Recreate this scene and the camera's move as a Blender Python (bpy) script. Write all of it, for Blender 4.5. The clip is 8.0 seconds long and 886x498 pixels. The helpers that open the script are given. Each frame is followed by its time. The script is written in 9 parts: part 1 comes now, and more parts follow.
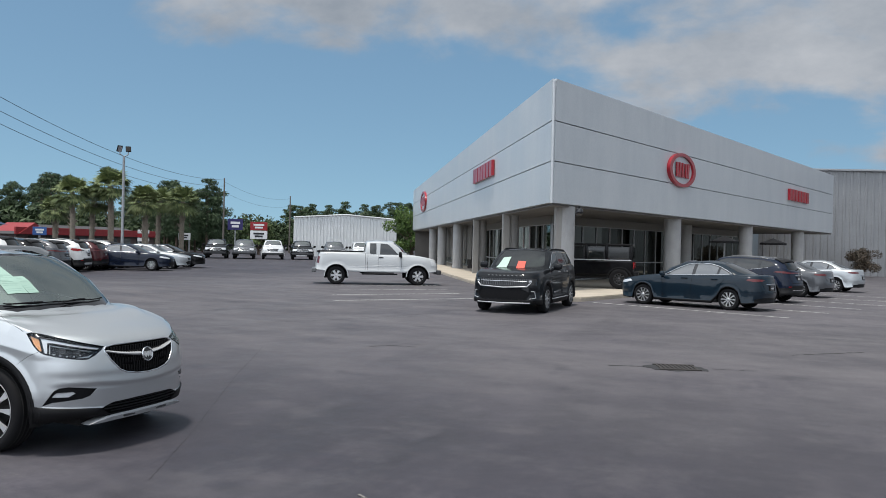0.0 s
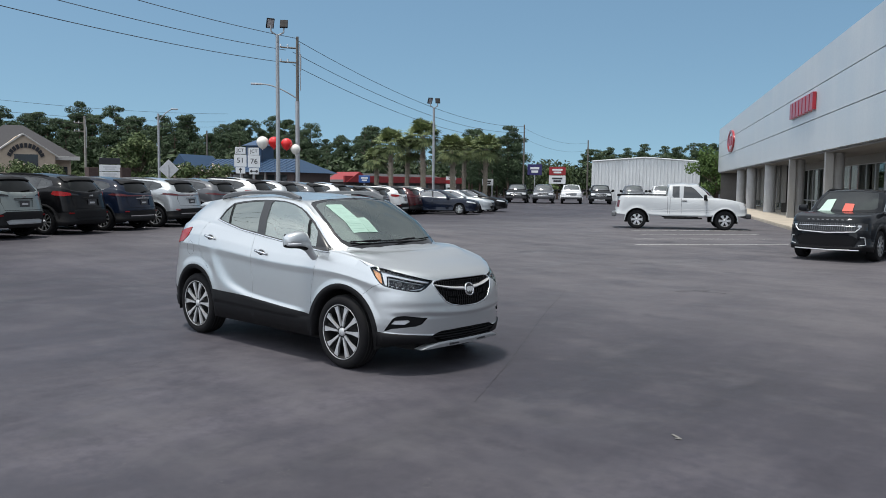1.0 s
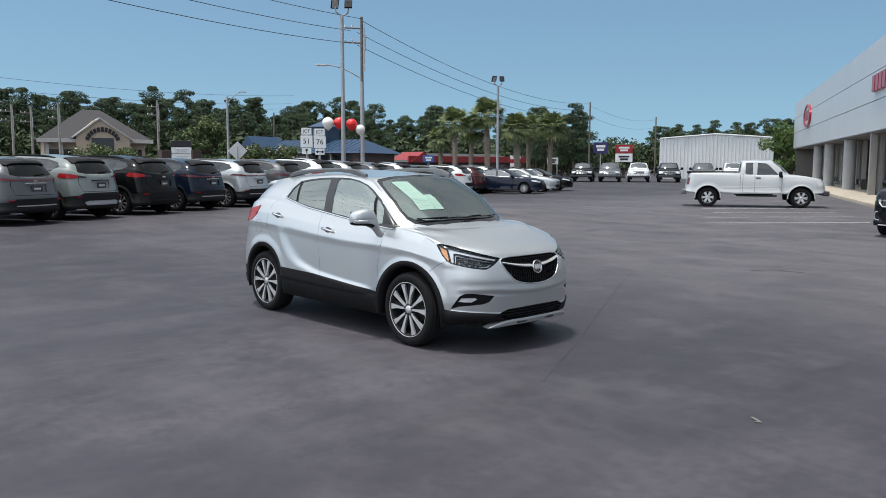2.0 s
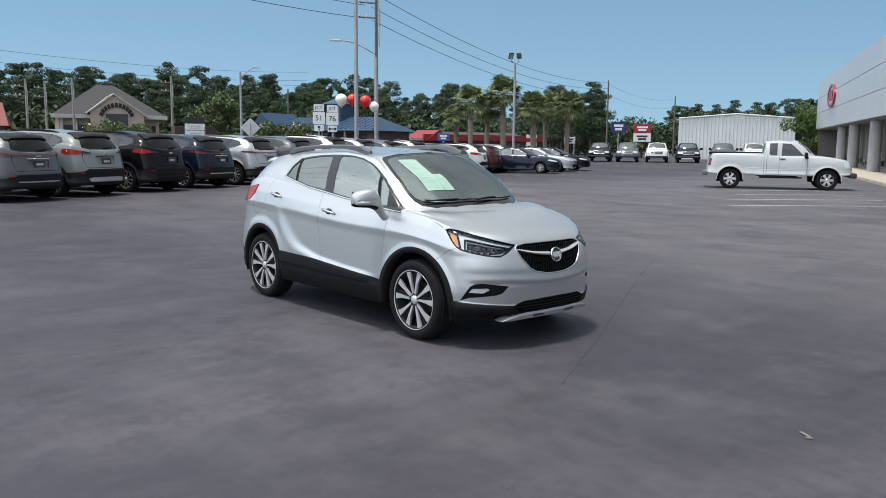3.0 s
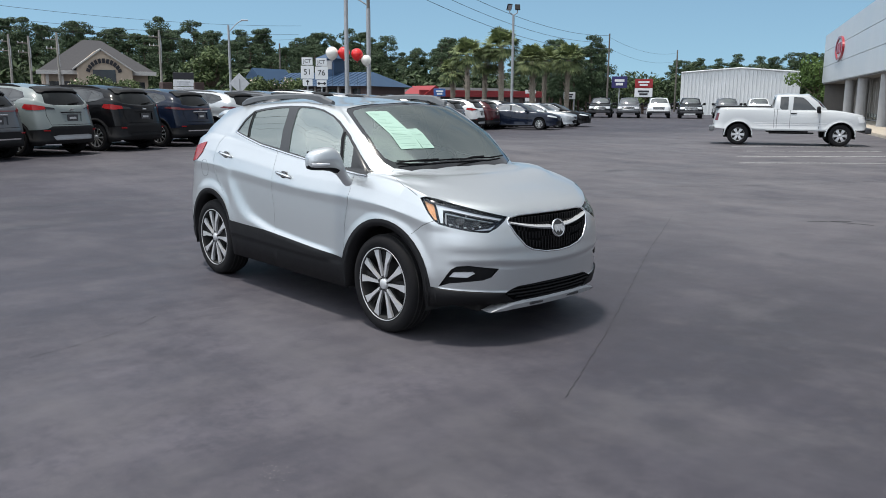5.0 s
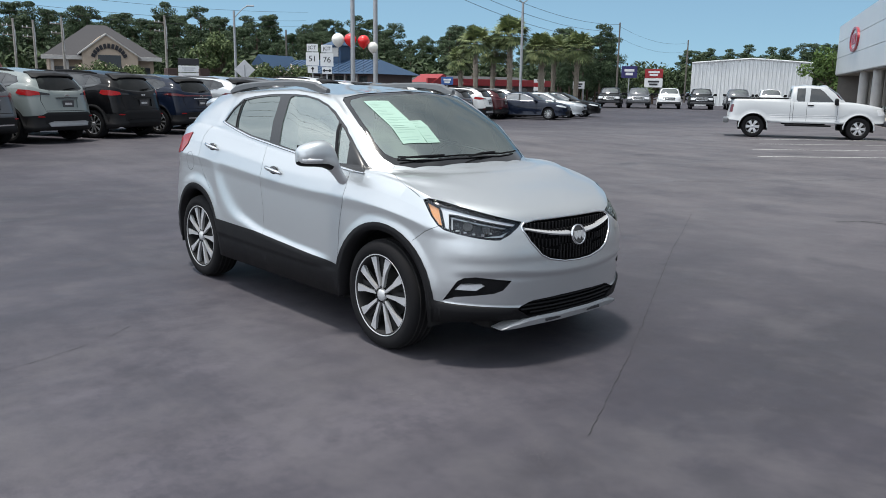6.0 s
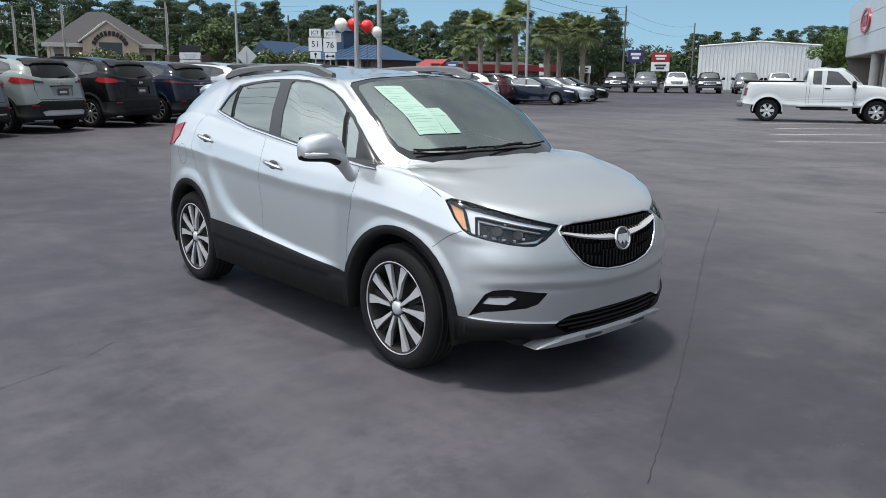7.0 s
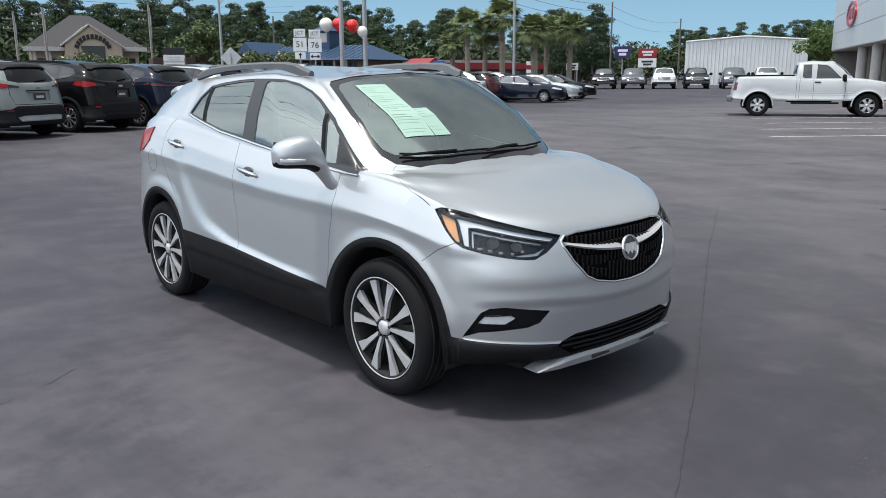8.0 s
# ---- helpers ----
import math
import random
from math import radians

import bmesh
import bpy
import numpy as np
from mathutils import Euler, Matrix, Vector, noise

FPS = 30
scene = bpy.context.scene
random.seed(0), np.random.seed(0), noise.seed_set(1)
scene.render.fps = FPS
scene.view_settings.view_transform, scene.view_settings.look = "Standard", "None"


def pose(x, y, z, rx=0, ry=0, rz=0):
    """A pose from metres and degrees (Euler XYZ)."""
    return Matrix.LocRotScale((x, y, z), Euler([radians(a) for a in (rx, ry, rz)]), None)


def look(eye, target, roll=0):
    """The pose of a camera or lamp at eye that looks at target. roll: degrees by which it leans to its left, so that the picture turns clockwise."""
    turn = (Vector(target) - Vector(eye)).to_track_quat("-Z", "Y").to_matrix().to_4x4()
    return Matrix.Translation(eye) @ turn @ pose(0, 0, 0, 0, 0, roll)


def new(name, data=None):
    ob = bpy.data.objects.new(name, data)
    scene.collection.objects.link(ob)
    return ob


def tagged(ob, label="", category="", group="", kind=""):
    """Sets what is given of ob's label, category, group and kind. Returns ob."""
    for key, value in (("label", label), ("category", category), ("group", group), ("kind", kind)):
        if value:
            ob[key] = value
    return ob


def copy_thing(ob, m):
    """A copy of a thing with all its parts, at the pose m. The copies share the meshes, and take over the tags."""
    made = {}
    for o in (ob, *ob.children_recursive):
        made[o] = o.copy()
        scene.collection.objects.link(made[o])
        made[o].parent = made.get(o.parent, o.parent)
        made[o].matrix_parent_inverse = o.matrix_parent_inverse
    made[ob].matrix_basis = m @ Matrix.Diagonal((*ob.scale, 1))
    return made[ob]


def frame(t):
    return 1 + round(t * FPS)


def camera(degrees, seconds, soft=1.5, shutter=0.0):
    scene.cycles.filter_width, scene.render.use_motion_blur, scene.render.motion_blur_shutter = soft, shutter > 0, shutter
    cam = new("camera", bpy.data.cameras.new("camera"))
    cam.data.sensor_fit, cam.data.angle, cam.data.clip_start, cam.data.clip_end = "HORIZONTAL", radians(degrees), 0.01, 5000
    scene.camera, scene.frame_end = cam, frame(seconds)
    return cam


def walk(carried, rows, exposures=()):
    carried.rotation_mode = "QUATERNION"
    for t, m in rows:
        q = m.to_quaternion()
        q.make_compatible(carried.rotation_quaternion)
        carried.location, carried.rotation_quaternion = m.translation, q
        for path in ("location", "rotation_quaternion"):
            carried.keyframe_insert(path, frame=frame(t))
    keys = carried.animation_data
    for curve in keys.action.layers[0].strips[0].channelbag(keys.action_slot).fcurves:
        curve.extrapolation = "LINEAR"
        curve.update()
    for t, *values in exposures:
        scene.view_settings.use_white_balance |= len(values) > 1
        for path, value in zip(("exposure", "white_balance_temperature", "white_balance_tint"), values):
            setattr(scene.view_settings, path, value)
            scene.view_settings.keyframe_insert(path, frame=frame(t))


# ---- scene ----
cam = camera(58.4, 8.0, soft=0.9)
PATH = [
    (0, (7.059, -5.457, 1.760), (6.319, -3.599, 1.752), 1.3),
    (0.3, (7.071, -5.505, 1.758), (6.097, -3.758, 1.718), 1.3),
    (0.5, (7.025, -5.543, 1.744), (5.903, -3.889, 1.668), 1.2),
    (1, (7.014, -5.619, 1.736), (5.658, -4.158, 1.576), 0.6),
    (1.5, (6.985, -5.626, 1.720), (5.538, -4.258, 1.536), 0.4),
    (1.7, (6.978, -5.621, 1.712), (5.522, -4.263, 1.515), 0.2),
    (2.8, (6.571, -5.203, 1.676), (5.080, -3.893, 1.432), 0.3),
    (3, (6.468, -5.091, 1.681), (4.982, -3.779, 1.417), 0.5),
    (3.5, (6.198, -4.835, 1.660), (4.715, -3.523, 1.376), 0.7),
    (4, (6.006, -4.592, 1.637), (4.537, -3.277, 1.302), 0.4),
    (4.5, (5.844, -4.339, 1.640), (4.377, -3.027, 1.287), 0.4),
    (4.7, (5.763, -4.254, 1.627), (4.294, -2.948, 1.265), 0.3),
    (5.8, (5.216, -3.776, 1.607), (3.742, -2.479, 1.223), 0.7),
    (6, (5.152, -3.710, 1.617), (3.675, -2.421, 1.220), 0.8),
    (6.5, (4.872, -3.544, 1.599), (3.391, -2.266, 1.184), 0.8),
    (7, (4.612, -3.380, 1.601), (3.134, -2.104, 1.170), 0.4),
    (7.5, (4.411, -3.195, 1.589), (2.936, -1.915, 1.159), -0.1),
    (8, (4.317, -3.128, 1.587), (2.856, -1.833, 1.154), -0.4),
]
walk(cam, [(t, look(eye, target, roll)) for t, eye, target, roll in PATH], exposures=((0.0, -0.05), (1.0, -0.05), (3.0, 0.08), (8.0, 0.13)))


# ---- world and sun ----
SUN_AZ, SUN_EL = radians(252), radians(79)
world = bpy.data.worlds.new("world")
scene.world = world
world.use_nodes = True
wt = world.node_tree
wt.nodes.clear()


def wnode(kind, **kw):
    n = wt.nodes.new(kind)
    for k, v in kw.items():
        n.inputs[k].default_value = v
    return n


sky = wt.nodes.new("ShaderNodeTexSky")
sky.sky_type = "NISHITA"
sky.sun_disc = False
sky.sun_elevation = SUN_EL
sky.sun_rotation = radians(90) - SUN_AZ
sky.air_density, sky.dust_density, sky.ozone_density = 1.0, 1.1, 1.0
coord = wt.nodes.new("ShaderNodeTexCoord")
raised = wt.nodes.new("ShaderNodeVectorMath")
raised.operation = "ADD"
raised.inputs[1].default_value = (0, 0, 0.16)
wt.links.new(coord.outputs["Generated"], raised.inputs[0])
wt.links.new(raised.outputs[0], sky.inputs["Vector"])
sep = wt.nodes.new("ShaderNodeSeparateXYZ")
wt.links.new(coord.outputs["Generated"], sep.inputs[0])
# clouds lie on a flat layer: the view direction divided by its height
zc = wt.nodes.new("ShaderNodeMath")
zc.operation = "MAXIMUM"
zc.inputs[1].default_value = 0.0
wt.links.new(sep.outputs["Z"], zc.inputs[0])
zadd = wt.nodes.new("ShaderNodeMath")
zadd.operation = "ADD"
zadd.inputs[1].default_value = 0.42
wt.links.new(zc.outputs[0], zadd.inputs[0])
flat = wt.nodes.new("ShaderNodeVectorMath")
flat.operation = "DIVIDE"
comb = wt.nodes.new("ShaderNodeCombineXYZ")
for k in range(3):
    wt.links.new(zadd.outputs[0], comb.inputs[k])
wt.links.new(coord.outputs["Generated"], flat.inputs[0])
wt.links.new(comb.outputs[0], flat.inputs[1])
cl = wnode("ShaderNodeTexNoise", Scale=2.3, Detail=9.0, Roughness=0.54, Distortion=0.2)
wt.links.new(flat.outputs[0], cl.inputs["Vector"])
# the sky is clear low over the road; higher up and towards the showroom the clouds close up
side = wt.nodes.new("ShaderNodeVectorMath")
side.operation = "DOT_PRODUCT"
side.inputs[1].default_value = (0.279, -0.077, 0.957)
wt.links.new(coord.outputs["Generated"], side.inputs[0])
bank = wt.nodes.new("ShaderNodeMapRange")
bank.inputs["From Min"].default_value, bank.inputs["From Max"].default_value = -0.08, 0.12
bank.inputs["To Min"].default_value, bank.inputs["To Max"].default_value = -0.22, 0.17
wt.links.new(side.outputs["Value"], bank.inputs["Value"])
# behind the camera the clouds reach down to the horizon
south = wt.nodes.new("ShaderNodeVectorMath")
south.operation = "DOT_PRODUCT"
south.inputs[1].default_value = (-0.25, -0.968, 0.0)
wt.links.new(coord.outputs["Generated"], south.inputs[0])
veil = wt.nodes.new("ShaderNodeMapRange")
veil.inputs["From Min"].default_value, veil.inputs["From Max"].default_value = 0.12, 0.45
veil.inputs["To Min"].default_value, veil.inputs["To Max"].default_value = 0.0, 0.28
wt.links.new(south.outputs["Value"], veil.inputs["Value"])
whole = wt.nodes.new("ShaderNodeMath")
whole.operation = "ADD"
wt.links.new(bank.outputs[0], whole.inputs[0])
wt.links.new(veil.outputs[0], whole.inputs[1])
amount = wt.nodes.new("ShaderNodeMath")
amount.operation = "ADD"
wt.links.new(cl.outputs["Fac"], amount.inputs[0])
wt.links.new(whole.outputs[0], amount.inputs[1])
cover = wt.nodes.new("ShaderNodeMapRange")
cover.interpolation_type = "SMOOTHSTEP"
cover.inputs["From Min"].default_value, cover.inputs["From Max"].default_value = 0.50, 0.65
wt.links.new(amount.outputs[0], cover.inputs["Value"])
shade = wnode("ShaderNodeTexNoise", Scale=3.1, Detail=7.0, Roughness=0.6)
wt.links.new(flat.outputs[0], shade.inputs["Vector"])
ramp = wt.nodes.new("ShaderNodeValToRGB")
ramp.color_ramp.elements[0].position, ramp.color_ramp.elements[0].color = 0.30, (2.8, 3.25, 3.85, 1)
ramp.color_ramp.elements[1].position, ramp.color_ramp.elements[1].color = 0.72, (5.5, 5.75, 6.15, 1)
wt.links.new(shade.outputs["Fac"], ramp.inputs["Fac"])
# clouds are brighter on the sun's side of the sky
near = wt.nodes.new("ShaderNodeVectorMath")
near.operation = "DOT_PRODUCT"
near.inputs[1].default_value = (math.cos(SUN_AZ) * 0.866, math.sin(SUN_AZ) * 0.866, 0.5)
wt.links.new(coord.outputs["Generated"], near.inputs[0])
glow = wt.nodes.new("ShaderNodeMapRange")
glow.interpolation_type = "SMOOTHSTEP"
glow.inputs["From Min"].default_value, glow.inputs["From Max"].default_value = -0.15, 1.0
glow.inputs["To Min"].default_value, glow.inputs["To Max"].default_value = 0.95, 3.2
wt.links.new(near.outputs["Value"], glow.inputs["Value"])
bright = wt.nodes.new("ShaderNodeVectorMath")
bright.operation = "SCALE"
wt.links.new(ramp.outputs["Color"], bright.inputs[0])
wt.links.new(glow.outputs[0], bright.inputs["Scale"])
tinted_sky = wt.nodes.new("ShaderNodeMixRGB")
tinted_sky.blend_type = "MULTIPLY"
tinted_sky.inputs["Fac"].default_value = 1.0
tinted_sky.inputs["Color2"].default_value = (1.22, 1.42, 1.30, 1)
wt.links.new(sky.outputs[0], tinted_sky.inputs["Color1"])
cmix = wt.nodes.new("ShaderNodeMixRGB")
wt.links.new(cover.outputs[0], cmix.inputs["Fac"])
wt.links.new(tinted_sky.outputs[0], cmix.inputs["Color1"])
wt.links.new(bright.outputs[0], cmix.inputs["Color2"])
bg = wnode("ShaderNodeBackground", Strength=0.105)
wt.links.new(cmix.outputs[0], bg.inputs["Color"])
wout = wt.nodes.new("ShaderNodeOutputWorld")
wt.links.new(bg.outputs[0], wout.inputs["Surface"])

sun = new("sun", bpy.data.lights.new("sun", "SUN"))
sun.data.energy, sun.data.angle, sun.data.color = 3.3, radians(7.0), (1.0, 0.945, 0.87)
sun_way = Vector((math.cos(SUN_AZ) * math.cos(SUN_EL), math.sin(SUN_AZ) * math.cos(SUN_EL), math.sin(SUN_EL)))
sun.matrix_world = look(sun_way * 60, (0, 0, 0))


# ---- materials ----
class Mat:
    """A node material with a few short-hands."""

    def __init__(self, name):
        self.m = bpy.data.materials.new(name)
        self.m.use_nodes = True
        self.t = self.m.node_tree
        self.b = self.t.nodes["Principled BSDF"]
        self.tc = None

    def node(self, kind, **kw):
        n = self.t.nodes.new(kind)
        for k, v in kw.items():
            n.inputs[k].default_value = v
        return n

    def link(self, a, b):
        self.t.links.new(a, b)

    def coords(self, scale=(1, 1, 1), space="Object"):
        if self.tc is None:
            self.tc = self.node("ShaderNodeTexCoord")
        mp = self.node("ShaderNodeMapping")
        mp.inputs["Scale"].default_value = scale
        self.link(self.tc.outputs[space], mp.inputs["Vector"])
        return mp.outputs[0]

    def noise(self, scale, detail=4.0, rough=0.55, stretch=(1, 1, 1), space="Object"):
        n = self.node("ShaderNodeTexNoise", Scale=scale, Detail=detail, Roughness=rough)
        self.link(self.coords(stretch, space), n.inputs["Vector"])
        return n.outputs["Fac"]

    def ramp(self, fac, stops):
        r = self.node("ShaderNodeValToRGB")
        e = r.color_ramp.elements
        while len(e) < len(stops):
            e.new(0.5)
        for k, (p, c) in enumerate(stops):
            e[k].position, e[k].color = p, (*c, 1) if len(c) == 3 else c
        self.link(fac, r.inputs["Fac"])
        return r.outputs["Color"]

    def mix(self, fac, a, b, mode="MIX"):
        n = self.node("ShaderNodeMixRGB")
        n.blend_type = mode
        for src, sock in ((fac, "Fac"), (a, "Color1"), (b, "Color2")):
            if isinstance(src, (int, float)):
                n.inputs[sock].default_value = src
            elif isinstance(src, tuple):
                n.inputs[sock].default_value = (*src, 1)
            else:
                self.link(src, n.inputs[sock])
        return n.outputs[0]

    def bump(self, h, strength=0.2, dist=0.01):
        n = self.node("ShaderNodeBump", Strength=strength, Distance=dist)
        self.link(h, n.inputs["Height"])
        self.link(n.outputs[0], self.b.inputs["Normal"])

    def base(self, c):
        if isinstance(c, tuple):
            self.b.inputs["Base Color"].default_value = (*c, 1)
        else:
            self.link(c, self.b.inputs["Base Color"])

    def set(self, **kw):
        for k, v in kw.items():
            s = self.b.inputs[k.replace("_", " ")]
            if isinstance(v, (int, float, tuple)):
                s.default_value = v
            else:
                self.link(v, s)


MATS = {}


def plain(name, col, rough=0.5, metal=0.0, vary=0.12, scale=6.0, bump=0.0, coat=0.0, rise=40.0, spec=0.5):
    """A surface of one colour with wear at two scales."""
    if name in MATS:
        return MATS[name]
    m = Mat(name)
    big, fine = m.noise(scale, 5.0), m.noise(scale * 9, 3.0)
    both = m.mix(0.35, big, fine)
    lo = tuple(max(0.0, c * (1 - vary)) for c in col)
    hi = tuple(min(1.0, c * (1 + vary)) for c in col)
    m.base(m.ramp(both, [(0.3, lo), (0.7, hi)]))
    m.set(Roughness=m.ramp(both, [(0.3, (rough * 0.85,) * 3), (0.7, (min(1, rough * 1.15),) * 3)]), Metallic=metal)
    m.set(Specular_IOR_Level=spec)
    if coat:
        m.set(Coat_Weight=coat, Coat_Roughness=0.04)
    if bump:
        m.bump(m.noise(rise, 4.0), bump, 0.004)
    MATS[name] = m.m
    return m.m


def car_paint(name, col, metal=0.55, rough=0.34, flake=0.06, coat=0.85, spec=0.5):
    if name in MATS:
        return MATS[name]
    m = Mat(name)
    fl = m.noise(900.0, 1.0, 0.5)
    dust = m.noise(3.0, 6.0, 0.6)
    c = m.ramp(fl, [(0.35, tuple(k * (1 - flake) for k in col)), (0.65, tuple(min(1, k * (1 + flake)) for k in col))])
    m.base(m.mix(m.ramp(dust, [(0.5, (0, 0, 0)), (0.85, (0.035,) * 3)]), c, (0.32, 0.31, 0.29)))
    m.set(Metallic=metal, Roughness=rough, Coat_Weight=coat, Specular_IOR_Level=spec)
    m.set(Coat_Roughness=m.ramp(dust, [(0.4, (0.02,) * 3), (0.8, (0.10,) * 3)]))
    MATS[name] = m.m
    return m.m


def glass(name, tint, through_amount, ior=1.95, wavy=0.05):
    """Tinted car or window glass: gloss over a see-through tint."""
    if name in MATS:
        return MATS[name]
    m = Mat(name)
    m.t.nodes.remove(m.b)
    clear = m.node("ShaderNodeBsdfTransparent")
    clear.inputs["Color"].default_value = (*[t * through_amount for t in tint], 1)
    gloss = m.node("ShaderNodeBsdfGlossy", Roughness=0.015)
    gloss.inputs["Color"].default_value = (0.92, 1.0, 0.94, 1)
    fr = m.node("ShaderNodeFresnel", IOR=ior)
    wave = m.node("ShaderNodeBump", Strength=wavy, Distance=0.004)
    m.link(m.noise(5.0, 3.0, 0.55, (0.6, 1.0, 2.6)), wave.inputs["Height"])
    m.link(wave.outputs[0], gloss.inputs["Normal"])
    mx = m.node("ShaderNodeMixShader")
    m.link(fr.outputs[0], mx.inputs["Fac"])
    m.link(clear.outputs[0], mx.inputs[1])
    m.link(gloss.outputs[0], mx.inputs[2])
    m.link(mx.outputs[0], m.t.nodes["Material Output"].inputs["Surface"])
    MATS[name] = m.m
    return m.m


def asphalt_material():
    m = Mat("asphalt")
    big = m.noise(0.13, 4.0, 0.55)
    streak = m.noise(0.75, 7.0, 0.70, (1.0, 0.16, 1.0))
    cross = m.noise(0.9, 5.0, 0.7, (0.22, 1.0, 1.0))
    mid = m.noise(2.3, 7.0, 0.7)
    grain = m.noise(190.0, 3.0, 0.75)
    base = m.ramp(m.mix(0.55, big, streak), [(0.38, (0.0175, 0.0162, 0.0190)), (0.50, (0.0400, 0.0362, 0.0428)), (0.62, (0.083, 0.0750, 0.0840))])
    base = m.mix(m.ramp(cross, [(0.50, (0, 0, 0)), (0.70, (0.70,) * 3)]), base, (0.033, 0.031, 0.037))
    base = m.mix(m.ramp(mid, [(0.56, (0, 0, 0)), (0.76, (0.45,) * 3)]), base, (0.100, 0.092, 0.097))
    mottle = m.noise(7.0, 8.0, 0.72)
    base = m.mix(m.ramp(mottle, [(0.40, (0.55,) * 3), (0.56, (0, 0, 0))]), base, (0.030, 0.029, 0.037))
    # swaths of thicker sealcoat, brushed on along the lot
    seal = m.noise(0.20, 5.0, 0.62, (1.0, 0.16, 1.0))
    base = m.mix(m.ramp(seal, [(0.52, (0, 0, 0)), (0.57, (0.42,) * 3)]), base, (0.030, 0.0275, 0.032))
    dusty = m.noise(0.33, 6.0, 0.66, (0.25, 1.0, 1.0))
    base = m.mix(m.ramp(dusty, [(0.54, (0, 0, 0)), (0.66, (0.46,) * 3)]), base, (0.104, 0.096, 0.098))
    # patches worn down to the brownish stone, and dark leftovers of the coat between them
    worn = m.noise(0.85, 8.0, 0.74)
    base = m.mix(m.ramp(worn, [(0.50, (0, 0, 0)), (0.64, (0.44,) * 3)]), base, (0.096, 0.087, 0.087))
    base = m.mix(m.ramp(worn, [(0.36, (0.58,) * 3), (0.46, (0, 0, 0))]), base, (0.022, 0.020, 0.026))
    # the older, dusty drive before the stalls: its coat has gone brown and pale
    place = m.node("ShaderNodeSeparateXYZ")
    m.link(m.mix(0.06, m.coords(), m.noise(0.35, 4.0, 0.6), "ADD"), place.inputs[0])

    def between(channel, a, b):
        n = m.node("ShaderNodeMapRange")
        n.interpolation_type = "SMOOTHSTEP"
        n.inputs["From Min"].default_value, n.inputs["From Max"].default_value = a, b
        m.link(place.outputs[channel], n.inputs["Value"])
        return n.outputs["Result"]

    old = m.mix(1.0, m.mix(1.0, between("Y", -0.5, 8.0), between("X", -22.0, -12.0), "MULTIPLY"), between("X", 20.0, 12.0), "MULTIPLY")
    old = m.mix(1.0, old, m.ramp(m.noise(0.6, 7.0, 0.72, (0.6, 1.0, 1.0)), [(0.30, (0.12,) * 3), (0.62, (0.62,) * 3)]), "MULTIPLY")
    base = m.mix(old, base, (0.165, 0.151, 0.144))
    oil = m.noise(0.75, 3.0, 0.5)
    base = m.mix(m.ramp(oil, [(0.64, (0, 0, 0)), (0.72, (0.55,) * 3)]), base, (0.028, 0.028, 0.031))
    speck = m.node("ShaderNodeTexVoronoi", Scale=55.0)
    m.link(m.coords(), speck.inputs["Vector"])
    fleck = m.mix(1.0, m.ramp(speck.outputs["Distance"], [(0.06, (1, 1, 1)), (0.13, (0, 0, 0))]), m.ramp(m.noise(3.5, 5.0, 0.7), [(0.56, (0, 0, 0)), (0.66, (0.8,) * 3)]), "MULTIPLY")
    base = m.mix(fleck, base, (0.20, 0.195, 0.19))
    base = m.mix(0.28, base, m.ramp(grain, [(0.33, (0.014,) * 3), (0.67, (0.096, 0.088, 0.097))]))
    m.base(m.mix(1.0, base, (1.13, 1.16, 1.23), "MULTIPLY"))
    m.set(Roughness=m.ramp(m.mix(0.4, streak, mid), [(0.35, (0.50,) * 3), (0.7, (0.80,) * 3)]), Specular_IOR_Level=0.25)
    m.bump(m.mix(0.5, grain, m.noise(40.0, 4.0)), 0.40, 0.004)
    return m.m


def stripe_material():
    m = Mat("worn_line_paint")
    w = m.noise(7.0, 6.0, 0.7)
    m.base(m.ramp(w, [(0.36, (0.10, 0.10, 0.10)), (0.50, (0.55, 0.55, 0.53))]))
    m.set(Roughness=0.75)
    return m.m


M_ASPHALT = asphalt_material()
M_STRIPE = stripe_material()
M_TYRE = plain("tyre_rubber", (0.011, 0.011, 0.012), 0.85, bump=0.3, rise=120.0, spec=0.15)
M_BLACK = plain("black_plastic", (0.009, 0.009, 0.010), 0.6, bump=0.15, rise=300.0, spec=0.15)
M_GLOSSBLACK = plain("gloss_black", (0.010, 0.010, 0.011), 0.12, coat=0.5)
M_SEAM = plain("seam_shadow_gap", (0.006, 0.006, 0.007), 0.9, spec=0.1)
M_CHROME = plain("chrome", (0.66, 0.67, 0.68), 0.16, 1.0, vary=0.03)
M_ALLOY = plain("machined_alloy", (0.54, 0.55, 0.56), 0.32, 0.35, vary=0.04, scale=3.0)
M_DARKALLOY = plain("dark_alloy", (0.045, 0.046, 0.05), 0.40, 0.4)
M_GREYALLOY = plain("grey_alloy", (0.58, 0.59, 0.60), 0.32, 0.8, vary=0.05, scale=3.0)
M_RAIL = plain("roof_rail_grey", (0.13, 0.135, 0.14), 0.42, 0.3)
M_DARKGLASS = plain("privacy_glass", (0.007, 0.008, 0.008), 0.04, vary=0.05, spec=0.35)
M_REDLAMP = plain("red_lamp", (0.29, 0.004, 0.006), 0.35, coat=0.6, spec=0.1)
M_BRIGHTGLASS = plain("clean_car_glass", (0.012, 0.015, 0.015), 0.03, vary=0.05)
M_BRIGHTGLASS.node_tree.nodes["Principled BSDF"].inputs["IOR"].default_value = 2.7
M_SIDEGLASS = plain("suv_glass", (0.010, 0.012, 0.012), 0.05, vary=0.05)
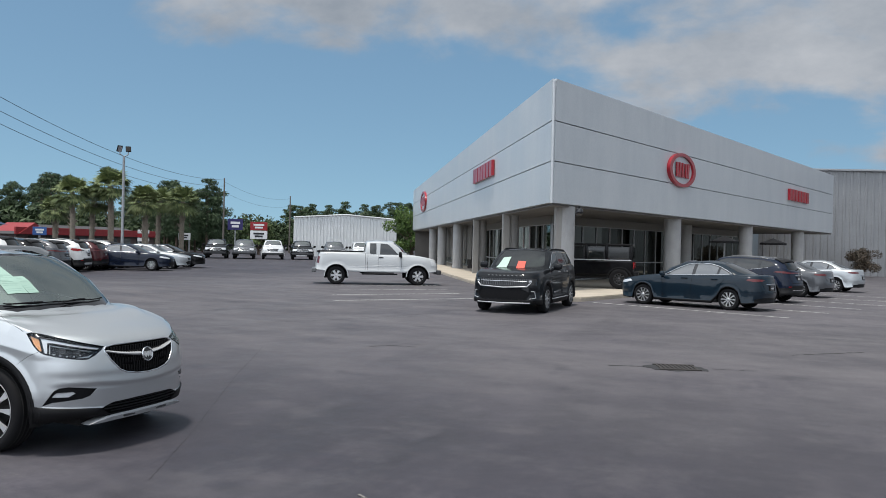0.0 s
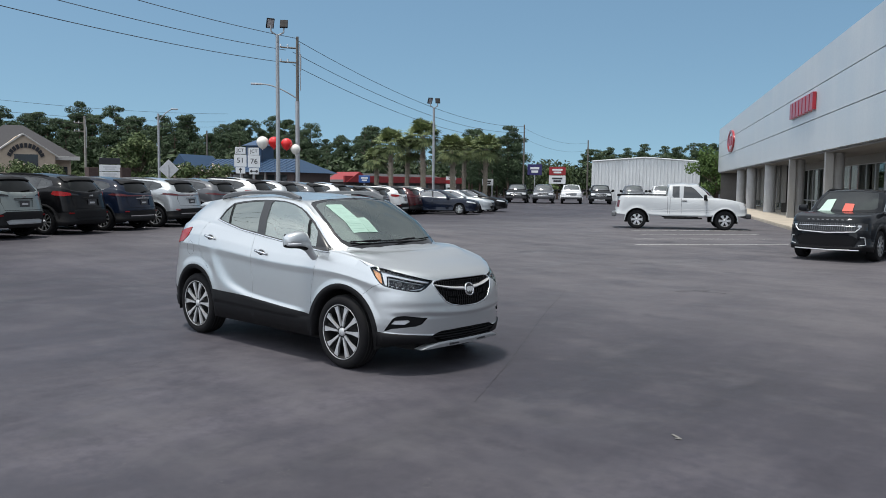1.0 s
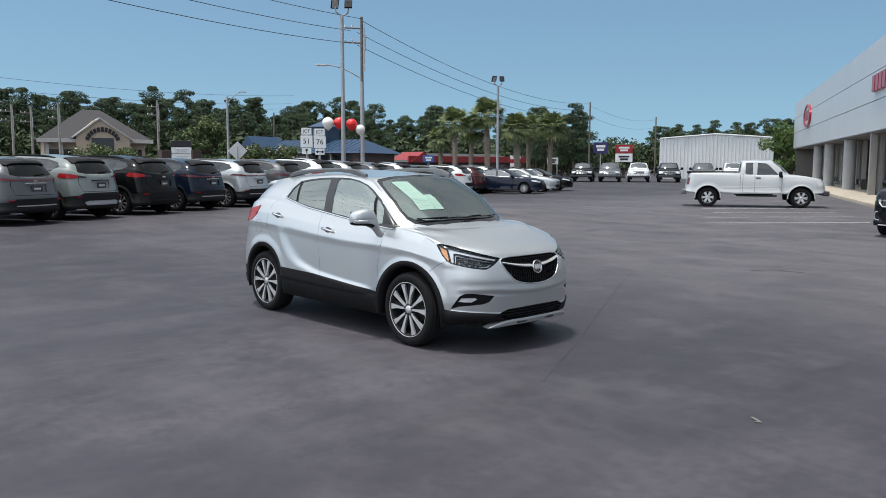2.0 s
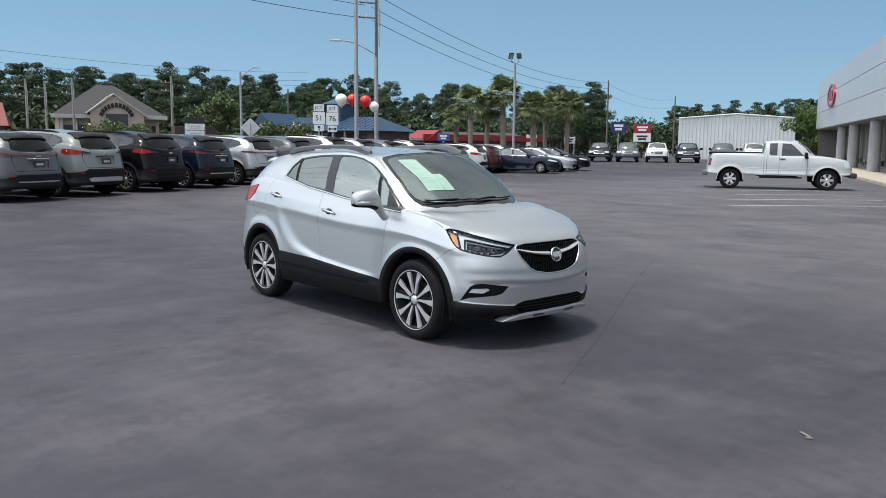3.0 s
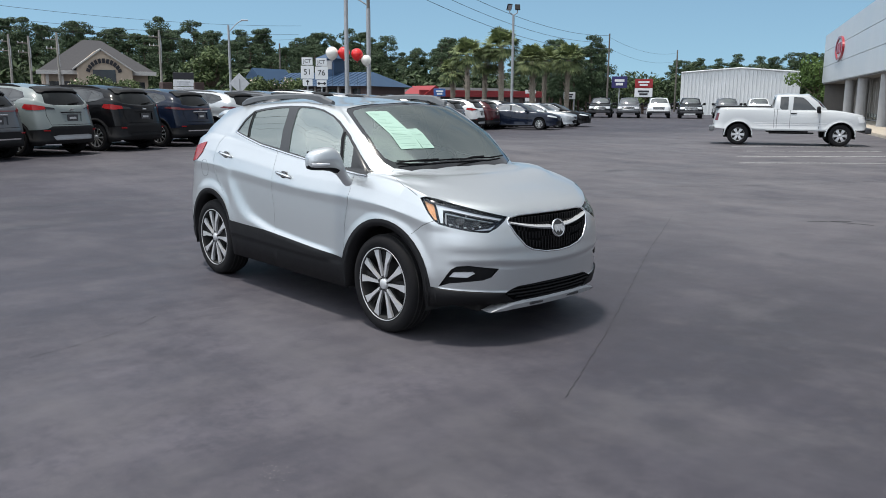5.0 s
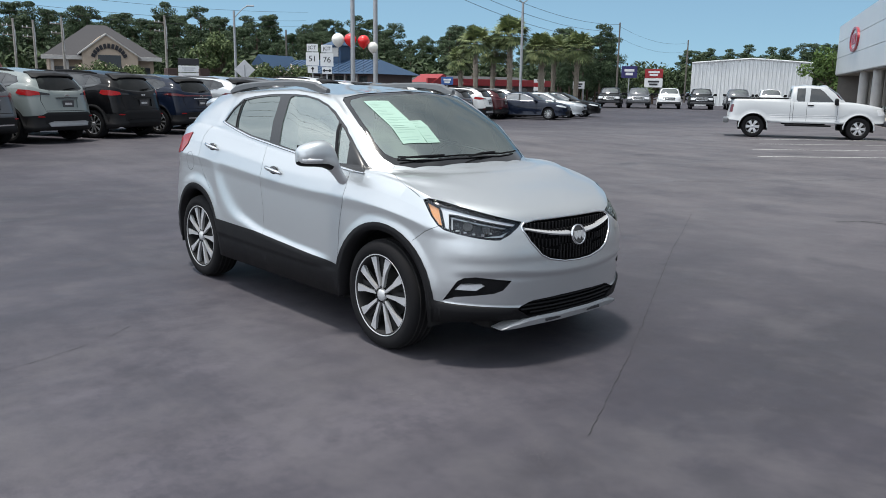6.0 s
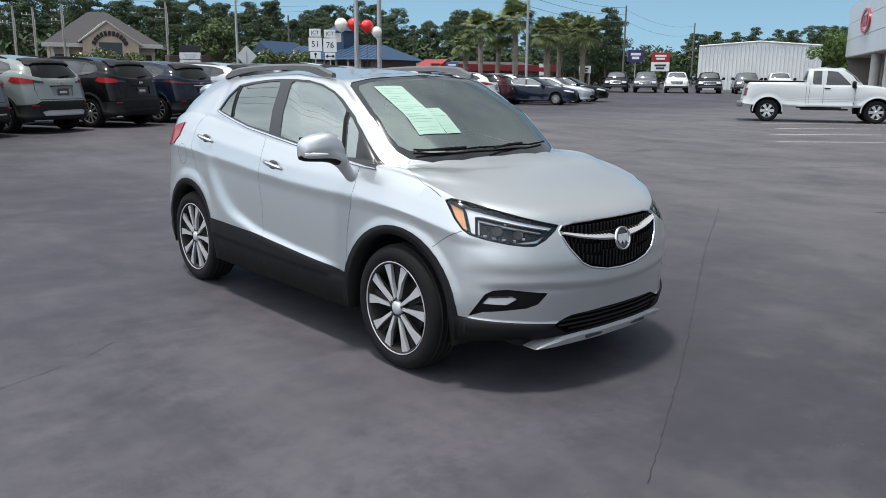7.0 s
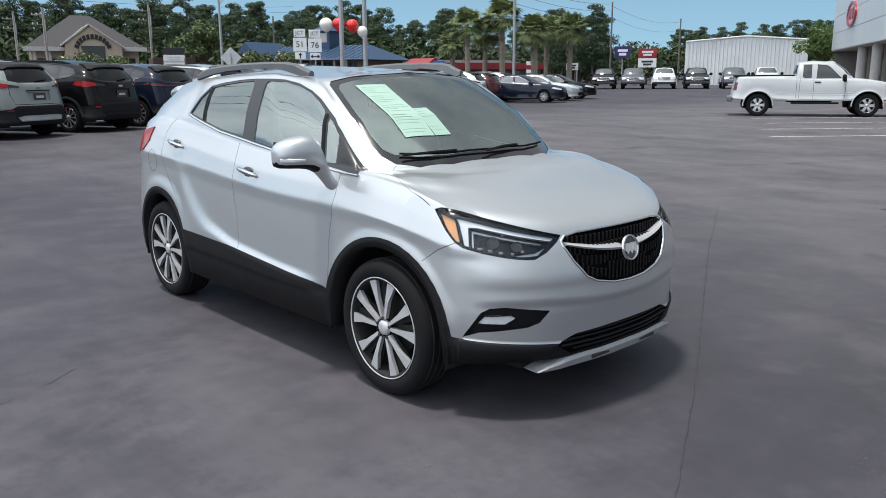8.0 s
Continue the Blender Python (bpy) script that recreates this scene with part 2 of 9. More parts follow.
M_SIDEGLASS.node_tree.nodes["Principled BSDF"].inputs["IOR"].default_value = 1.75
M_DIMLAMP = plain("dark_red_lamp", (0.10, 0.004, 0.007), 0.3, coat=0.6)
M_CLEARLAMP = plain("clear_lamp", (0.72, 0.74, 0.76), 0.22, 0.15, coat=1.0)
M_AMBER = plain("amber_lamp", (0.74, 0.34, 0.12), 0.2, coat=1.0)
M_UNDER = plain("underbody", (0.010, 0.010, 0.010), 0.9)
M_CONCRETE = plain("concrete", (0.42, 0.37, 0.30), 0.9, vary=0.18, scale=1.2, bump=0.3)
M_STEELPOLE = plain("galvanised_steel", (0.36, 0.37, 0.38), 0.5, 0.5)
M_WOODPOLE = plain("weathered_pole_wood", (0.14, 0.125, 0.11), 0.9, vary=0.3, scale=3.0, bump=0.4)
M_WIRE = plain("cable_black", (0.03, 0.03, 0.035), 0.6)


# ---- mesh helpers ----
def part(name, bm, material, parent=None, label="", smooth=False):
    """Links a bmesh as one mesh object, under a thing or a part."""
    me = bpy.data.meshes.new(name)
    bm.to_mesh(me)
    bm.free()
    me.materials.append(material)
    if smooth:
        me.polygons.foreach_set("use_smooth", [True] * len(me.polygons))
    ob = new(name, me)
    if parent is not None:
        ob.parent = parent
    if label:
        ob["label"] = label
    return ob


def thing(name, m, label, category, group="", kind=""):
    """An Empty at the base of a thing that parents its parts."""
    ob = new(name)
    ob.empty_display_size = 0.3
    ob.matrix_world = m
    return tagged(ob, label, category, group, kind)


def box(bm, size, at=(0, 0, 0), bevel=0.0, rot=None, seg=2):
    """Adds a box, centred at a place, bevelled."""
    r = bmesh.ops.create_cube(bm, size=1.0)
    vs = r["verts"]
    bmesh.ops.scale(bm, vec=size, verts=vs)
    if bevel > 0:
        es = list({e for v in vs for e in v.link_edges})
        b = bmesh.ops.bevel(bm, geom=es, offset=bevel, segments=seg, affect="EDGES", profile=0.6)
        vs = list({v for f in b["faces"] for v in f.verts} | {v for v in vs if v.is_valid})
    mt = Matrix.Translation(at) @ (rot.to_4x4() if rot is not None else Matrix())
    bmesh.ops.transform(bm, matrix=mt, verts=vs)
    return vs


def boxed(size, at=(0, 0, 0), bevel=0.0, rot=None):
    bm = bmesh.new()
    box(bm, size, at, bevel, rot)
    return bm


def tube(bm, a, b, r0, r1=None, seg=10, caps=True):
    """Adds a tapered round bar from a to b."""
    a, b = Vector(a), Vector(b)
    r1 = r0 if r1 is None else r1
    d = b - a
    m = Matrix.Translation((a + b) / 2) @ d.to_track_quat("Z", "Y").to_matrix().to_4x4()
    bmesh.ops.create_cone(bm, cap_ends=caps, segments=seg, radius1=r0, radius2=r1, depth=d.length, matrix=m)


def hose(points, r, seg=6):
    """One unbroken round bar along points."""
    bm = bmesh.new()
    pts = [Vector(p) for p in points]
    rings = []
    for k, p in enumerate(pts):
        d = (pts[min(k + 1, len(pts) - 1)] - pts[max(k - 1, 0)]).normalized()
        q = d.to_track_quat("Z", "Y").to_matrix()
        rings.append([bm.verts.new(p + q @ Vector((r * math.cos(2 * math.pi * j / seg), r * math.sin(2 * math.pi * j / seg), 0))) for j in range(seg)])
    for a, b in zip(rings, rings[1:]):
        for j in range(seg):
            bm.faces.new((a[j], a[(j + 1) % seg], b[(j + 1) % seg], b[j]))
    bm.faces.new(rings[0][::-1]), bm.faces.new(rings[-1])
    return bm


def tubed(a, b, r0, r1=None, seg=10):
    bm = bmesh.new()
    tube(bm, a, b, r0, r1, seg)
    return bm


def lathe(profile, seg=32, axis="Y"):
    """A ring surface from (radius, along) pairs, turned round an axis."""
    bm = bmesh.new()
    rings = []
    for k in range(seg):
        a = 2 * math.pi * k / seg
        c, s = math.cos(a), math.sin(a)
        if axis == "Y":
            rings.append([bm.verts.new((r * c, h, r * s)) for r, h in profile])
        else:
            rings.append([bm.verts.new((r * c, r * s, h)) for r, h in profile])
    for k in range(seg):
        p, q = rings[k], rings[(k + 1) % seg]
        for j in range(len(profile) - 1):
            bm.faces.new((p[j], q[j], q[j + 1], p[j + 1]))
    bmesh.ops.recalc_face_normals(bm, faces=bm.faces)
    return bm


def prism(points, z0, z1):
    """An upright block on a ground outline."""
    bm = bmesh.new()
    lo = [bm.verts.new((x, y, z0)) for x, y in points]
    hi = [bm.verts.new((x, y, z1)) for x, y in points]
    n = len(points)
    bm.faces.new(list(reversed(lo)))
    bm.faces.new(hi)
    for k in range(n):
        bm.faces.new((lo[k], lo[(k + 1) % n], hi[(k + 1) % n], hi[k]))
    bmesh.ops.recalc_face_normals(bm, faces=bm.faces)
    return bm


def smoothstep(a, b, x):
    t = min(1.0, max(0.0, (x - a) / (b - a)))
    return t * t * (3 - 2 * t)


def lift(x, y):
    """The lot rises a little towards the row of parked cars."""
    return 0.25 * smoothstep(-6.0, -15.0, x) * smoothstep(24.0, 12.0, y)


# ---- cars ----
from mathutils.bvhtree import BVHTree

# plan outlines of a small crossover, from the front's middle round one side to the rear's middle
WALL = ((2.14, 0.0), (2.125, 0.25), (2.065, 0.50), (1.945, 0.685), (1.80, 0.785), (1.66, 0.835), (1.2775, 0.872), (0.88, 0.882), (0.45, 0.886),
        (-0.01, 0.888), (-0.76, 0.888), (-1.2775, 0.885), (-1.66, 0.855), (-1.88, 0.785), (-2.03, 0.60), (-2.10, 0.32), (-2.13, 0.0))
# height of the hood edge and belt line
BELT = (0.895, 0.90, 0.912, 0.94, 0.965, 0.99, 1.065, 1.095, 1.105, 1.13, 1.20, 1.24, 1.245, 1.23, 1.17, 1.13, 1.12)
# base of the glass, and roof edge
GLASS = ((1.25, 0.0, 1.10), (1.235, 0.24, 1.10), (1.19, 0.45, 1.10), (1.11, 0.61, 1.10), (1.045, 0.685, 1.10), (1.01, 0.72, 1.10),
         (0.98, 0.745, 1.10), (0.90, 0.775, 1.11), (0.45, 0.79, 1.135), (-0.01, 0.80, 1.155), (-0.74, 0.795, 1.245), (-1.10, 0.78, 1.28),
         (-1.50, 0.75, 1.30), (-1.75, 0.67, 1.26), (-1.89, 0.50, 1.18), (-1.94, 0.27, 1.16), (-1.955, 0.0, 1.15))
ROOF = ((0.49, 0.0, 1.585), (0.48, 0.22, 1.582), (0.45, 0.40, 1.575), (0.41, 0.515, 1.565), (0.385, 0.56, 1.562), (0.37, 0.585, 1.56),
        (0.34, 0.605, 1.562), (0.24, 0.622, 1.57), (0.06, 0.632, 1.582), (-0.11, 0.635, 1.59), (-0.72, 0.63, 1.572), (-1.12, 0.61, 1.55),
        (-1.42, 0.575, 1.515), (-1.58, 0.50, 1.49), (-1.67, 0.38, 1.485), (-1.71, 0.20, 1.49), (-1.72, 0.0, 1.495))
# saloon and pickup: where the cabin differs
S_GLASS = ((0.98, 0.0, 0.99), (0.965, 0.23, 0.988), (0.92, 0.43, 0.983), (0.84, 0.575, 0.975), (0.77, 0.645, 0.97), (0.71, 0.69, 0.968),
           (0.64, 0.72, 0.968), (0.55, 0.74, 0.97), (0.40, 0.752, 0.972), (-0.20, 0.765, 0.99), (-0.70, 0.76, 1.01), (-0.98, 0.745, 1.025),
           (-1.28, 0.71, 1.04), (-1.47, 0.63, 1.05), (-1.60, 0.46, 1.05), (-1.66, 0.24, 1.05), (-1.67, 0.0, 1.05))
S_ROOF = ((0.15, 0.0, 1.43), (0.14, 0.20, 1.425), (0.11, 0.34, 1.415), (0.06, 0.43, 1.40), (0.02, 0.475, 1.39), (-0.02, 0.50, 1.388),
          (-0.06, 0.515, 1.388), (-0.12, 0.525, 1.392), (-0.20, 0.535, 1.398), (-0.42, 0.545, 1.405), (-0.66, 0.54, 1.395), (-0.76, 0.525, 1.385),
          (-0.84, 0.50, 1.375), (-0.89, 0.45, 1.370), (-0.92, 0.35, 1.378), (-0.94, 0.18, 1.388), (-0.94, 0.0, 1.393))
S_BELT = (0.75, 0.755, 0.77, 0.80, 0.83, 0.855, 0.90, 0.93, 0.94, 0.97, 0.99, 1.005, 1.01, 1.02, 1.04, 1.045, 1.045)
P_GLASS = ((1.08, 0.0, 1.14), (1.065, 0.25, 1.14), (1.03, 0.45, 1.135), (0.98, 0.60, 1.13), (0.93, 0.68, 1.125), (0.88, 0.72, 1.12),
           (0.80, 0.75, 1.115), (0.72, 0.765, 1.11), (0.56, 0.775, 1.105), (0.18, 0.785, 1.10), (-0.16, 0.785, 1.10), (-0.33, 0.78, 1.12),
           (-0.39, 0.76, 1.19), (-0.42, 0.70, 1.19), (-0.43, 0.50, 1.19), (-0.435, 0.25, 1.19), (-0.435, 0.0, 1.19))
P_ROOF = ((0.56, 0.0, 1.63), (0.55, 0.22, 1.625), (0.52, 0.38, 1.615), (0.48, 0.52, 1.60), (0.44, 0.58, 1.59), (0.41, 0.60, 1.588),
          (0.37, 0.615, 1.588), (0.30, 0.625, 1.592), (0.22, 0.63, 1.598), (0.06, 0.635, 1.605), (-0.14, 0.635, 1.60), (-0.28, 0.63, 1.595),
          (-0.34, 0.615, 1.59), (-0.365, 0.57, 1.588), (-0.375, 0.40, 1.595), (-0.38, 0.20, 1.60), (-0.38, 0.0, 1.605))
P_BELT = (0.95, 0.955, 0.97, 0.99, 1.01, 1.02, 1.05, 1.07, 1.08, 1.09, 1.17, 1.19, 1.19, 1.19, 1.19, 1.19, 1.19)
# square-cut SUV: upright nose and tail, level belt, broad roof
B_WALL = ((2.14, 0.0), (2.13, 0.28), (2.10, 0.54), (2.02, 0.72), (1.90, 0.81), (1.74, 0.853), (1.2775, 0.878), (0.88, 0.885), (0.45, 0.888),
          (-0.01, 0.888), (-0.76, 0.888), (-1.2775, 0.885), (-1.68, 0.872), (-1.93, 0.832), (-2.07, 0.68), (-2.115, 0.36), (-2.13, 0.0))
B_BELT = (0.965, 0.968, 0.975, 0.985, 1.0, 1.015, 1.055, 1.075, 1.085, 1.10, 1.12, 1.135, 1.14, 1.13, 1.10, 1.09, 1.085)
B_GLASS = ((1.04, 0.0, 1.09), (1.025, 0.25, 1.09), (0.99, 0.47, 1.088), (0.935, 0.63, 1.085), (0.89, 0.70, 1.085), (0.865, 0.735, 1.085),
           (0.84, 0.76, 1.085), (0.78, 0.79, 1.09), (0.42, 0.805, 1.105), (-0.01, 0.812, 1.118), (-0.74, 0.81, 1.14), (-1.20, 0.80, 1.155),
           (-1.62, 0.775, 1.165), (-1.86, 0.70, 1.15), (-1.985, 0.55, 1.13), (-2.02, 0.29, 1.12), (-2.03, 0.0, 1.12))
B_ROOF = ((0.34, 0.0, 1.575), (0.33, 0.24, 1.572), (0.30, 0.44, 1.562), (0.265, 0.565, 1.55), (0.245, 0.61, 1.545), (0.23, 0.635, 1.542),
          (0.20, 0.65, 1.542), (0.14, 0.66, 1.548), (0.0, 0.668, 1.558), (-0.13, 0.67, 1.562), (-0.70, 0.668, 1.558), (-1.12, 0.66, 1.548),
          (-1.42, 0.64, 1.535), (-1.58, 0.585, 1.525), (-1.66, 0.45, 1.525), (-1.69, 0.24, 1.53), (-1.70, 0.0, 1.535))
CLAD_TOP = (0.35, 0.35, 0.36, 0.375, 0.385, 0.385, 0.40, 0.42, 0.415, 0.42, 0.43, 0.44, 0.40, 0.38, 0.40, 0.42, 0.42)


def spline(rows, sub):
    """Columns through key rows; the ends mirror in y where they have one."""
    pts = [list(r) if isinstance(r, (tuple, list)) else [r] for r in rows]
    n = len(pts)

    def at(k):
        if k < 0 or k >= n:
            p = list(pts[-k if k < 0 else 2 * (n - 1) - k])
            if len(p) > 1:
                p[1] = -p[1]
            return p
        return pts[k]

    out = []
    for k in range(n - 1):
        for j in range(sub):
            t = j / sub
            row = []
            for a, b, c, d in zip(at(k - 1), at(k), at(k + 1), at(k + 2)):
                row.append(0.5 * (2 * b + (c - a) * t + (2 * a - 5 * b + 4 * c - d) * t * t + (3 * b - a - 3 * c + d) * t ** 3))
            out.append(row)
    out.append(list(pts[-1]))
    return out


def level(v, pairs):
    """Broken line through (place, value) pairs."""
    if v <= pairs[0][0]:
        return pairs[0][1]
    for (a, p), (b, q) in zip(pairs, pairs[1:]):
        if v <= b:
            return p + (q - p) * (v - a) / (b - a)
    return pairs[-1][1]


class Shell:
    """The skin of a car: a grid that runs round the body and up to the roof's middle."""

    def __init__(self, spec, sub):
        self.sub, self.spec = sub, spec
        sx, sy, sz = spec["scale"]
        wheel_r, arch_r = spec["tyre"], spec["arch"]
        wb = spec["wheelbase"] / 2
        kind = spec["kind"]
        boxy = spec.get("boxy")
        wall = spline([(x * sx, y * sy) for x, y in (B_WALL if boxy or kind == "pickup" else WALL)], sub)
        belt = [r[0] * sz for r in spline({"suv": B_BELT if boxy else BELT, "saloon": S_BELT, "pickup": P_BELT}[kind], sub)]
        gl = [Vector((p[0] * sx, p[1] * sy, p[2] * sz)) for p in spline({"suv": B_GLASS if boxy else GLASS, "saloon": S_GLASS, "pickup": P_GLASS}[kind], sub)]
        rf = [Vector((p[0] * sx, p[1] * sy, p[2] * sz)) for p in spline({"suv": B_ROOF if boxy else ROOF, "saloon": S_ROOF, "pickup": P_ROOF}[kind], sub)]
        clad = [r[0] * spec.get("clad", 1.0) for r in spline(CLAD_TOP, sub)]
        low, n = spec["low"], len(wall)
        self.n = n
        nose = spec.get("nose", ((0.2, 0.05), (0.36, 0.012), (0.52, 0.0), (0.66, 0.015), (0.80, 0.045), (0.90, 0.10), (1.05, 0.17)))
        tail = spec.get("tail", ((0.2, 0.09), (0.38, 0.03), (0.55, 0.0), (0.68, 0.01), (0.85, 0.06), (1.05, 0.10), (1.25, 0.16)))
        fine_rows = 13 if spec.get("sweep") else 1
        keys = [(r, j) for r in range(19) for j in range(fine_rows if r in (3, 4, 5) else 6 if r in (8, 9) and fine_rows > 1 else 1)]
        self.row_of = [r for r, j in keys]
        grid = [[] for _ in keys]
        at = {key: i for i, key in enumerate(keys)}

        def pressed(x, y, z):
            """Lines pressed into doors and bumper: how far the skin stands out."""
            line = level(x, ((-0.98, 1.02), (-0.86, 0.90), (-0.74, 0.76), (-0.55, 0.64), (-0.2, 0.555), (0.3, 0.51), (0.85, 0.48)))
            soft = 0.028 + 0.075 * smoothstep(-0.35, -0.80, x)
            door = 0.022 * smoothstep(line + soft, line - soft, z) * smoothstep(0.88, 0.50, x) * smoothstep(-1.08, -0.74, x)
            ridge = 0.552 + 0.028 * min(1.0, abs(y) / 0.5) ** 2
            lip = 0.015 * smoothstep(ridge + 0.006, ridge - 0.034, z) * smoothstep(1.80, 2.0, x)
            brow = 0.006 * smoothstep(0.62, 0.70, z) * smoothstep(0.80, 0.72, z) * smoothstep(1.72, 1.95, x)
            arch = 0.010 * smoothstep(0.52, 0.44, math.hypot(x - 1.2775, z - 0.347)) + 0.012 * smoothstep(0.56, 0.46, math.hypot(x + 1.2775, z - 0.347))
            return door - lip + brow + arch

        for i in range(n):
            k = i / sub
            x0, y0 = wall[i]
            front, rear = smoothstep(1.50 * sx, 2.0 * sx, x0), smoothstep(-1.50 * sx, -2.0 * sx, x0)

            def on_wall(z, out=0.0):
                rel = (z - 0.3) / max(0.2, belt[i] - 0.3)
                sf = 1 - level(rel, ((-0.3, 0.05), (0.0, 0.012), (0.25, 0.0), (0.55, 0.010), (0.70, 0.016), (0.78, 0.012), (0.9, 0.045), (1.0, 0.085)))
                x = x0 - front * level(z / sz, nose) + rear * level(z / sz, tail)
                y = y0 * sf
                ln = math.hypot(x0 * 0.35, y0) or 1
                return Vector((x + out * (front - rear), y + out * y0 / ln, z))

            sill = low + 0.04 * front + 0.06 * rear
            bottom, arch = sill, 0.0
            for xw in (wb, -wb):
                d = abs(x0 - xw)
                if d < arch_r:
                    arch = math.sqrt(arch_r ** 2 - d ** 2)
                    bottom = max(sill, wheel_r + arch)
            top_clad = max(clad[i], bottom + spec.get("lip", 0.055)) if bottom > sill else clad[i]
            if kind == "pickup" or spec.get("clad", 1.0) < 0.8:
                top_clad = max(bottom + 0.03, clad[i])
            b = belt[i]
            shoulder = b - 0.075 * sz
            grid[0].append(on_wall(bottom) * 1.0 + Vector((0, -min(0.10, 0.9 * y0), 0.0)))
            grid[1].append(on_wall(bottom, 0.012 + (min(0.0, pressed(x0, y0, 0.40)) if fine_rows > 1 else 0.0)))
            grid[2].append(on_wall(top_clad, 0.012 + (min(0.0, pressed(x0, y0, 0.40)) if fine_rows > 1 else 0.0)))
            cuts = (0.0, 0.34, 0.68, 1.0)
            z3 = top_clad + 0.012
            for r in (3, 4, 5, 6):
                for j in range(fine_rows if r < 6 else 1):
                    f = cuts[r - 3] + ((cuts[r - 2] - cuts[r - 3]) * j / fine_rows if j else 0.0)
                    z = z3 + (shoulder - z3) * f
                    grid[at[(r, j)]].append(on_wall(z, pressed(x0, y0, z) if fine_rows > 1 else 0.0))
            pb = on_wall(b)
            grid[at[(7, 0)]].append(pb)
            c, rtop = gl[i], rf[i]
            steps = [(8, 0, 0.12), (9, 0, 0.45), (10, 0, 0.80)]
            if fine_rows > 1:
                steps += [(8, j, 0.12 + 0.33 * j / 6) for j in range(1, 6)] + [(9, j, 0.45 + 0.35 * j / 6) for j in range(1, 6)]
            for r, j, f in steps:
                p = pb.lerp(c, f)
                run = (c - pb).length
                flat_deck = 0.3 if (kind == "pickup" and k > 9) else 1.0
                p.z += 0.04 * min(1.0, run) * flat_deck * (1 - (2 * f - 1) ** 2) ** 0.8
                if fine_rows > 1:
                    p.z += 0.013 * (smoothstep(0.40, 0.50, f) - smoothstep(0.6, 1.0, f)) * smoothstep(1.6, 3.2, k) * smoothstep(6.6, 5.4, k)
                grid[at[(r, j)]].append(p)
            grid[at[(11, 0)]].append(c.copy())
            tw = level(k, spec.get("glass_top", ((4.5, 0.95), (5.5, 0.80), (6.5, 0.86), (9.7, 0.87), (10.5, 0.16), (10.6, 0.10), (13.5, 0.60), (14.5, 0.90))))
            for r, f in ((12, 0.045), (13, (0.045 + tw) / 2), (14, tw), (15, 1.0)):
                p = c.lerp(rtop, f)
                bow = 4 * f * (1 - f)
                p.y += 0.022 * bow * (1 if y0 > 0.02 else 0)
                p.x += 0.06 * bow * smoothstep(8.5, 5.0, k) - 0.03 * bow * smoothstep(12.5, 15, k)
                p.z += 0.022 * bow * smoothstep(8.5, 5.0, k)
                grid[at[(r, 0)]].append(p)
            mid = rf[0].x + (rf[-1].x - rf[0].x) * i / (n - 1)
            for r, f in ((16, 0.12), (17, 0.50), (18, 1.0)):
                q = Vector((rtop.x + (mid - rtop.x) * f * 0.75, rtop.y * (1 - f), 0))
                dome = 1 - ((q.x - (rf[0].x + rf[-1].x) / 2) / ((rf[0].x - rf[-1].x) / 2 + 0.02)) ** 2
                q.z = rtop.z + (1 - (1 - f) ** 2) * 0.055 * sz * max(0.0, min(1.0, dome)) ** 0.6
                grid[at[(r, 0)]].append(q)
        self.grid = grid
        verts, faces = [], []
        rows = len(grid)
        for s in (1, -1):
            for r in range(rows):
                verts += [Vector((p.x, p.y * s, p.z)) for p in grid[r]]
        half = rows * n
        for s in range(2):
            for r in range(rows - 1):
                for i in range(n - 1):
                    a = s * half + r * n + i
                    q = (a, a + 1, a + n + 1, a + n)
                    faces.append(q if s == 0 else q[::-1])
        self.verts, self.faces = verts, faces
        me = bpy.data.meshes.new("skin")
        me.from_pydata(verts, [], faces)
        bm = bmesh.new()
        bm.from_mesh(me)
        bmesh.ops.remove_doubles(bm, verts=bm.verts, dist=0.0005)
        self.tree = BVHTree.FromBMesh(bm)
        bm.free()
        bpy.data.meshes.remove(me)

    def on(self, p, way, out=0.0):
        """The point of the skin met along a way through p."""
        p, way = Vector(p), Vector(way).normalized()
        hit, nrm, _, _ = self.tree.ray_cast(p - way * 1.5, way)
        if hit is None:
            return p, -way
        if nrm.dot(way) > 0:
            nrm = -nrm
        return hit + nrm * out, nrm

    def patch(self, name, low, high, way, material, parent, out=0.006, n=14, m=4, depth=0.014, label=""):
        """A plate that follows the skin between a low and a high line, its rim sunk into the skin."""
        def along(line, t):
            seg = [(Vector(b) - Vector(a)).length for a, b in zip(line, line[1:])]
            d = t * sum(seg)
            for (a, b), s in zip(zip(line, line[1:]), seg):
                if d <= s + 1e-9:
                    return Vector(a).lerp(Vector(b), d / s if s else 0)
                d -= s
            return Vector(line[-1])

        bm = bmesh.new()
        g = []
        for j in range(m + 1):
            row = []
            for i in range(n + 1):
                p = along(low, i / n).lerp(along(high, i / n), j / m)
                q, nrm = self.on(p, way, out)
                row.append((bm.verts.new(q), nrm))
            g.append(row)
        for j in range(m):
            for i in range(n):
                bm.faces.new((g[j][i][0], g[j][i + 1][0], g[j + 1][i + 1][0], g[j + 1][i][0]))
        rim = [g[0][i] for i in range(n + 1)] + [g[j][n] for j in range(1, m + 1)] + [g[m][i] for i in range(n - 1, -1, -1)] + [g[j][0] for j in range(m - 1, 0, -1)]
        sunk = [bm.verts.new(v.co - nrm * depth) for v, nrm in rim]
        for a in range(len(rim)):
            b = (a + 1) % len(rim)
            bm.faces.new((rim[b][0], rim[a][0], sunk[a], sunk[b]))
        bmesh.ops.remove_doubles(bm, verts=bm.verts, dist=0.0004)
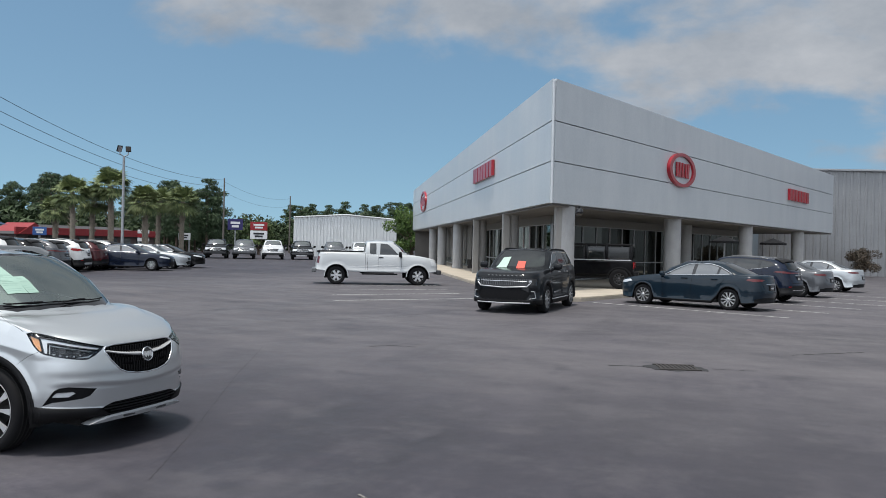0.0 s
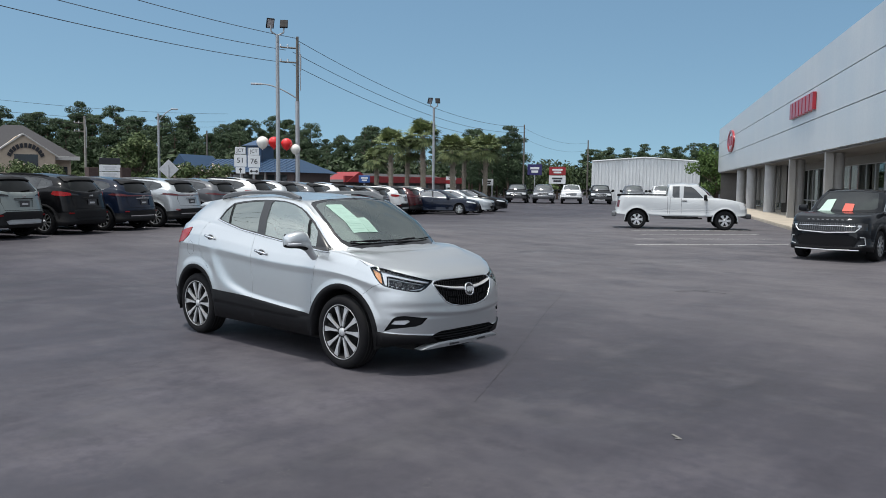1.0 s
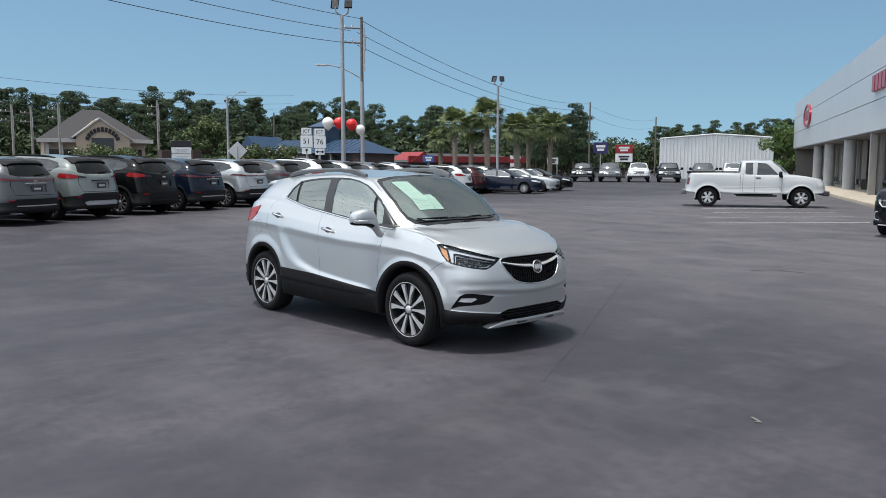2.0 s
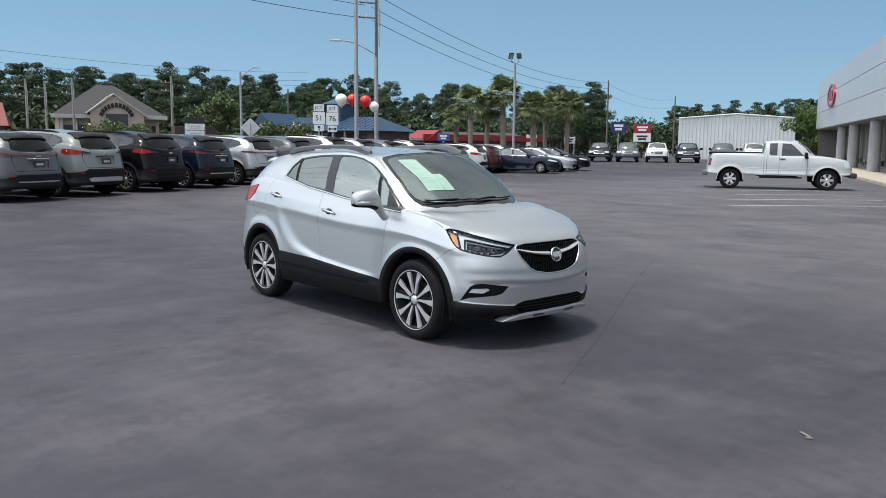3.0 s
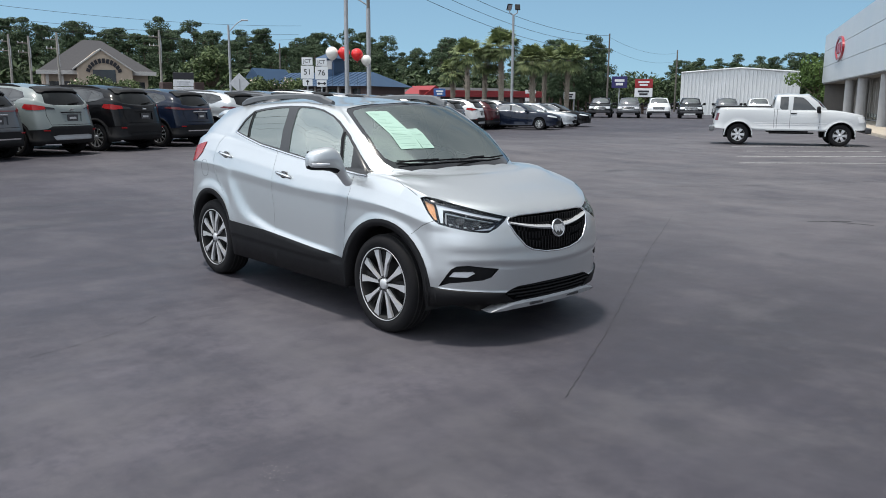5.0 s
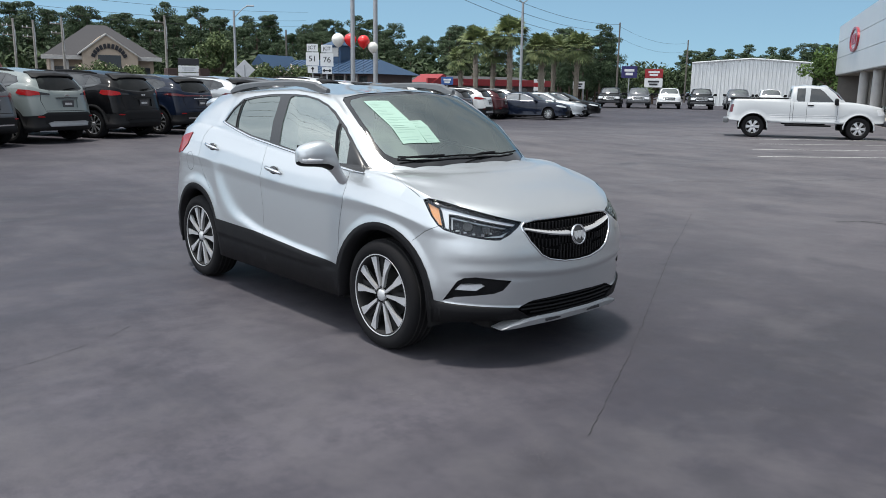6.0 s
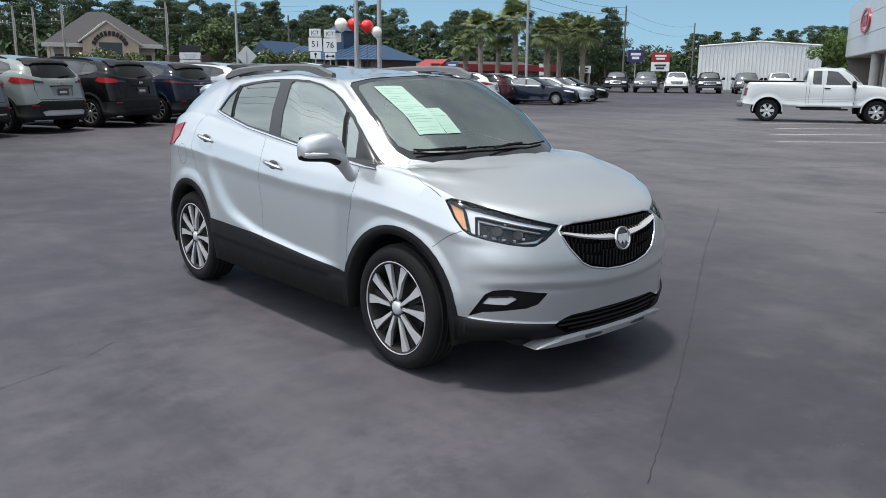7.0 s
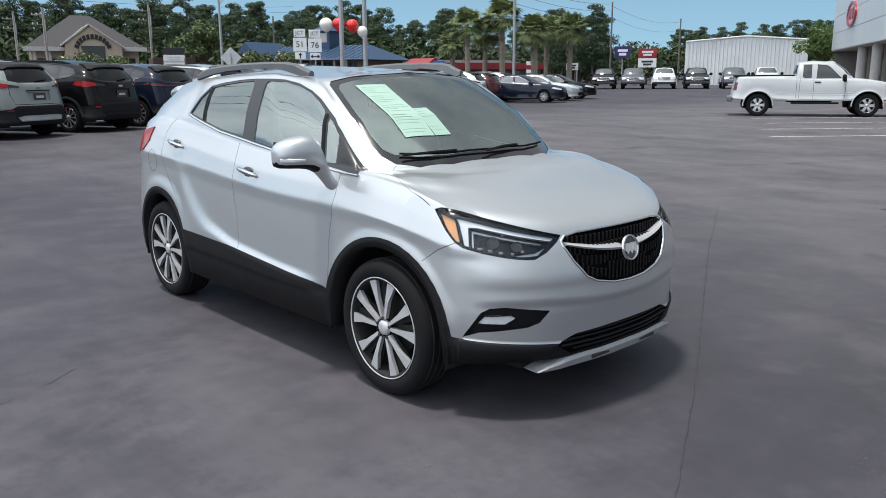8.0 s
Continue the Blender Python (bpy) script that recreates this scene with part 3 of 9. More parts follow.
        bmesh.ops.recalc_face_normals(bm, faces=bm.faces)
        ob = part(name, bm, material, parent, label)
        return ob

    def strip(self, name, line, way, width, material, parent, out=0.003, per=8, label=""):
        """A thin raised bead along a line on the skin."""
        pts = []
        for a, b in zip(line, line[1:]):
            for j in range(per):
                pts.append(Vector(a).lerp(Vector(b), j / per))
        pts.append(Vector(line[-1]))
        on = [self.on(p, way, out) for p in pts]
        bm = bmesh.new()
        rows = []
        for k, (p, nrm) in enumerate(on):
            d = (on[min(k + 1, len(on) - 1)][0] - on[max(k - 1, 0)][0]).normalized()
            s = d.cross(nrm).normalized() * width / 2
            rows.append([bm.verts.new(p - s - nrm * 2 * out), bm.verts.new(p - s * 0.7), bm.verts.new(p + s * 0.7), bm.verts.new(p + s - nrm * 2 * out)])
        for a, b in zip(rows, rows[1:]):
            for j in range(3):
                bm.faces.new((a[j], a[j + 1], b[j + 1], b[j]))
        bmesh.ops.recalc_face_normals(bm, faces=bm.faces)
        return part(name, bm, material, parent, label, smooth=True)


class Skin:
    """A car's whole skin as one mesh, into which the outlines of its panels, panes and lamps are cut."""

    def __init__(self, shell):
        me = bpy.data.meshes.new("skin")
        me.from_pydata(shell.verts, [], shell.faces)
        self.bm = bmesh.new()
        self.bm.from_mesh(me)
        bpy.data.meshes.remove(me)
        self.tag = self.bm.faces.layers.int.new("panel")
        n, rows = shell.n, len(shell.grid)
        self.bm.faces.ensure_lookup_table()
        for fi, f in enumerate(self.bm.faces):
            r, i = divmod(fi % ((rows - 1) * (n - 1)), n - 1)
            k, r = (i + 0.5) / shell.sub, shell.row_of[r]
            f[self.tag] = 1 if r <= 1 else 2 if r >= 16 else 3 if k > 13.2 and 5 <= r <= 15 else 0
        bmesh.ops.remove_doubles(self.bm, verts=self.bm.verts, dist=0.0005)
        bmesh.ops.recalc_face_normals(self.bm, faces=self.bm.faces)
        self.bm.normal_update()
        if max(self.bm.faces, key=lambda f: f.calc_center_median().z).normal.z < 0:
            bmesh.ops.reverse_faces(self.bm, faces=self.bm.faces)
            self.bm.normal_update()
        self.marks = {"body": 0, "cladding": 1, "roof": 2, "tailgate": 3}
        self.slots = []

    def mark(self, name):
        return self.marks.setdefault(name, len(self.marks))

    def cut(self, name, points, way, over=None, lean=0.05):
        """Cuts the outline through points, seen along way, and gives the faces in it the name."""
        bm, way = self.bm, Vector(way).normalized()
        u = way.cross(Vector((0, 0, 1)))
        u = Vector((1, 0, 0)) if u.length < 0.1 else u.normalized()
        v = u.cross(way).normalized()
        ring = [(Vector(p).dot(u), Vector(p).dot(v)) for p in points]
        xs, ys = [p[0] for p in ring], [p[1] for p in ring]

        def span(f):
            a = [w.co.dot(u) for w in f.verts]
            b = [w.co.dot(v) for w in f.verts]
            return min(a), max(a), min(b), max(b)

        def meets(s, x0, x1, y0, y1):
            return s[0] <= x1 and s[1] >= x0 and s[2] <= y1 and s[3] >= y0

        spans = {}
        for f in bm.faces:
            if f.normal.dot(way) < -lean and (abs(way.y) < 0.3 or f.verts[0].co.y * way.y < 0.03):
                s = span(f)
                if meets(s, min(xs), max(xs), min(ys), max(ys)):
                    spans[f] = s
        for (ax, ay), (bx, by) in zip(ring, ring[1:] + ring[:1]):
            if math.hypot(bx - ax, by - ay) < 1e-5:
                continue
            hit = [f for f, s in spans.items() if meets(s, min(ax, bx) - 1e-4, max(ax, bx) + 1e-4, min(ay, by) - 1e-4, max(ay, by) + 1e-4)]
            if not hit:
                continue
            geom = set(hit)
            for f in hit:
                geom.update(f.edges), geom.update(f.verts)
            for f in hit:
                del spans[f]
            got = bmesh.ops.bisect_plane(bm, geom=list(geom), dist=2e-5, plane_co=u * ax + v * ay, plane_no=(u * (by - ay) - v * (bx - ax)).normalized())
            for f in set(hit) | {g for g in got["geom"] if isinstance(g, bmesh.types.BMFace)}:
                if f.is_valid:
                    spans[f] = span(f)
        num = self.mark(name)
        allowed = None if over is None else {self.mark(o) for o in over}
        for f in spans:
            c = f.calc_center_median()
            x, y, inside = c.dot(u), c.dot(v), False
            for (ax, ay), (bx, by) in zip(ring, ring[1:] + ring[:1]):
                if (ay > y) != (by > y) and x < (bx - ax) * (y - ay) / (by - ay) + ax:
                    inside = not inside
            if inside and (allowed is None or f[self.tag] in allowed):
                f[self.tag] = num

    def groove(self, line, way, width, over=None):
        """A narrow outline along a line: the gap between two panels."""
        pts = [Vector(p) for p in line]
        w = Vector(way).normalized()
        left, right = [], []
        for k, p in enumerate(pts):
            d = pts[min(k + 1, len(pts) - 1)] - pts[max(k - 1, 0)]
            d -= w * d.dot(w)
            s = d.cross(w).normalized() * width / 2
            left.append(p + s), right.append(p - s)
        self.slots.append("gap_%d" % len(self.slots))
        self.cut(self.slots[-1], left + right[::-1], way, over)

    def gaps(self, parent, push):
        """Each groove as a dark panel gap of its own."""
        for slot in self.slots:
            self.part("panel_gap", slot, M_SEAM, parent, "", push)

    def part(self, name, mark, material, parent, label="", push=0.0, wall=0.0):
        """All faces of a mark as one mesh, moved along the skin's normals, with a rim of that depth inwards."""
        num = self.marks.get(mark)
        faces = [f for f in self.bm.faces if f[self.tag] == num and f.calc_area() > 1e-9]
        if not faces:
            return None
        used, vs, nm = {}, [], []
        fs = []
        for f in faces:
            idx = []
            for v in f.verts:
                if v not in used:
                    used[v] = len(vs)
                    vs.append(v.co + v.normal * push)
                    nm.append(v.normal.copy())
                idx.append(used[v])
            fs.append(idx)
        smooth = len(fs)
        if wall:
            own = set(faces)
            for f in faces:
                for lp in f.loops:
                    if sum(1 for g in lp.edge.link_faces if g in own) == 1:
                        a, b = lp.vert, lp.link_loop_next.vert
                        k = len(vs)
                        for v, d in ((a, 0.0), (b, 0.0), (b, wall), (a, wall)):
                            vs.append(v.co + v.normal * (push - d))
                            nm.append(Vector((0, 0, 0)))
                        fs.append([k + 1, k, k + 3, k + 2])
        me = bpy.data.meshes.new(name)
        me.from_pydata(vs, [], fs)
        me.materials.append(material)
        me.polygons.foreach_set("use_smooth", [k < smooth for k in range(len(fs))])
        me.normals_split_custom_set_from_vertices([tuple(n) for n in nm])
        ob = new(name, me)
        ob.parent = parent
        if label:
            ob["label"] = label
        return ob


def wheel(parent, x, y, spec, fine, style="ten"):
    """A wheel: the rim, with its tyre, disc and cap under it. Outer face towards y."""
    R, w = spec["tyre"], spec["tyre_width"]
    rim_r = R * spec.get("rim", 0.685)
    seg = 48 if fine else 24
    s = 1 if y > 0 else -1
    dark = M_UNDER if style == "ten" else M_DARKALLOY
    barrel = lathe([(rim_r * 1.0, w * 0.46), (rim_r * 0.965, w * 0.475), (rim_r * 0.93, w * 0.43), (rim_r * 0.90, w * 0.20), (rim_r * 0.88, -w * 0.3)], seg)
    bmesh.ops.transform(barrel, matrix=Matrix.Diagonal((1, s, 1, 1)), verts=barrel.verts)
    bmesh.ops.recalc_face_normals(barrel, faces=barrel.faces)
    rim = part("wheel", barrel, dark, parent, smooth=True)
    rim.location = (x, y - s * w * 0.46, R)
    tp = [(rim_r * 0.99, -w * 0.44), (rim_r * 1.03, -w * 0.49), (R * 0.88, -w * 0.50), (R * 0.965, -w * 0.45), (R * 0.995, -w * 0.34), (R, -w * 0.12),
          (R, w * 0.12), (R * 0.995, w * 0.34), (R * 0.965, w * 0.45), (R * 0.88, w * 0.50), (rim_r * 1.05, w * 0.485), (rim_r * 1.0, w * 0.45)]
    part("tyre", lathe(tp, seg), M_TYRE, rim, smooth=True)
    if fine:
        grooves = bmesh.new()
        for h in (-0.26, -0.09, 0.09, 0.26):
            g = lathe([(R * 1.0 - 0.004, h * w - 0.006), (R + 0.0015, h * w - 0.005), (R + 0.0015, h * w + 0.005), (R - 0.004, h * w + 0.006)], seg)
            tmp = bpy.data.meshes.new("tmp")
            g.to_mesh(tmp)
            g.free()
            grooves.from_mesh(tmp)
            bpy.data.meshes.remove(tmp)
        part("tread_groove", grooves, M_UNDER, rim, smooth=True)
    disc = lathe([(0.02, w * 0.10), (rim_r * 0.62, w * 0.10), (rim_r * 0.62, w * 0.05), (0.02, w * 0.05)], seg // 2)
    bmesh.ops.transform(disc, matrix=Matrix.Diagonal((1, s, 1, 1)), verts=disc.verts)
    part("brake_disc", disc, M_DARKALLOY if style != "ten" else M_UNDER, rim)
    back = lathe([(0.0, -w * 0.1), (rim_r * 0.90, -w * 0.12)], seg // 2)
    bmesh.ops.transform(back, matrix=Matrix.Diagonal((1, s, 1, 1)), verts=back.verts)
    part("wheel_back", back, M_UNDER, rim)
    lip = lathe([(rim_r * 0.995, w * 0.455), (rim_r * 1.0, w * 0.485), (rim_r * 0.982, w * 0.485), (rim_r * 0.968, w * 0.44)], seg)
    bmesh.ops.transform(lip, matrix=Matrix.Diagonal((1, s, 1, 1)), verts=lip.verts)
    bmesh.ops.recalc_face_normals(lip, faces=lip.faces)
    part("rim_lip", lip, M_ALLOY if style == "ten" else M_GREYALLOY, rim, smooth=True)
    # spokes
    count = 6 if style == "steel" else 10
    spokes = bmesh.new()
    pockets = bmesh.new()
    for k in range(count):
        pair = (k % 2) * 2 - 1
        a = 2 * math.pi * k / count + (0.10 * pair if style == "ten" else 0)
        w0, w1 = (0.016, 0.058) if style == "ten" else (0.075, 0.120) if style == "steel" else (0.026, 0.052)
        wm = 0.026 if style == "ten" else w0 + (w1 - w0) * 0.30
        r0, r1 = rim_r * 0.20, rim_r * 0.955
        q = []
        for r, hw, h in ((r0, w0, 0.43), (rim_r * 0.60, wm, 0.455), (r1, w1, 0.44)):
            for e in (-1, 1):
                for dy in (0.0, -0.022):
                    lean = 0.024 * pair * (r / rim_r) ** 2 if style == "ten" else 0
                    p = Vector((r, s * (h * w + dy), e * hw * (0.5 if dy == 0 else 0.40) + lean))
                    q.append(Matrix.Rotation(a, 4, "Y") @ p)
        v = [spokes.verts.new(p) for p in q]
        for b in (0, 4):
            spokes.faces.new((v[b], v[b + 2], v[b + 6], v[b + 4]))
            spokes.faces.new((v[b], v[b + 4], v[b + 5], v[b + 1]))
            spokes.faces.new((v[b + 2], v[b + 3], v[b + 7], v[b + 6]))
        if fine:
            bmesh.ops.recalc_face_normals(spokes, faces=spokes.faces)
            part("spoke", spokes, M_ALLOY, rim)
            spokes = bmesh.new()
        pv = []
        for r, hw, h in ((r0, w0 * 1.3, 0.30), (r1, w1 * 0.9, 0.30)):
            for e in (-1, 1):
                pv.append(pockets.verts.new(Matrix.Rotation(a, 4, "Y") @ Vector((r, s * h * w, e * hw * 0.75))))
        pockets.faces.new((pv[0], pv[1], pv[3], pv[2]))
    bmesh.ops.recalc_face_normals(spokes, faces=spokes.faces)
    if not fine:
        part("rim_face", spokes, M_GREYALLOY, rim)
    part("spoke_backing", pockets, M_UNDER, rim)
    hub = lathe([(0.0, 0.47 * w), (rim_r * 0.09, 0.468 * w), (rim_r * 0.11, 0.455 * w), (rim_r * (0.14 if style == "ten" else 0.24), 0.44 * w), (rim_r * (0.16 if style == "ten" else 0.26), 0.36 * w)], 20)
    bmesh.ops.transform(hub, matrix=Matrix.Diagonal((1, s, 1, 1)), verts=hub.verts)
    bmesh.ops.recalc_face_normals(hub, faces=hub.faces)
    part("hub_cap", hub, M_ALLOY if style == "ten" else M_GREYALLOY, rim, smooth=True)
    if fine:
        for k in range(5):
            a = 2 * math.pi * k / 5 + 0.3
            nut = bmesh.new()
            tube(nut, (rim_r * 0.20 * math.cos(a), s * 0.40 * w, rim_r * 0.20 * math.sin(a)), (rim_r * 0.20 * math.cos(a), s * 0.447 * w, rim_r * 0.20 * math.sin(a)), 0.011, 0.009, 6)
            part("wheel_nut", nut, M_DARKALLOY, rim)
    return rim


def wheel_set(root, spec):
    """Four wheels in dark wells, and the floor of the car."""
    wb, tw = spec["wheelbase"] / 2, spec["track"]
    for x in (wb, -wb):
        for y in (tw, -tw):
            wheel(root, x, y, spec, False, spec.get("wheel_style", "ten"))
            ar = spec["arch"] + 0.03
            bm = bmesh.new()
            s = 1 if y > 0 else -1
            rows = []
            for k in range(15):
                a = -0.25 + (math.pi + 0.5) * k / 14
                rows.append([bm.verts.new((x + ar * math.cos(a), s * q, spec["tyre"] + ar * math.sin(a))) for q in (abs(tw) - 0.035, abs(tw) - 0.42)])
            for a, b in zip(rows, rows[1:]):
                bm.faces.new((a[0], b[0], b[1], a[1]))
            bm.faces.new([r[1] for r in rows])
            part("wheel_well", bm, M_UNDER, root)
    sx, sy, sz = spec["scale"]
    bm = bmesh.new()
    box(bm, (2 * wb - 2 * spec["arch"], 1.60 * sy, 0.10), (0, 0, spec["low"] + 0.07), 0.02)
    box(bm, (0.6 * sx, 0.95 * sy, 0.14), (wb + 0.40 * sx, 0, spec["low"] + 0.10), 0.02)
    box(bm, (0.6 * sx, 0.95 * sy, 0.14), (-wb - 0.40 * sx, 0, spec["low"] + 0.14), 0.02)
    box(bm, (2 * spec["arch"] + 0.1, 0.85 * sy, 0.12), (wb, 0, spec["low"] + 0.12), 0.02)
    box(bm, (2 * spec["arch"] + 0.1, 0.85 * sy, 0.12), (-wb, 0, spec["low"] + 0.12), 0.02)
    part("underbody", bm, M_UNDER, root)


ENCORE = dict(kind="suv", scale=(1.0, 1.0, 1.0), wheelbase=2.555, tyre=0.347, tyre_width=0.215, arch=0.415, lip=0.034, low=0.255, track=0.865, rim=0.75, sweep=True)
BOXY_NOSE = ((0.2, 0.05), (0.36, 0.012), (0.52, 0.0), (0.66, 0.0), (0.80, 0.012), (0.93, 0.035), (1.05, 0.10))
BOXY_TAIL = ((0.2, 0.08), (0.38, 0.02), (0.52, 0.0), (0.60, 0.015), (0.85, 0.035), (1.05, 0.06), (1.25, 0.09))
SUV = dict(kind="suv", scale=(1.07, 1.045, 1.045), wheelbase=2.69, tyre=0.36, tyre_width=0.225, arch=0.425, low=0.24, track=0.90, wheel_style="five")
SUV_B = dict(SUV, scale=(1.045, 1.035, 1.005), wheelbase=2.67)
BIGSUV = dict(kind="suv", boxy=True, nose=BOXY_NOSE, tail=BOXY_TAIL, scale=(1.165, 1.10, 1.085), wheelbase=2.90, tyre=0.375, tyre_width=0.245, arch=0.44, low=0.24, track=0.955, wheel_style="five")
SALOON = dict(kind="saloon", scale=(1.15, 1.035, 1.02), wheelbase=2.83, tyre=0.33, tyre_width=0.225, arch=0.375, low=0.19, track=0.88, wheel_style="five", clad=0.62)
PICKUP = dict(kind="pickup", scale=(1.27, 1.10, 1.165), wheelbase=3.53, tyre=0.395, tyre_width=0.26, arch=0.49, low=0.55, track=0.94, wheel_style="steel", clad=1.5, rim=0.62)



M_BLADE = plain("satin_silver_plastic", (0.34, 0.35, 0.36), 0.42, 0.3)


# ---- trim that cars share ----
def flip(line, s):
    """A line given for the side y < 0, put on side s."""
    return [(x, y * -s, z) for x, y, z in line]


def emblem_ring(name, at, r, parent, mat_ring, mat_plate, tilt=0.0):
    """A round badge on the nose: a plate with a raised rim and three small shields."""
    bm = lathe([(r * 0.86, 0.002), (r * 0.88, 0.012), (r * 0.97, 0.012), (r, 0.0)], 32, "Z")
    turn = Matrix.Translation(at) @ Matrix.Rotation(radians(90 + tilt), 4, "Y")
    bmesh.ops.transform(bm, matrix=turn, verts=bm.verts)
    plate = part(name, bm, mat_ring, parent, smooth=True)
    dk = lathe([(0.0, 0.004), (r * 0.83, 0.004)], 32, "Z")
    bmesh.ops.transform(dk, matrix=turn, verts=dk.verts)
    part("badge_plate", dk, M_GLOSSBLACK, plate)
    for k in (-1, 0, 1):
        sh = bmesh.new()
        pts = ((-0.020, -0.012), (0.008, -0.018), (0.026, 0.0), (0.010, 0.014), (-0.020, 0.008))
        vs = [sh.verts.new((a + 0.0, b * 0.9 + k * 0.024, 0.0065 + 0.002 * k)) for a, b in pts]
        f = sh.faces.new(vs)
        ex = bmesh.ops.extrude_face_region(sh, geom=[f])
        bmesh.ops.translate(sh, verts=[g for g in ex["geom"] if isinstance(g, bmesh.types.BMVert)], vec=(0, 0, 0.006))
        bmesh.ops.scale(sh, vec=(r / 0.055,) * 3, verts=sh.verts)
        bmesh.ops.transform(sh, matrix=turn, verts=sh.verts)
        part("badge_shield", sh, mat_plate, plate)
    return plate


def door_handle(sh, parent, x0, z0, x1, z1, s, mat):
    """A pull handle with a dark cup behind it."""
    mid = Vector(((x0 + x1) / 2, 0.88 * s, (z0 + z1) / 2))
    p, n = sh.on(mid, (0, -s, 0))
    cup = bmesh.new()
    bmesh.ops.create_uvsphere(cup, u_segments=16, v_segments=8, radius=1.0)
    bmesh.ops.transform(cup, matrix=Matrix.Translation(p + n * 0.001) @ Matrix.Diagonal((0.060, 0.010, 0.034, 1)), verts=cup.verts)
    part("handle_cup", cup, M_GLOSSBLACK, parent, smooth=True)
    bm = bmesh.new()
    rows = []
    for k in range(9):
        f = k / 8
        q, nq = sh.on((x0 + (x1 - x0) * f, 0.88 * s, z0 + (z1 - z0) * f), (0, -s, 0))
        q = q + nq * (0.004 + 0.034 * math.sin(math.pi * f) ** 0.5)
        h = 0.012 + 0.005 * math.sin(math.pi * f)
        rows.append([bm.verts.new(q + Vector((0, -s * 0.008 * c, h * d))) for c, d in ((0, 1), (-1, 0), (0, -1), (1, 0))])
    for a, b in zip(rows, rows[1:]):
        for j in range(4):
            bm.faces.new((a[j], a[(j + 1) % 4], b[(j + 1) % 4], b[j]))
    bm.faces.new(rows[0][::-1]), bm.faces.new(rows[-1])
    bmesh.ops.recalc_face_normals(bm, faces=bm.faces)
    return part("door_handle", bm, mat, parent, "", smooth=True)


def door_mirror(parent, at, s, paint, size, foot):
    """A painted mirror housing on a stalk, with its glass."""
    bm = bmesh.new()
    bmesh.ops.create_cube(bm, size=1.0)
    bmesh.ops.subdivide_edges(bm, edges=bm.edges, cuts=4, use_grid_fill=True)
    for v in bm.verts:
        p = v.co
        r = (abs(2 * p.x) ** 4.2 + abs(2 * p.y) ** 4.2 + abs(2 * p.z) ** 4.2) ** (1 / 4.2)
        m = max(abs(2 * p.x), abs(2 * p.y), abs(2 * p.z))
        p *= m / r if r else 1
        p.z *= 1 - 0.25 * max(0, p.y * -s * -1)
        if p.x < 0:
            p.x *= 0.75
        p.x -= 0.12 * abs(p.y + 0.5 * s)
        p.x, p.y, p.z = p.x * size[0], p.y * size[1], p.z * size[2]
    bmesh.ops.translate(bm, verts=bm.verts, vec=at)
    housing = part("door_mirror", bm, paint, parent, smooth=True)
    if foot is not None:
        st = bmesh.new()
        a, b = Vector(foot), Vector(at) + Vector((0, -s * size[1] * 0.30, -size[2] * 0.20))
        rows = []
        for f, hx, hz in ((-0.05, 0.055, 0.055), (0.3, 0.045, 0.05), (0.7, 0.04, 0.045), (1.0, 0.045, 0.05)):
            c = a.lerp(b, f)
            rows.append([st.verts.new(c + Vector((hx * cx, 0, hz * cz))) for cx, cz in ((-1, -0.6), (-0.6, -1), (0.6, -1), (1, -0.6), (1, 0.6), (0.6, 1), (-0.6, 1), (-1, 0.6))])
        for p, q in zip(rows, rows[1:]):
            for j in range(8):
                st.faces.new((p[j], p[(j + 1) % 8], q[(j + 1) % 8], q[j]))
        bmesh.ops.recalc_face_normals(st, faces=st.faces)
        part("mirror_stalk", st, paint, housing, "", smooth=True)
    gl = bmesh.new()
    box(gl, (0.004, size[1] * 0.66, size[2] * 0.60), (at[0] - size[0] * 0.40, at[1], at[2]), 0.001)
    part("mirror_glass", gl, M_DARKGLASS, housing)
    return housing


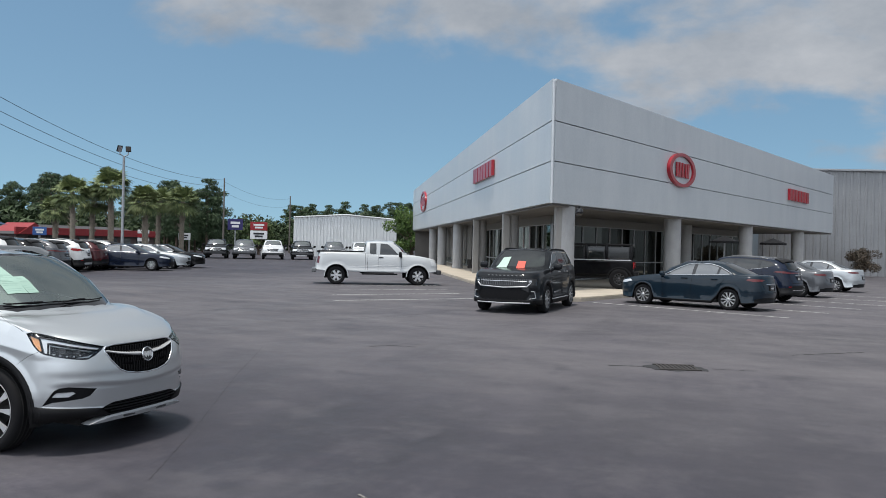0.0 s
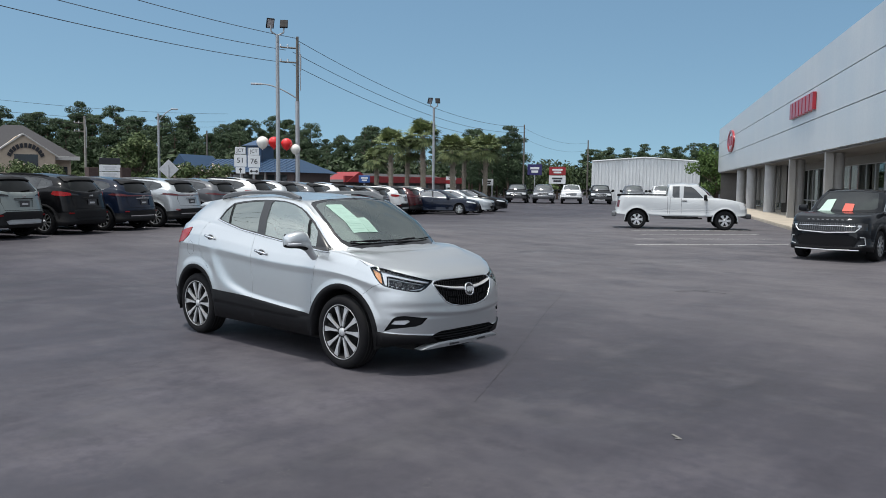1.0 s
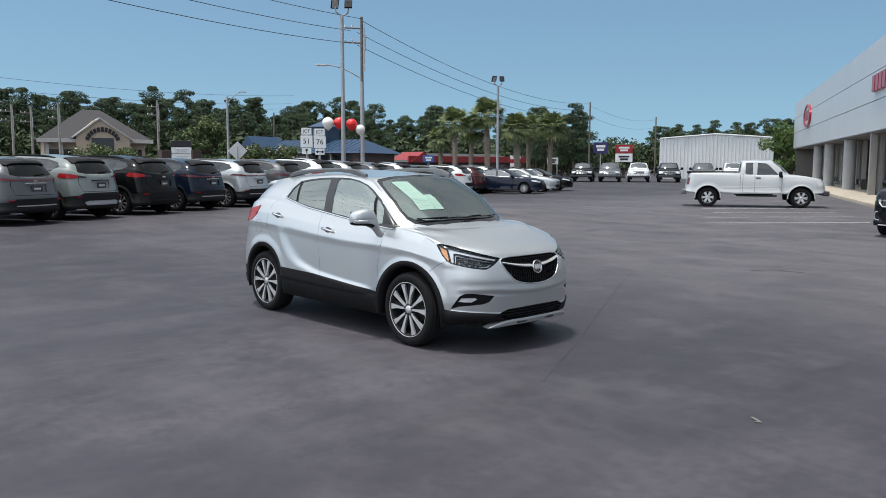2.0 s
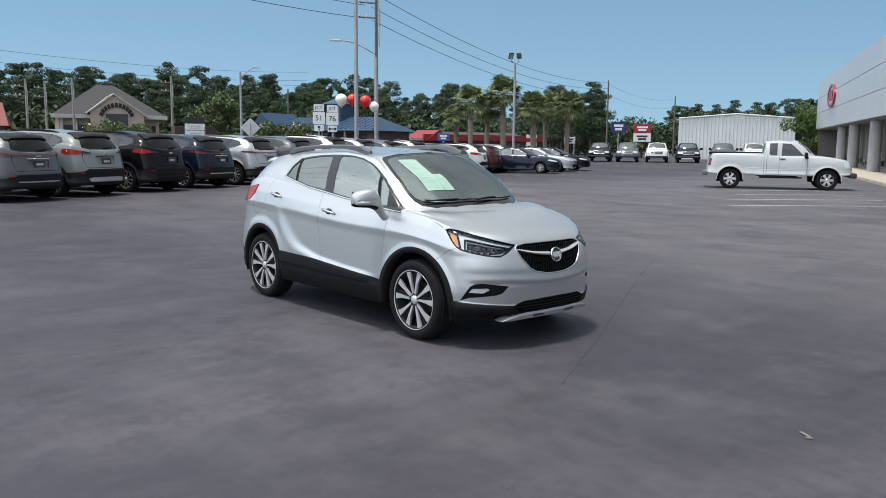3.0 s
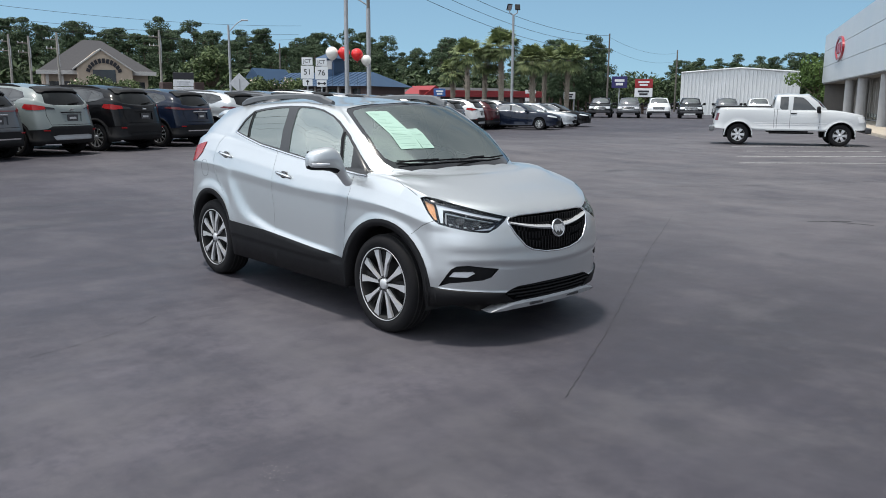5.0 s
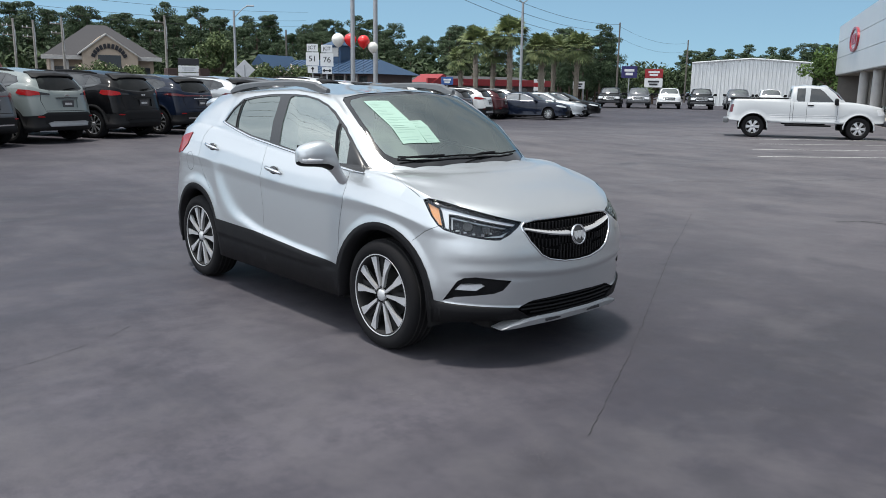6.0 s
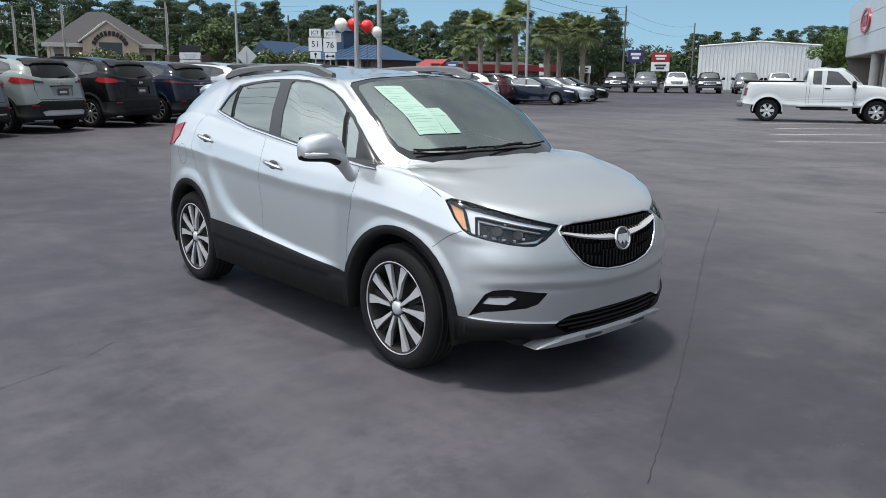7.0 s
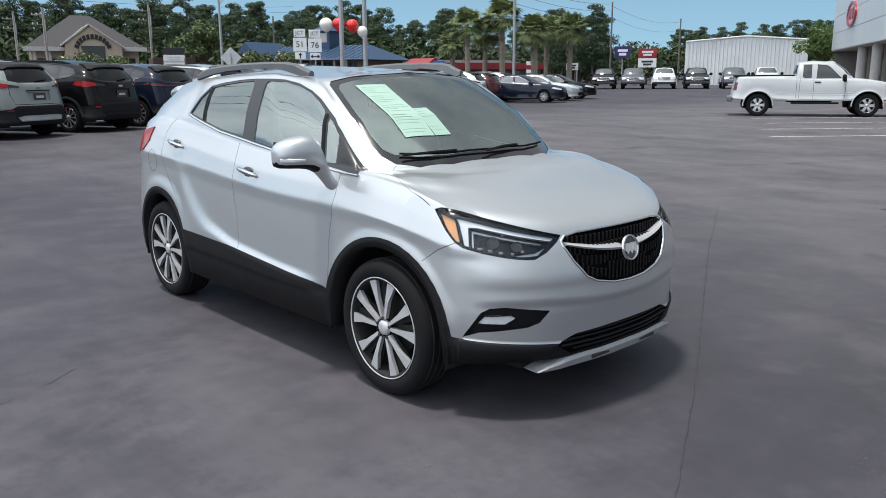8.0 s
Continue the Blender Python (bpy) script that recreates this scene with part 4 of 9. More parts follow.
def tapered_mirror(parent, s, paint):
    """A door mirror lofted from its blunt outer end over a high shoulder down into its stalk, with a black under-shell."""
    # distance out, middle in x, middle height, half depth, half height
    stations = ((1.118, 0.745, 1.178, 0.022, 0.030), (1.112, 0.747, 1.180, 0.048, 0.052), (1.090, 0.752, 1.186, 0.066, 0.066), (1.045, 0.760, 1.192, 0.080, 0.076), (0.990, 0.768, 1.197, 0.088, 0.084),
                (0.945, 0.775, 1.194, 0.088, 0.088), (0.910, 0.784, 1.176, 0.080, 0.086), (0.888, 0.795, 1.142, 0.066, 0.072), (0.874, 0.812, 1.098, 0.054, 0.055), (0.858, 0.835, 1.050, 0.048, 0.044), (0.835, 0.850, 1.018, 0.045, 0.036))
    ring = 20
    shell, base = bmesh.new(), bmesh.new()

    def point(st, k, grow=0.0):
        y, x, z, hx, hz = st
        a = 2 * math.pi * k / ring
        c, d = math.cos(a), math.sin(a)
        e = lambda v: math.copysign(abs(v) ** 0.72, v)
        fwd = 1.0 if c > 0 else 0.72
        return Vector((x + (hx + grow) * fwd * e(c), y * s, z + (hz + grow) * e(d)))

    low = range(13, 18)
    for k in range(ring):
        for a, b in zip(stations, stations[1:]):
            under = k in low and b[0] > 0.90
            bm = base if under else shell
            bm.faces.new([bm.verts.new(point(st, j)) for st, j in ((a, k), (b, k), (b, k + 1), (a, k + 1))])
    shell.faces.new([shell.verts.new(point(stations[0], k)) for k in range(ring)])
    for bm in (shell, base):
        bmesh.ops.remove_doubles(bm, verts=bm.verts, dist=0.0004)
        bmesh.ops.recalc_face_normals(bm, faces=bm.faces)
    housing = part("door_mirror", shell, paint, parent, "silver door mirror on a slanted stalk", smooth=True)
    part("mirror_base", base, M_BLACK, housing, "black under-shell", smooth=True)
    lamp = bmesh.new()
    rows = []
    for k in range(9):
        t = k / 8
        y = 1.112 - 0.115 * t
        x = 0.747 + 0.021 * t + 0.048 + 0.036 * min(1.0, t * 2.2) + 0.003
        h = 0.012 * (1 - 0.35 * t)
        rows.append([lamp.verts.new((x - dx, y * s, 1.163 + dz * h)) for dx, dz in ((0.006, 1), (0, 0.5), (0, -0.5), (0.006, -1))])
    for a, b in zip(rows, rows[1:]):
        for j in range(3):
            lamp.faces.new((a[j], a[j + 1], b[j + 1], b[j]))
    bmesh.ops.recalc_face_normals(lamp, faces=lamp.faces)
    part("turn_signal", lamp, M_CLEARLAMP, housing, "clear turn signal strip")
    part("mirror_glass", boxed((0.004, 0.165, 0.115), (0.700, 1.005 * s, 1.192), 0.001), M_DARKGLASS, housing)


def seam(sh, parent, line, s, way=None, width=0.005):
    return sh.strip("panel_gap", flip(line, s), way or (0, -s, 0), width, M_SEAM, parent, 0.0006)


def roof_rail(parent, pts, s, r=0.022, mat=None):
    """A roof rail on its line, closed down to the roof along its length."""
    bm = bmesh.new()
    rows = []
    for x, y, z, h in pts:
        y = y * s
        rows.append([bm.verts.new(q) for q in ((x, y + r * s, z - h), (x, y + r * s, z - 0.012), (x, y + r * 0.5 * s, z), (x, y - r * 0.5 * s, z), (x, y - r * s, z - 0.012), (x, y - r * s, z - h))])
    for a, b in zip(rows, rows[1:]):
        for j in range(5):
            bm.faces.new((a[j], a[j + 1], b[j + 1], b[j]))
    bm.faces.new(rows[0]), bm.faces.new(rows[-1])
    bmesh.ops.recalc_face_normals(bm, faces=bm.faces)
    return part("roof_rail", bm, mat or M_RAIL, parent, "grey roof rail", smooth=False)


# ---- the silver crossover ----
def build_crossover(m, paint, label):
    """The crossover: one skin cut into panels, panes, lamps and grilles, then trim, wheels and cabin."""
    root = thing("crossover_car", m, label, "car")
    sh = Shell(ENCORE, 12)
    sk = Skin(sh)
    front, down = (-1, 0, 0), (0, 0, -1)
    both = lambda line: line + [(x, -y, z) for x, y, z in line[::-1]]
    # hood, from its rear edge round to the nose
    sk.cut("hood", both([(1.232, 0.0, 1), (1.215, -0.31, 1), (1.165, -0.50, 1), (1.095, -0.612, 1), (1.13, -0.672, 1), (1.28, -0.750, 1), (1.42, -0.785, 1), (1.607, -0.780, 1), (1.79, -0.672, 1), (1.92, -0.553, 1), (2.03, -0.39, 1), (2.055, -0.20, 1), (2.062, 0.0, 1)]), down)
    # windshield: a dark printed edge, the clear pane in it, the cowl at its foot
    pane = both([(0.470, 0.0, 1), (0.468, -0.28, 1), (0.452, -0.44, 1), (0.440, -0.545, 1), (0.464, -0.572, 1), (0.594, -0.600, 1), (0.759, -0.637, 1), (0.905, -0.650, 1), (1.014, -0.640, 1), (1.088, -0.604, 1), (1.162, -0.50, 1), (1.210, -0.31, 1), (1.228, 0.0, 1)])
    sk.cut("frit", pane, down)
    sk.cut("windshield", both([(0.520, 0.0, 1), (0.515, -0.28, 1), (0.498, -0.44, 1), (0.490, -0.520, 1), (0.520, -0.548, 1), (0.620, -0.573, 1), (0.770, -0.608, 1), (0.905, -0.622, 1), (0.995, -0.612, 1), (1.050, -0.575, 1), (1.118, -0.47, 1), (1.158, -0.30, 1), (1.172, 0.0, 1)]), down)
    for s, side in ((-1, "near"), (1, "far")):
        # outlines are written for the side y < 0
        f = lambda line: flip(line, s)
        flat = lambda line: [(x, 0.9 * s, z) for x, z in line]
        way, slant = (0, -s, 0), (-0.72, -0.69 * s, 0)
        sk.cut("fender" + side, flat([(0.892, 1.088), (0.894, 0.99), (0.882, 0.903), (0.860, 0.81), (0.842, 0.70), (0.842, 0.40), (1.60, 0.40), (1.56, 0.735), (1.65, 0.80), (1.735, 0.84), (1.69, 0.89), (1.61, 0.985), (1.42, 1.043), (1.28, 1.092), (1.13, 1.110), (1.0, 1.095)]), way, ("body",))
        sk.cut("front_door" + side, flat([(0.892, 1.088), (0.894, 0.99), (0.882, 0.903), (0.860, 0.81), (0.842, 0.70), (0.842, 0.40), (-0.10, 0.40), (-0.123, 0.536), (-0.143, 0.743), (-0.180, 0.88), (-0.181, 1.018), (-0.203, 1.21), (0.0, 1.185), (0.45, 1.135)]), way, ("body",))
        sk.cut("rear_door" + side, flat([(-0.203, 1.21), (-0.181, 1.018), (-0.180, 0.88), (-0.143, 0.743), (-0.123, 0.536), (-0.10, 0.40), (-0.85, 0.40), (-0.88, 0.62), (-1.00, 0.78), (-1.14, 0.90), (-1.22, 1.05), (-1.20, 1.20), (-1.10, 1.31), (-0.94, 1.33), (-0.73, 1.286), (-0.47, 1.240)]), way, ("body",))
        sk.cut("bumper", f([(1.56, -0.86, 0.735), (1.65, -0.86, 0.80), (1.735, -0.80, 0.84), (1.85, -0.72, 0.81), (2.0, -0.55, 0.775), (2.03, -0.39, 0.86), (2.12, 0.0, 0.86), (2.12, 0.03, 0.20), (1.66, -0.84, 0.20), (1.66, -0.84, 0.45), (1.60, -0.86, 0.60)]), slant, ("body",))
        # gaps between panels
        for line in ([(0.89, 1.085), (0.894, 0.99), (0.882, 0.903), (0.860, 0.81), (0.842, 0.70), (0.842, 0.46)], [(-0.20, 1.20), (-0.181, 1.018), (-0.180, 0.88), (-0.143, 0.743), (-0.123, 0.536), (-0.105, 0.36)],
                     [(-1.12, 1.295), (-1.20, 1.20), (-1.22, 1.05), (-1.14, 0.90), (-1.00, 0.78)], [(1.56, 0.735), (1.65, 0.80), (1.73, 0.838)], [(0.842, 0.46), (0.846, 0.30)]):
            sk.groove(flat(line), way, 0.0030)
        sk.groove(f([(1.092, -0.606, 1), (1.10, -0.650, 1), (1.17, -0.700, 1), (1.28, -0.750, 1), (1.42, -0.785, 1), (1.56, -0.785, 1)]), down, 0.0016)
        # side glass in its black surround
        sk.cut("surround" + side, flat([(-0.952, 1.332), (-0.895, 1.438), (-0.79, 1.514), (-0.61, 1.538), (-0.404, 1.555), (-0.22, 1.562), (-0.03, 1.562), (0.114, 1.557), (0.272, 1.535), (0.41, 1.497), (0.515, 1.452), (0.61, 1.398), (0.692, 1.352), (0.78, 1.284), (0.842, 1.230),
                                       (0.912, 1.174), (1.005, 1.104), (1.030, 1.090), (1.02, 1.085), (0.905, 1.095), (0.72, 1.111), (0.45, 1.135), (0.20, 1.162), (-0.026, 1.188), (-0.21, 1.210), (-0.47, 1.240), (-0.72, 1.287), (-0.86, 1.315)]), way)
        sk.cut("front_pane" + side, flat([(-0.042, 1.200), (-0.080, 1.50), (-0.078, 1.535), (-0.05, 1.550), (0.12, 1.546), (0.27, 1.523), (0.41, 1.484), (0.505, 1.440), (0.585, 1.394), (0.597, 1.380), (0.660, 1.124), (0.45, 1.145), (0.20, 1.172)]), way)
        sk.cut("vent_pane" + side, flat([(0.640, 1.362), (0.69, 1.335), (0.766, 1.270), (0.783, 1.23), (0.800, 1.126), (0.700, 1.122)]), way)
        sk.cut("rear_pane" + side, flat([(-0.750, 1.505), (-0.61, 1.524), (-0.404, 1.542), (-0.235, 1.548), (-0.215, 1.53), (-0.178, 1.219), (-0.47, 1.250), (-0.702, 1.293)]), way)
        sk.cut("quarter_pane" + side, flat([(-0.928, 1.336), (-0.880, 1.428), (-0.785, 1.501), (-0.732, 1.298), (-0.86, 1.324)]), way)
        # black sill and arches
        sk.cut("cladding", flat([(-0.90, 0.18), (-0.90, 0.56), (-0.80, 0.556), (-0.25, 0.545), (0.10, 0.520), (0.42, 0.498), (0.70, 0.482), (0.90, 0.462), (0.90, 0.18)]), way, None, 0.02)
        for xw in (1.2775, -1.2775):
            ring = [(xw + 0.462 * math.cos(a), 0.350 + 0.458 * math.sin(a)) for a in [math.pi * (k / 26 * 1.24 - 0.12) for k in range(27)]]
            sk.cut("cladding", flat(ring), way, None, 0.02)
        sk.cut("cladding", flat([(1.60, 0.15), (1.60, 0.44), (1.692, 0.414), (1.79, 0.395), (1.93, 0.379), (2.05, 0.363), (2.2, 0.350), (2.2, 0.15)]), way, None, 0.02)
        sk.cut("cladding", flat([(-1.60, 0.15), (-1.60, 0.47), (-1.75, 0.50), (-2.2, 0.52), (-2.2, 0.15)]), way, None, 0.02)
        # lamps
        lamp = [(1.600, -0.795, 0.977), (1.640, -0.780, 0.989), (1.70, -0.735, 0.975), (1.789, -0.678, 0.950), (1.915, -0.565, 0.908), (2.028, -0.405, 0.862), (2.036, -0.44, 0.835), (2.026, -0.50, 0.795), (2.010, -0.560, 0.768), (1.985, -0.590, 0.768), (1.943, -0.652, 0.776),
                (1.852, -0.738, 0.798), (1.774, -0.783, 0.818), (1.734, -0.797, 0.842), (1.686, -0.805, 0.888)]
        sk.cut("lamp" + side, f(lamp), slant)
        sk.cut("amber" + side, f([(1.640, -0.795, 0.962), (1.708, -0.768, 0.935), (1.758, -0.785, 0.843), (1.742, -0.793, 0.848), (1.690, -0.80, 0.898)]), slant)
        sk.cut("bar" + side, f([(1.718, -0.768, 0.944), (1.80, -0.70, 0.922), (1.915, -0.58, 0.886), (2.016, -0.44, 0.852), (2.012, -0.462, 0.840), (1.915, -0.595, 0.870), (1.80, -0.714, 0.904), (1.770, -0.744, 0.905), (1.803, -0.772, 0.826), (1.784, -0.780, 0.830), (1.742, -0.772, 0.920)]), slant)
        sk.cut("bar" + side, f([(1.790, -0.742, 0.892), (1.915, -0.614, 0.858), (1.995, -0.497, 0.832), (1.99, -0.505, 0.827), (1.915, -0.620, 0.850), (1.800, -0.742, 0.882), (1.828, -0.765, 0.822), (1.818, -0.766, 0.824)]), slant)
        sk.cut("bar" + side, f([(2.020, -0.505, 0.815), (2.012, -0.545, 0.785), (1.985, -0.600, 0.782), (1.955, -0.64, 0.785), (1.985, -0.607, 0.791), (2.005, -0.555, 0.795)]), slant)
        sk.cut("niche" + side, f([(1.800, -0.81, 0.408), (1.85, -0.782, 0.489), (1.874, -0.765, 0.530), (1.900, -0.735, 0.550), (1.94, -0.68, 0.556), (2.052, -0.498, 0.530), (2.030, -0.545, 0.475), (2.000, -0.592, 0.456), (1.866, -0.768, 0.436)]), slant)
        sk.cut("fog" + side, f([(1.862, -0.775, 0.478), (1.885, -0.752, 0.512), (1.96, -0.655, 0.516), (1.975, -0.64, 0.502), (1.945, -0.68, 0.474)]), slant)
        sk.cut("tail_lamp" + side, f([(-1.440, -0.83, 1.222), (-1.480, -0.85, 1.125), (-1.59, -0.85, 1.050), (-1.90, -0.80, 1.005), (-1.90, -0.76, 1.150), (-1.70, -0.82, 1.172), (-1.57, -0.84, 1.200)]), (0.35, -s, 0))
    # grille and lower intake
    sk.cut("grille", [(2.1, y, z) for y, z in ((-0.378, 0.853), (-0.30, 0.864), (-0.15, 0.866), (0.0, 0.866), (0.15, 0.866), (0.30, 0.864), (0.378, 0.853), (0.400, 0.835), (0.398, 0.812), (0.365, 0.748), (0.300, 0.672), (0.24, 0.642), (0.12, 0.618), (0.0, 0.612), (-0.12, 0.618), (-0.24, 0.642), (-0.300, 0.672), (-0.365, 0.748), (-0.398, 0.812), (-0.400, 0.835))], front)
    sk.cut("cladding", [(2.1, y, z) for y, z in ((-0.80, 0.10), (-0.80, 0.396), (-0.64, 0.379), (-0.44, 0.362), (-0.36, 0.318), (0.36, 0.318), (0.44, 0.362), (0.64, 0.379), (0.80, 0.396), (0.80, 0.10))], front, None, 0.02)
    sk.cut("intake", [(2.1, y, z) for y, z in ((-0.455, 0.356), (-0.375, 0.388), (-0.34, 0.397), (-0.12, 0.404), (0.12, 0.404), (0.34, 0.397), (0.375, 0.388), (0.455, 0.356), (0.37, 0.300), (0.12, 0.312), (-0.12, 0.312), (-0.37, 0.300))], front)
    sk.bm.normal_update()

    # materials of its own
    m_clad = plain("charcoal_cladding", (0.008, 0.008, 0.009), 0.55, bump=0.2, rise=260.0, spec=0.2)
    m_paper = plain("windshield_paper", (0.33, 0.49, 0.41), 0.6, vary=0.05)
    m_ink = plain("paper_print", (0.25, 0.38, 0.32), 0.8)
    m_seat = plain("grey_seat_leather", (0.16, 0.15, 0.145), 0.6, bump=0.2)
    m_dash = plain("dashboard_plastic", (0.05, 0.048, 0.046), 0.6, bump=0.2)
    m_red = plain("red_folder", (0.60, 0.10, 0.06), 0.6)
    m_lens = glass("lamp_lens", (0.95, 0.97, 1.0), 0.98, 1.30, 0.0)
    m_bowl = plain("lamp_bowl", (0.018, 0.019, 0.022), 0.18, 0.4)
    m_clear = glass("car_glass", (0.80, 0.95, 0.90), 0.84, 4.2, 0.03)
    m_side = glass("side_car_glass", (0.80, 0.95, 0.90), 0.62, 3.6, 0.06)
    m_tint = glass("rear_car_glass", (0.6, 0.66, 0.62), 0.22, 2.9, 0.06)

    # panels
    sk.part("body", "body", paint, root)
    sk.part("roof", "roof", paint, root)
    sk.part("tailgate", "tailgate", paint, root)
    sk.part("hood", "hood", paint, root)
    sk.part("front_bumper", "bumper", paint, root)
    sk.part("cladding", "cladding", m_clad, root, "charcoal plastic sill and arch cladding", 0.004, 0.012)
    sk.gaps(root, -0.003)
    sk.part("windshield_edge", "frit", M_GLOSSBLACK, root, "black edge of the windshield", -0.003)
    sk.part("windshield", "windshield", m_clear, root, "", -0.002)
    for side in ("near", "far"):
        sk.part("fender", "fender" + side, paint, root)
        sk.part("front_door", "front_door" + side, paint, root)
        sk.part("rear_door", "rear_door" + side, paint, root)
        sk.part("window_surround", "surround" + side, plain("satin_black_trim", (0.030, 0.031, 0.033), 0.32, spec=0.4), root, "black window surround and pillar", -0.002)
        sk.part("front_side_window", "front_pane" + side, m_side, root, "", -0.007, -0.005)
        sk.part("vent_window", "vent_pane" + side, m_side, root, "", -0.007, -0.005)
        sk.part("rear_side_window", "rear_pane" + side, m_tint, root, "", -0.007, -0.005)
        sk.part("quarter_window", "quarter_pane" + side, m_tint, root, "", -0.007, -0.005)
        lamp = sk.part("headlamp", "lamp" + side, m_bowl, root, "dark headlamp with white light bars and amber corner", -0.018, -0.018)
        sk.part("amber_corner", "amber" + side, M_AMBER, lamp, "amber corner reflector", -0.008, 0.02)
        sk.part("light_bar", "bar" + side, M_CLEARLAMP, lamp, "white light bar", -0.008, 0.02)
        ls = -1 if side == "near" else 1
        for x, y, z, r in ((1.875, -0.690, 0.845, 0.024), (1.945, -0.610, 0.828, 0.022)):
            q, n = sh.on((x, y * -ls, z), (-0.72, -0.69 * ls, 0), -0.016)
            lens = lathe([(r * 1.25, 0.0), (r * 1.2, 0.008), (r, 0.008), (r * 0.8, 0.005), (0.0, 0.011)], 18, "Z")
            bmesh.ops.transform(lens, matrix=Matrix.Translation(q) @ n.to_track_quat("Z", "Y").to_matrix().to_4x4(), verts=lens.verts)
            part("projector", lens, M_GLOSSBLACK, lamp, smooth=True)
        for k, (x, y, z) in enumerate(((1.845, -0.745, 0.822), (1.88, -0.715, 0.812), (1.915, -0.68, 0.804), (1.95, -0.64, 0.800), (1.975, -0.60, 0.810), (1.90, -0.655, 0.872), (1.85, -0.70, 0.875))):
            q, n = sh.on((x, y * -ls, z), (-0.72, -0.69 * ls, 0), -0.014)
            part("reflector", boxed((0.006, 0.022 - 0.002 * k, 0.010 + 0.004 * (k % 2)), q, 0.002, Matrix.Rotation(ls * radians(44), 3, "Z")), M_CHROME if k % 2 else M_GREYALLOY, lamp)
        num = {sk.marks[k + side] for k in ("lamp", "amber", "bar")}
        for face in sk.bm.faces:
            if face[sk.tag] in num:
                face[sk.tag] = sk.mark("cover" + side)
        cover = sk.part("lamp_cover", "cover" + side, m_lens, lamp, "clear lamp cover", 0.0)
        cover.visible_shadow = False
        niche = sk.part("fog_lamp", "niche" + side, M_BLACK, root, "fog lamp in a black niche", -0.022, -0.022)
        sk.part("fog_lens", "fog" + side, M_CLEARLAMP, niche, "clear fog lamp lens", -0.008, 0.014)
        sk.part("tail_lamp", "tail_lamp" + side, M_REDLAMP, root, "red wrap-round tail lamp", 0.006, 0.010)
    grille = sk.part("grille", "grille", M_SEAM, root, "black grille of upright bars", -0.045, -0.045)
    intake = sk.part("lower_intake", "intake", M_SEAM, root, "black lower air intake", -0.035, -0.035)
    sk.bm.free()

    # grille: chrome frame, upright bars, silver wings, badge
    rim = [(2.1, y, z) for y, z in ((-0.378, 0.856), (-0.30, 0.867), (-0.15, 0.869), (0.0, 0.869), (0.15, 0.869), (0.30, 0.867), (0.378, 0.856), (0.404, 0.836), (0.402, 0.812), (0.369, 0.746), (0.303, 0.669), (0.24, 0.638), (0.12, 0.614), (0.0, 0.608), (-0.12, 0.614), (-0.24, 0.638), (-0.303, 0.669), (-0.369, 0.746), (-0.402, 0.812), (-0.404, 0.836), (-0.378, 0.856))]
    sh.strip("grille_frame", rim, front, 0.012, M_CHROME, grille, 0.004, 6, "chrome grille frame")
    m_bar = plain("gloss_grille_bar", (0.006, 0.006, 0.007), 0.40, spec=0.25)
    for k in range(27):
        y = -0.366 + 0.732 * k / 26
        z0 = level(abs(y), ((0, 0.616), (0.12, 0.622), (0.24, 0.646), (0.30, 0.676), (0.365, 0.752), (0.40, 0.84)))
        for za, zb in ((z0, 0.765), (0.765, 0.858)):
            steps = max(2, int((zb - za) / 0.046))
            bar = bmesh.new()
            for j in range(steps):
                z = za + (zb - za) * (j + 0.5) / steps
                q, n = sh.on((2.1, y, z), front, -0.020 + 0.004 * (j % 2))
                box(bar, (0.018, 0.011, 0.045), q, 0.003, None, 1)
            part("grille_bar", bar, m_bar, grille)
    for s in (1, -1):
        bm = bmesh.new()
        rows = []
        for k in range(13):
            t = k / 12
            y = (0.052 + 0.336 * t) * s
            z = 0.770 + 0.020 * t + 0.030 * t * t
            h = 0.017 - 0.009 * t
            q, n = sh.on((2.1, y, z), front, 0.004)
            rows.append([bm.verts.new(q + Vector((dx, 0, dz))) for dx, dz in ((-0.03, h), (0.0, h * 0.75), (0.009, 0.0), (0.0, -h * 0.75), (-0.03, -h))])
        for a, b in zip(rows, rows[1:]):
            for j in range(4):
                bm.faces.new((a[j], a[j + 1], b[j + 1], b[j]))
        bm.faces.new(rows[0]), bm.faces.new(rows[-1][::-1])
        bmesh.ops.recalc_face_normals(bm, faces=bm.faces)
        part("grille_wing", bm, M_ALLOY, grille, "satin silver bar")
    p, n = sh.on((2.1, 0, 0.757), front, 0.012)
    emblem_ring("nose_badge", p, 0.063, root, M_CHROME, M_ALLOY, -12)
    for z in (0.322, 0.345, 0.368, 0.390):
        w = 0.36 if z < 0.33 else 0.43 if z < 0.37 else 0.37
        slat = bmesh.new()
        rows = []
        for k in range(17):
            y = -w + 2 * w * k / 16
            q, n = sh.on((2.1, y, z), front, -0.006)
            rows.append([slat.verts.new(q + Vector((dx, 0, dz))) for dx, dz in ((0, 0.006), (0.004, 0), (0, -0.005), (-0.03, -0.004), (-0.03, 0.004))])
        for a, b in zip(rows, rows[1:]):
            for j in range(5):
                slat.faces.new((a[j], a[(j + 1) % 5], b[(j + 1) % 5], b[j]))
        bmesh.ops.recalc_face_normals(slat, faces=slat.faces)
        part("intake_slat", slat, M_BLACK, intake)
    # the skid strip runs along the lower edge and tapers out at its ends
    blade = bmesh.new()
    rows = []
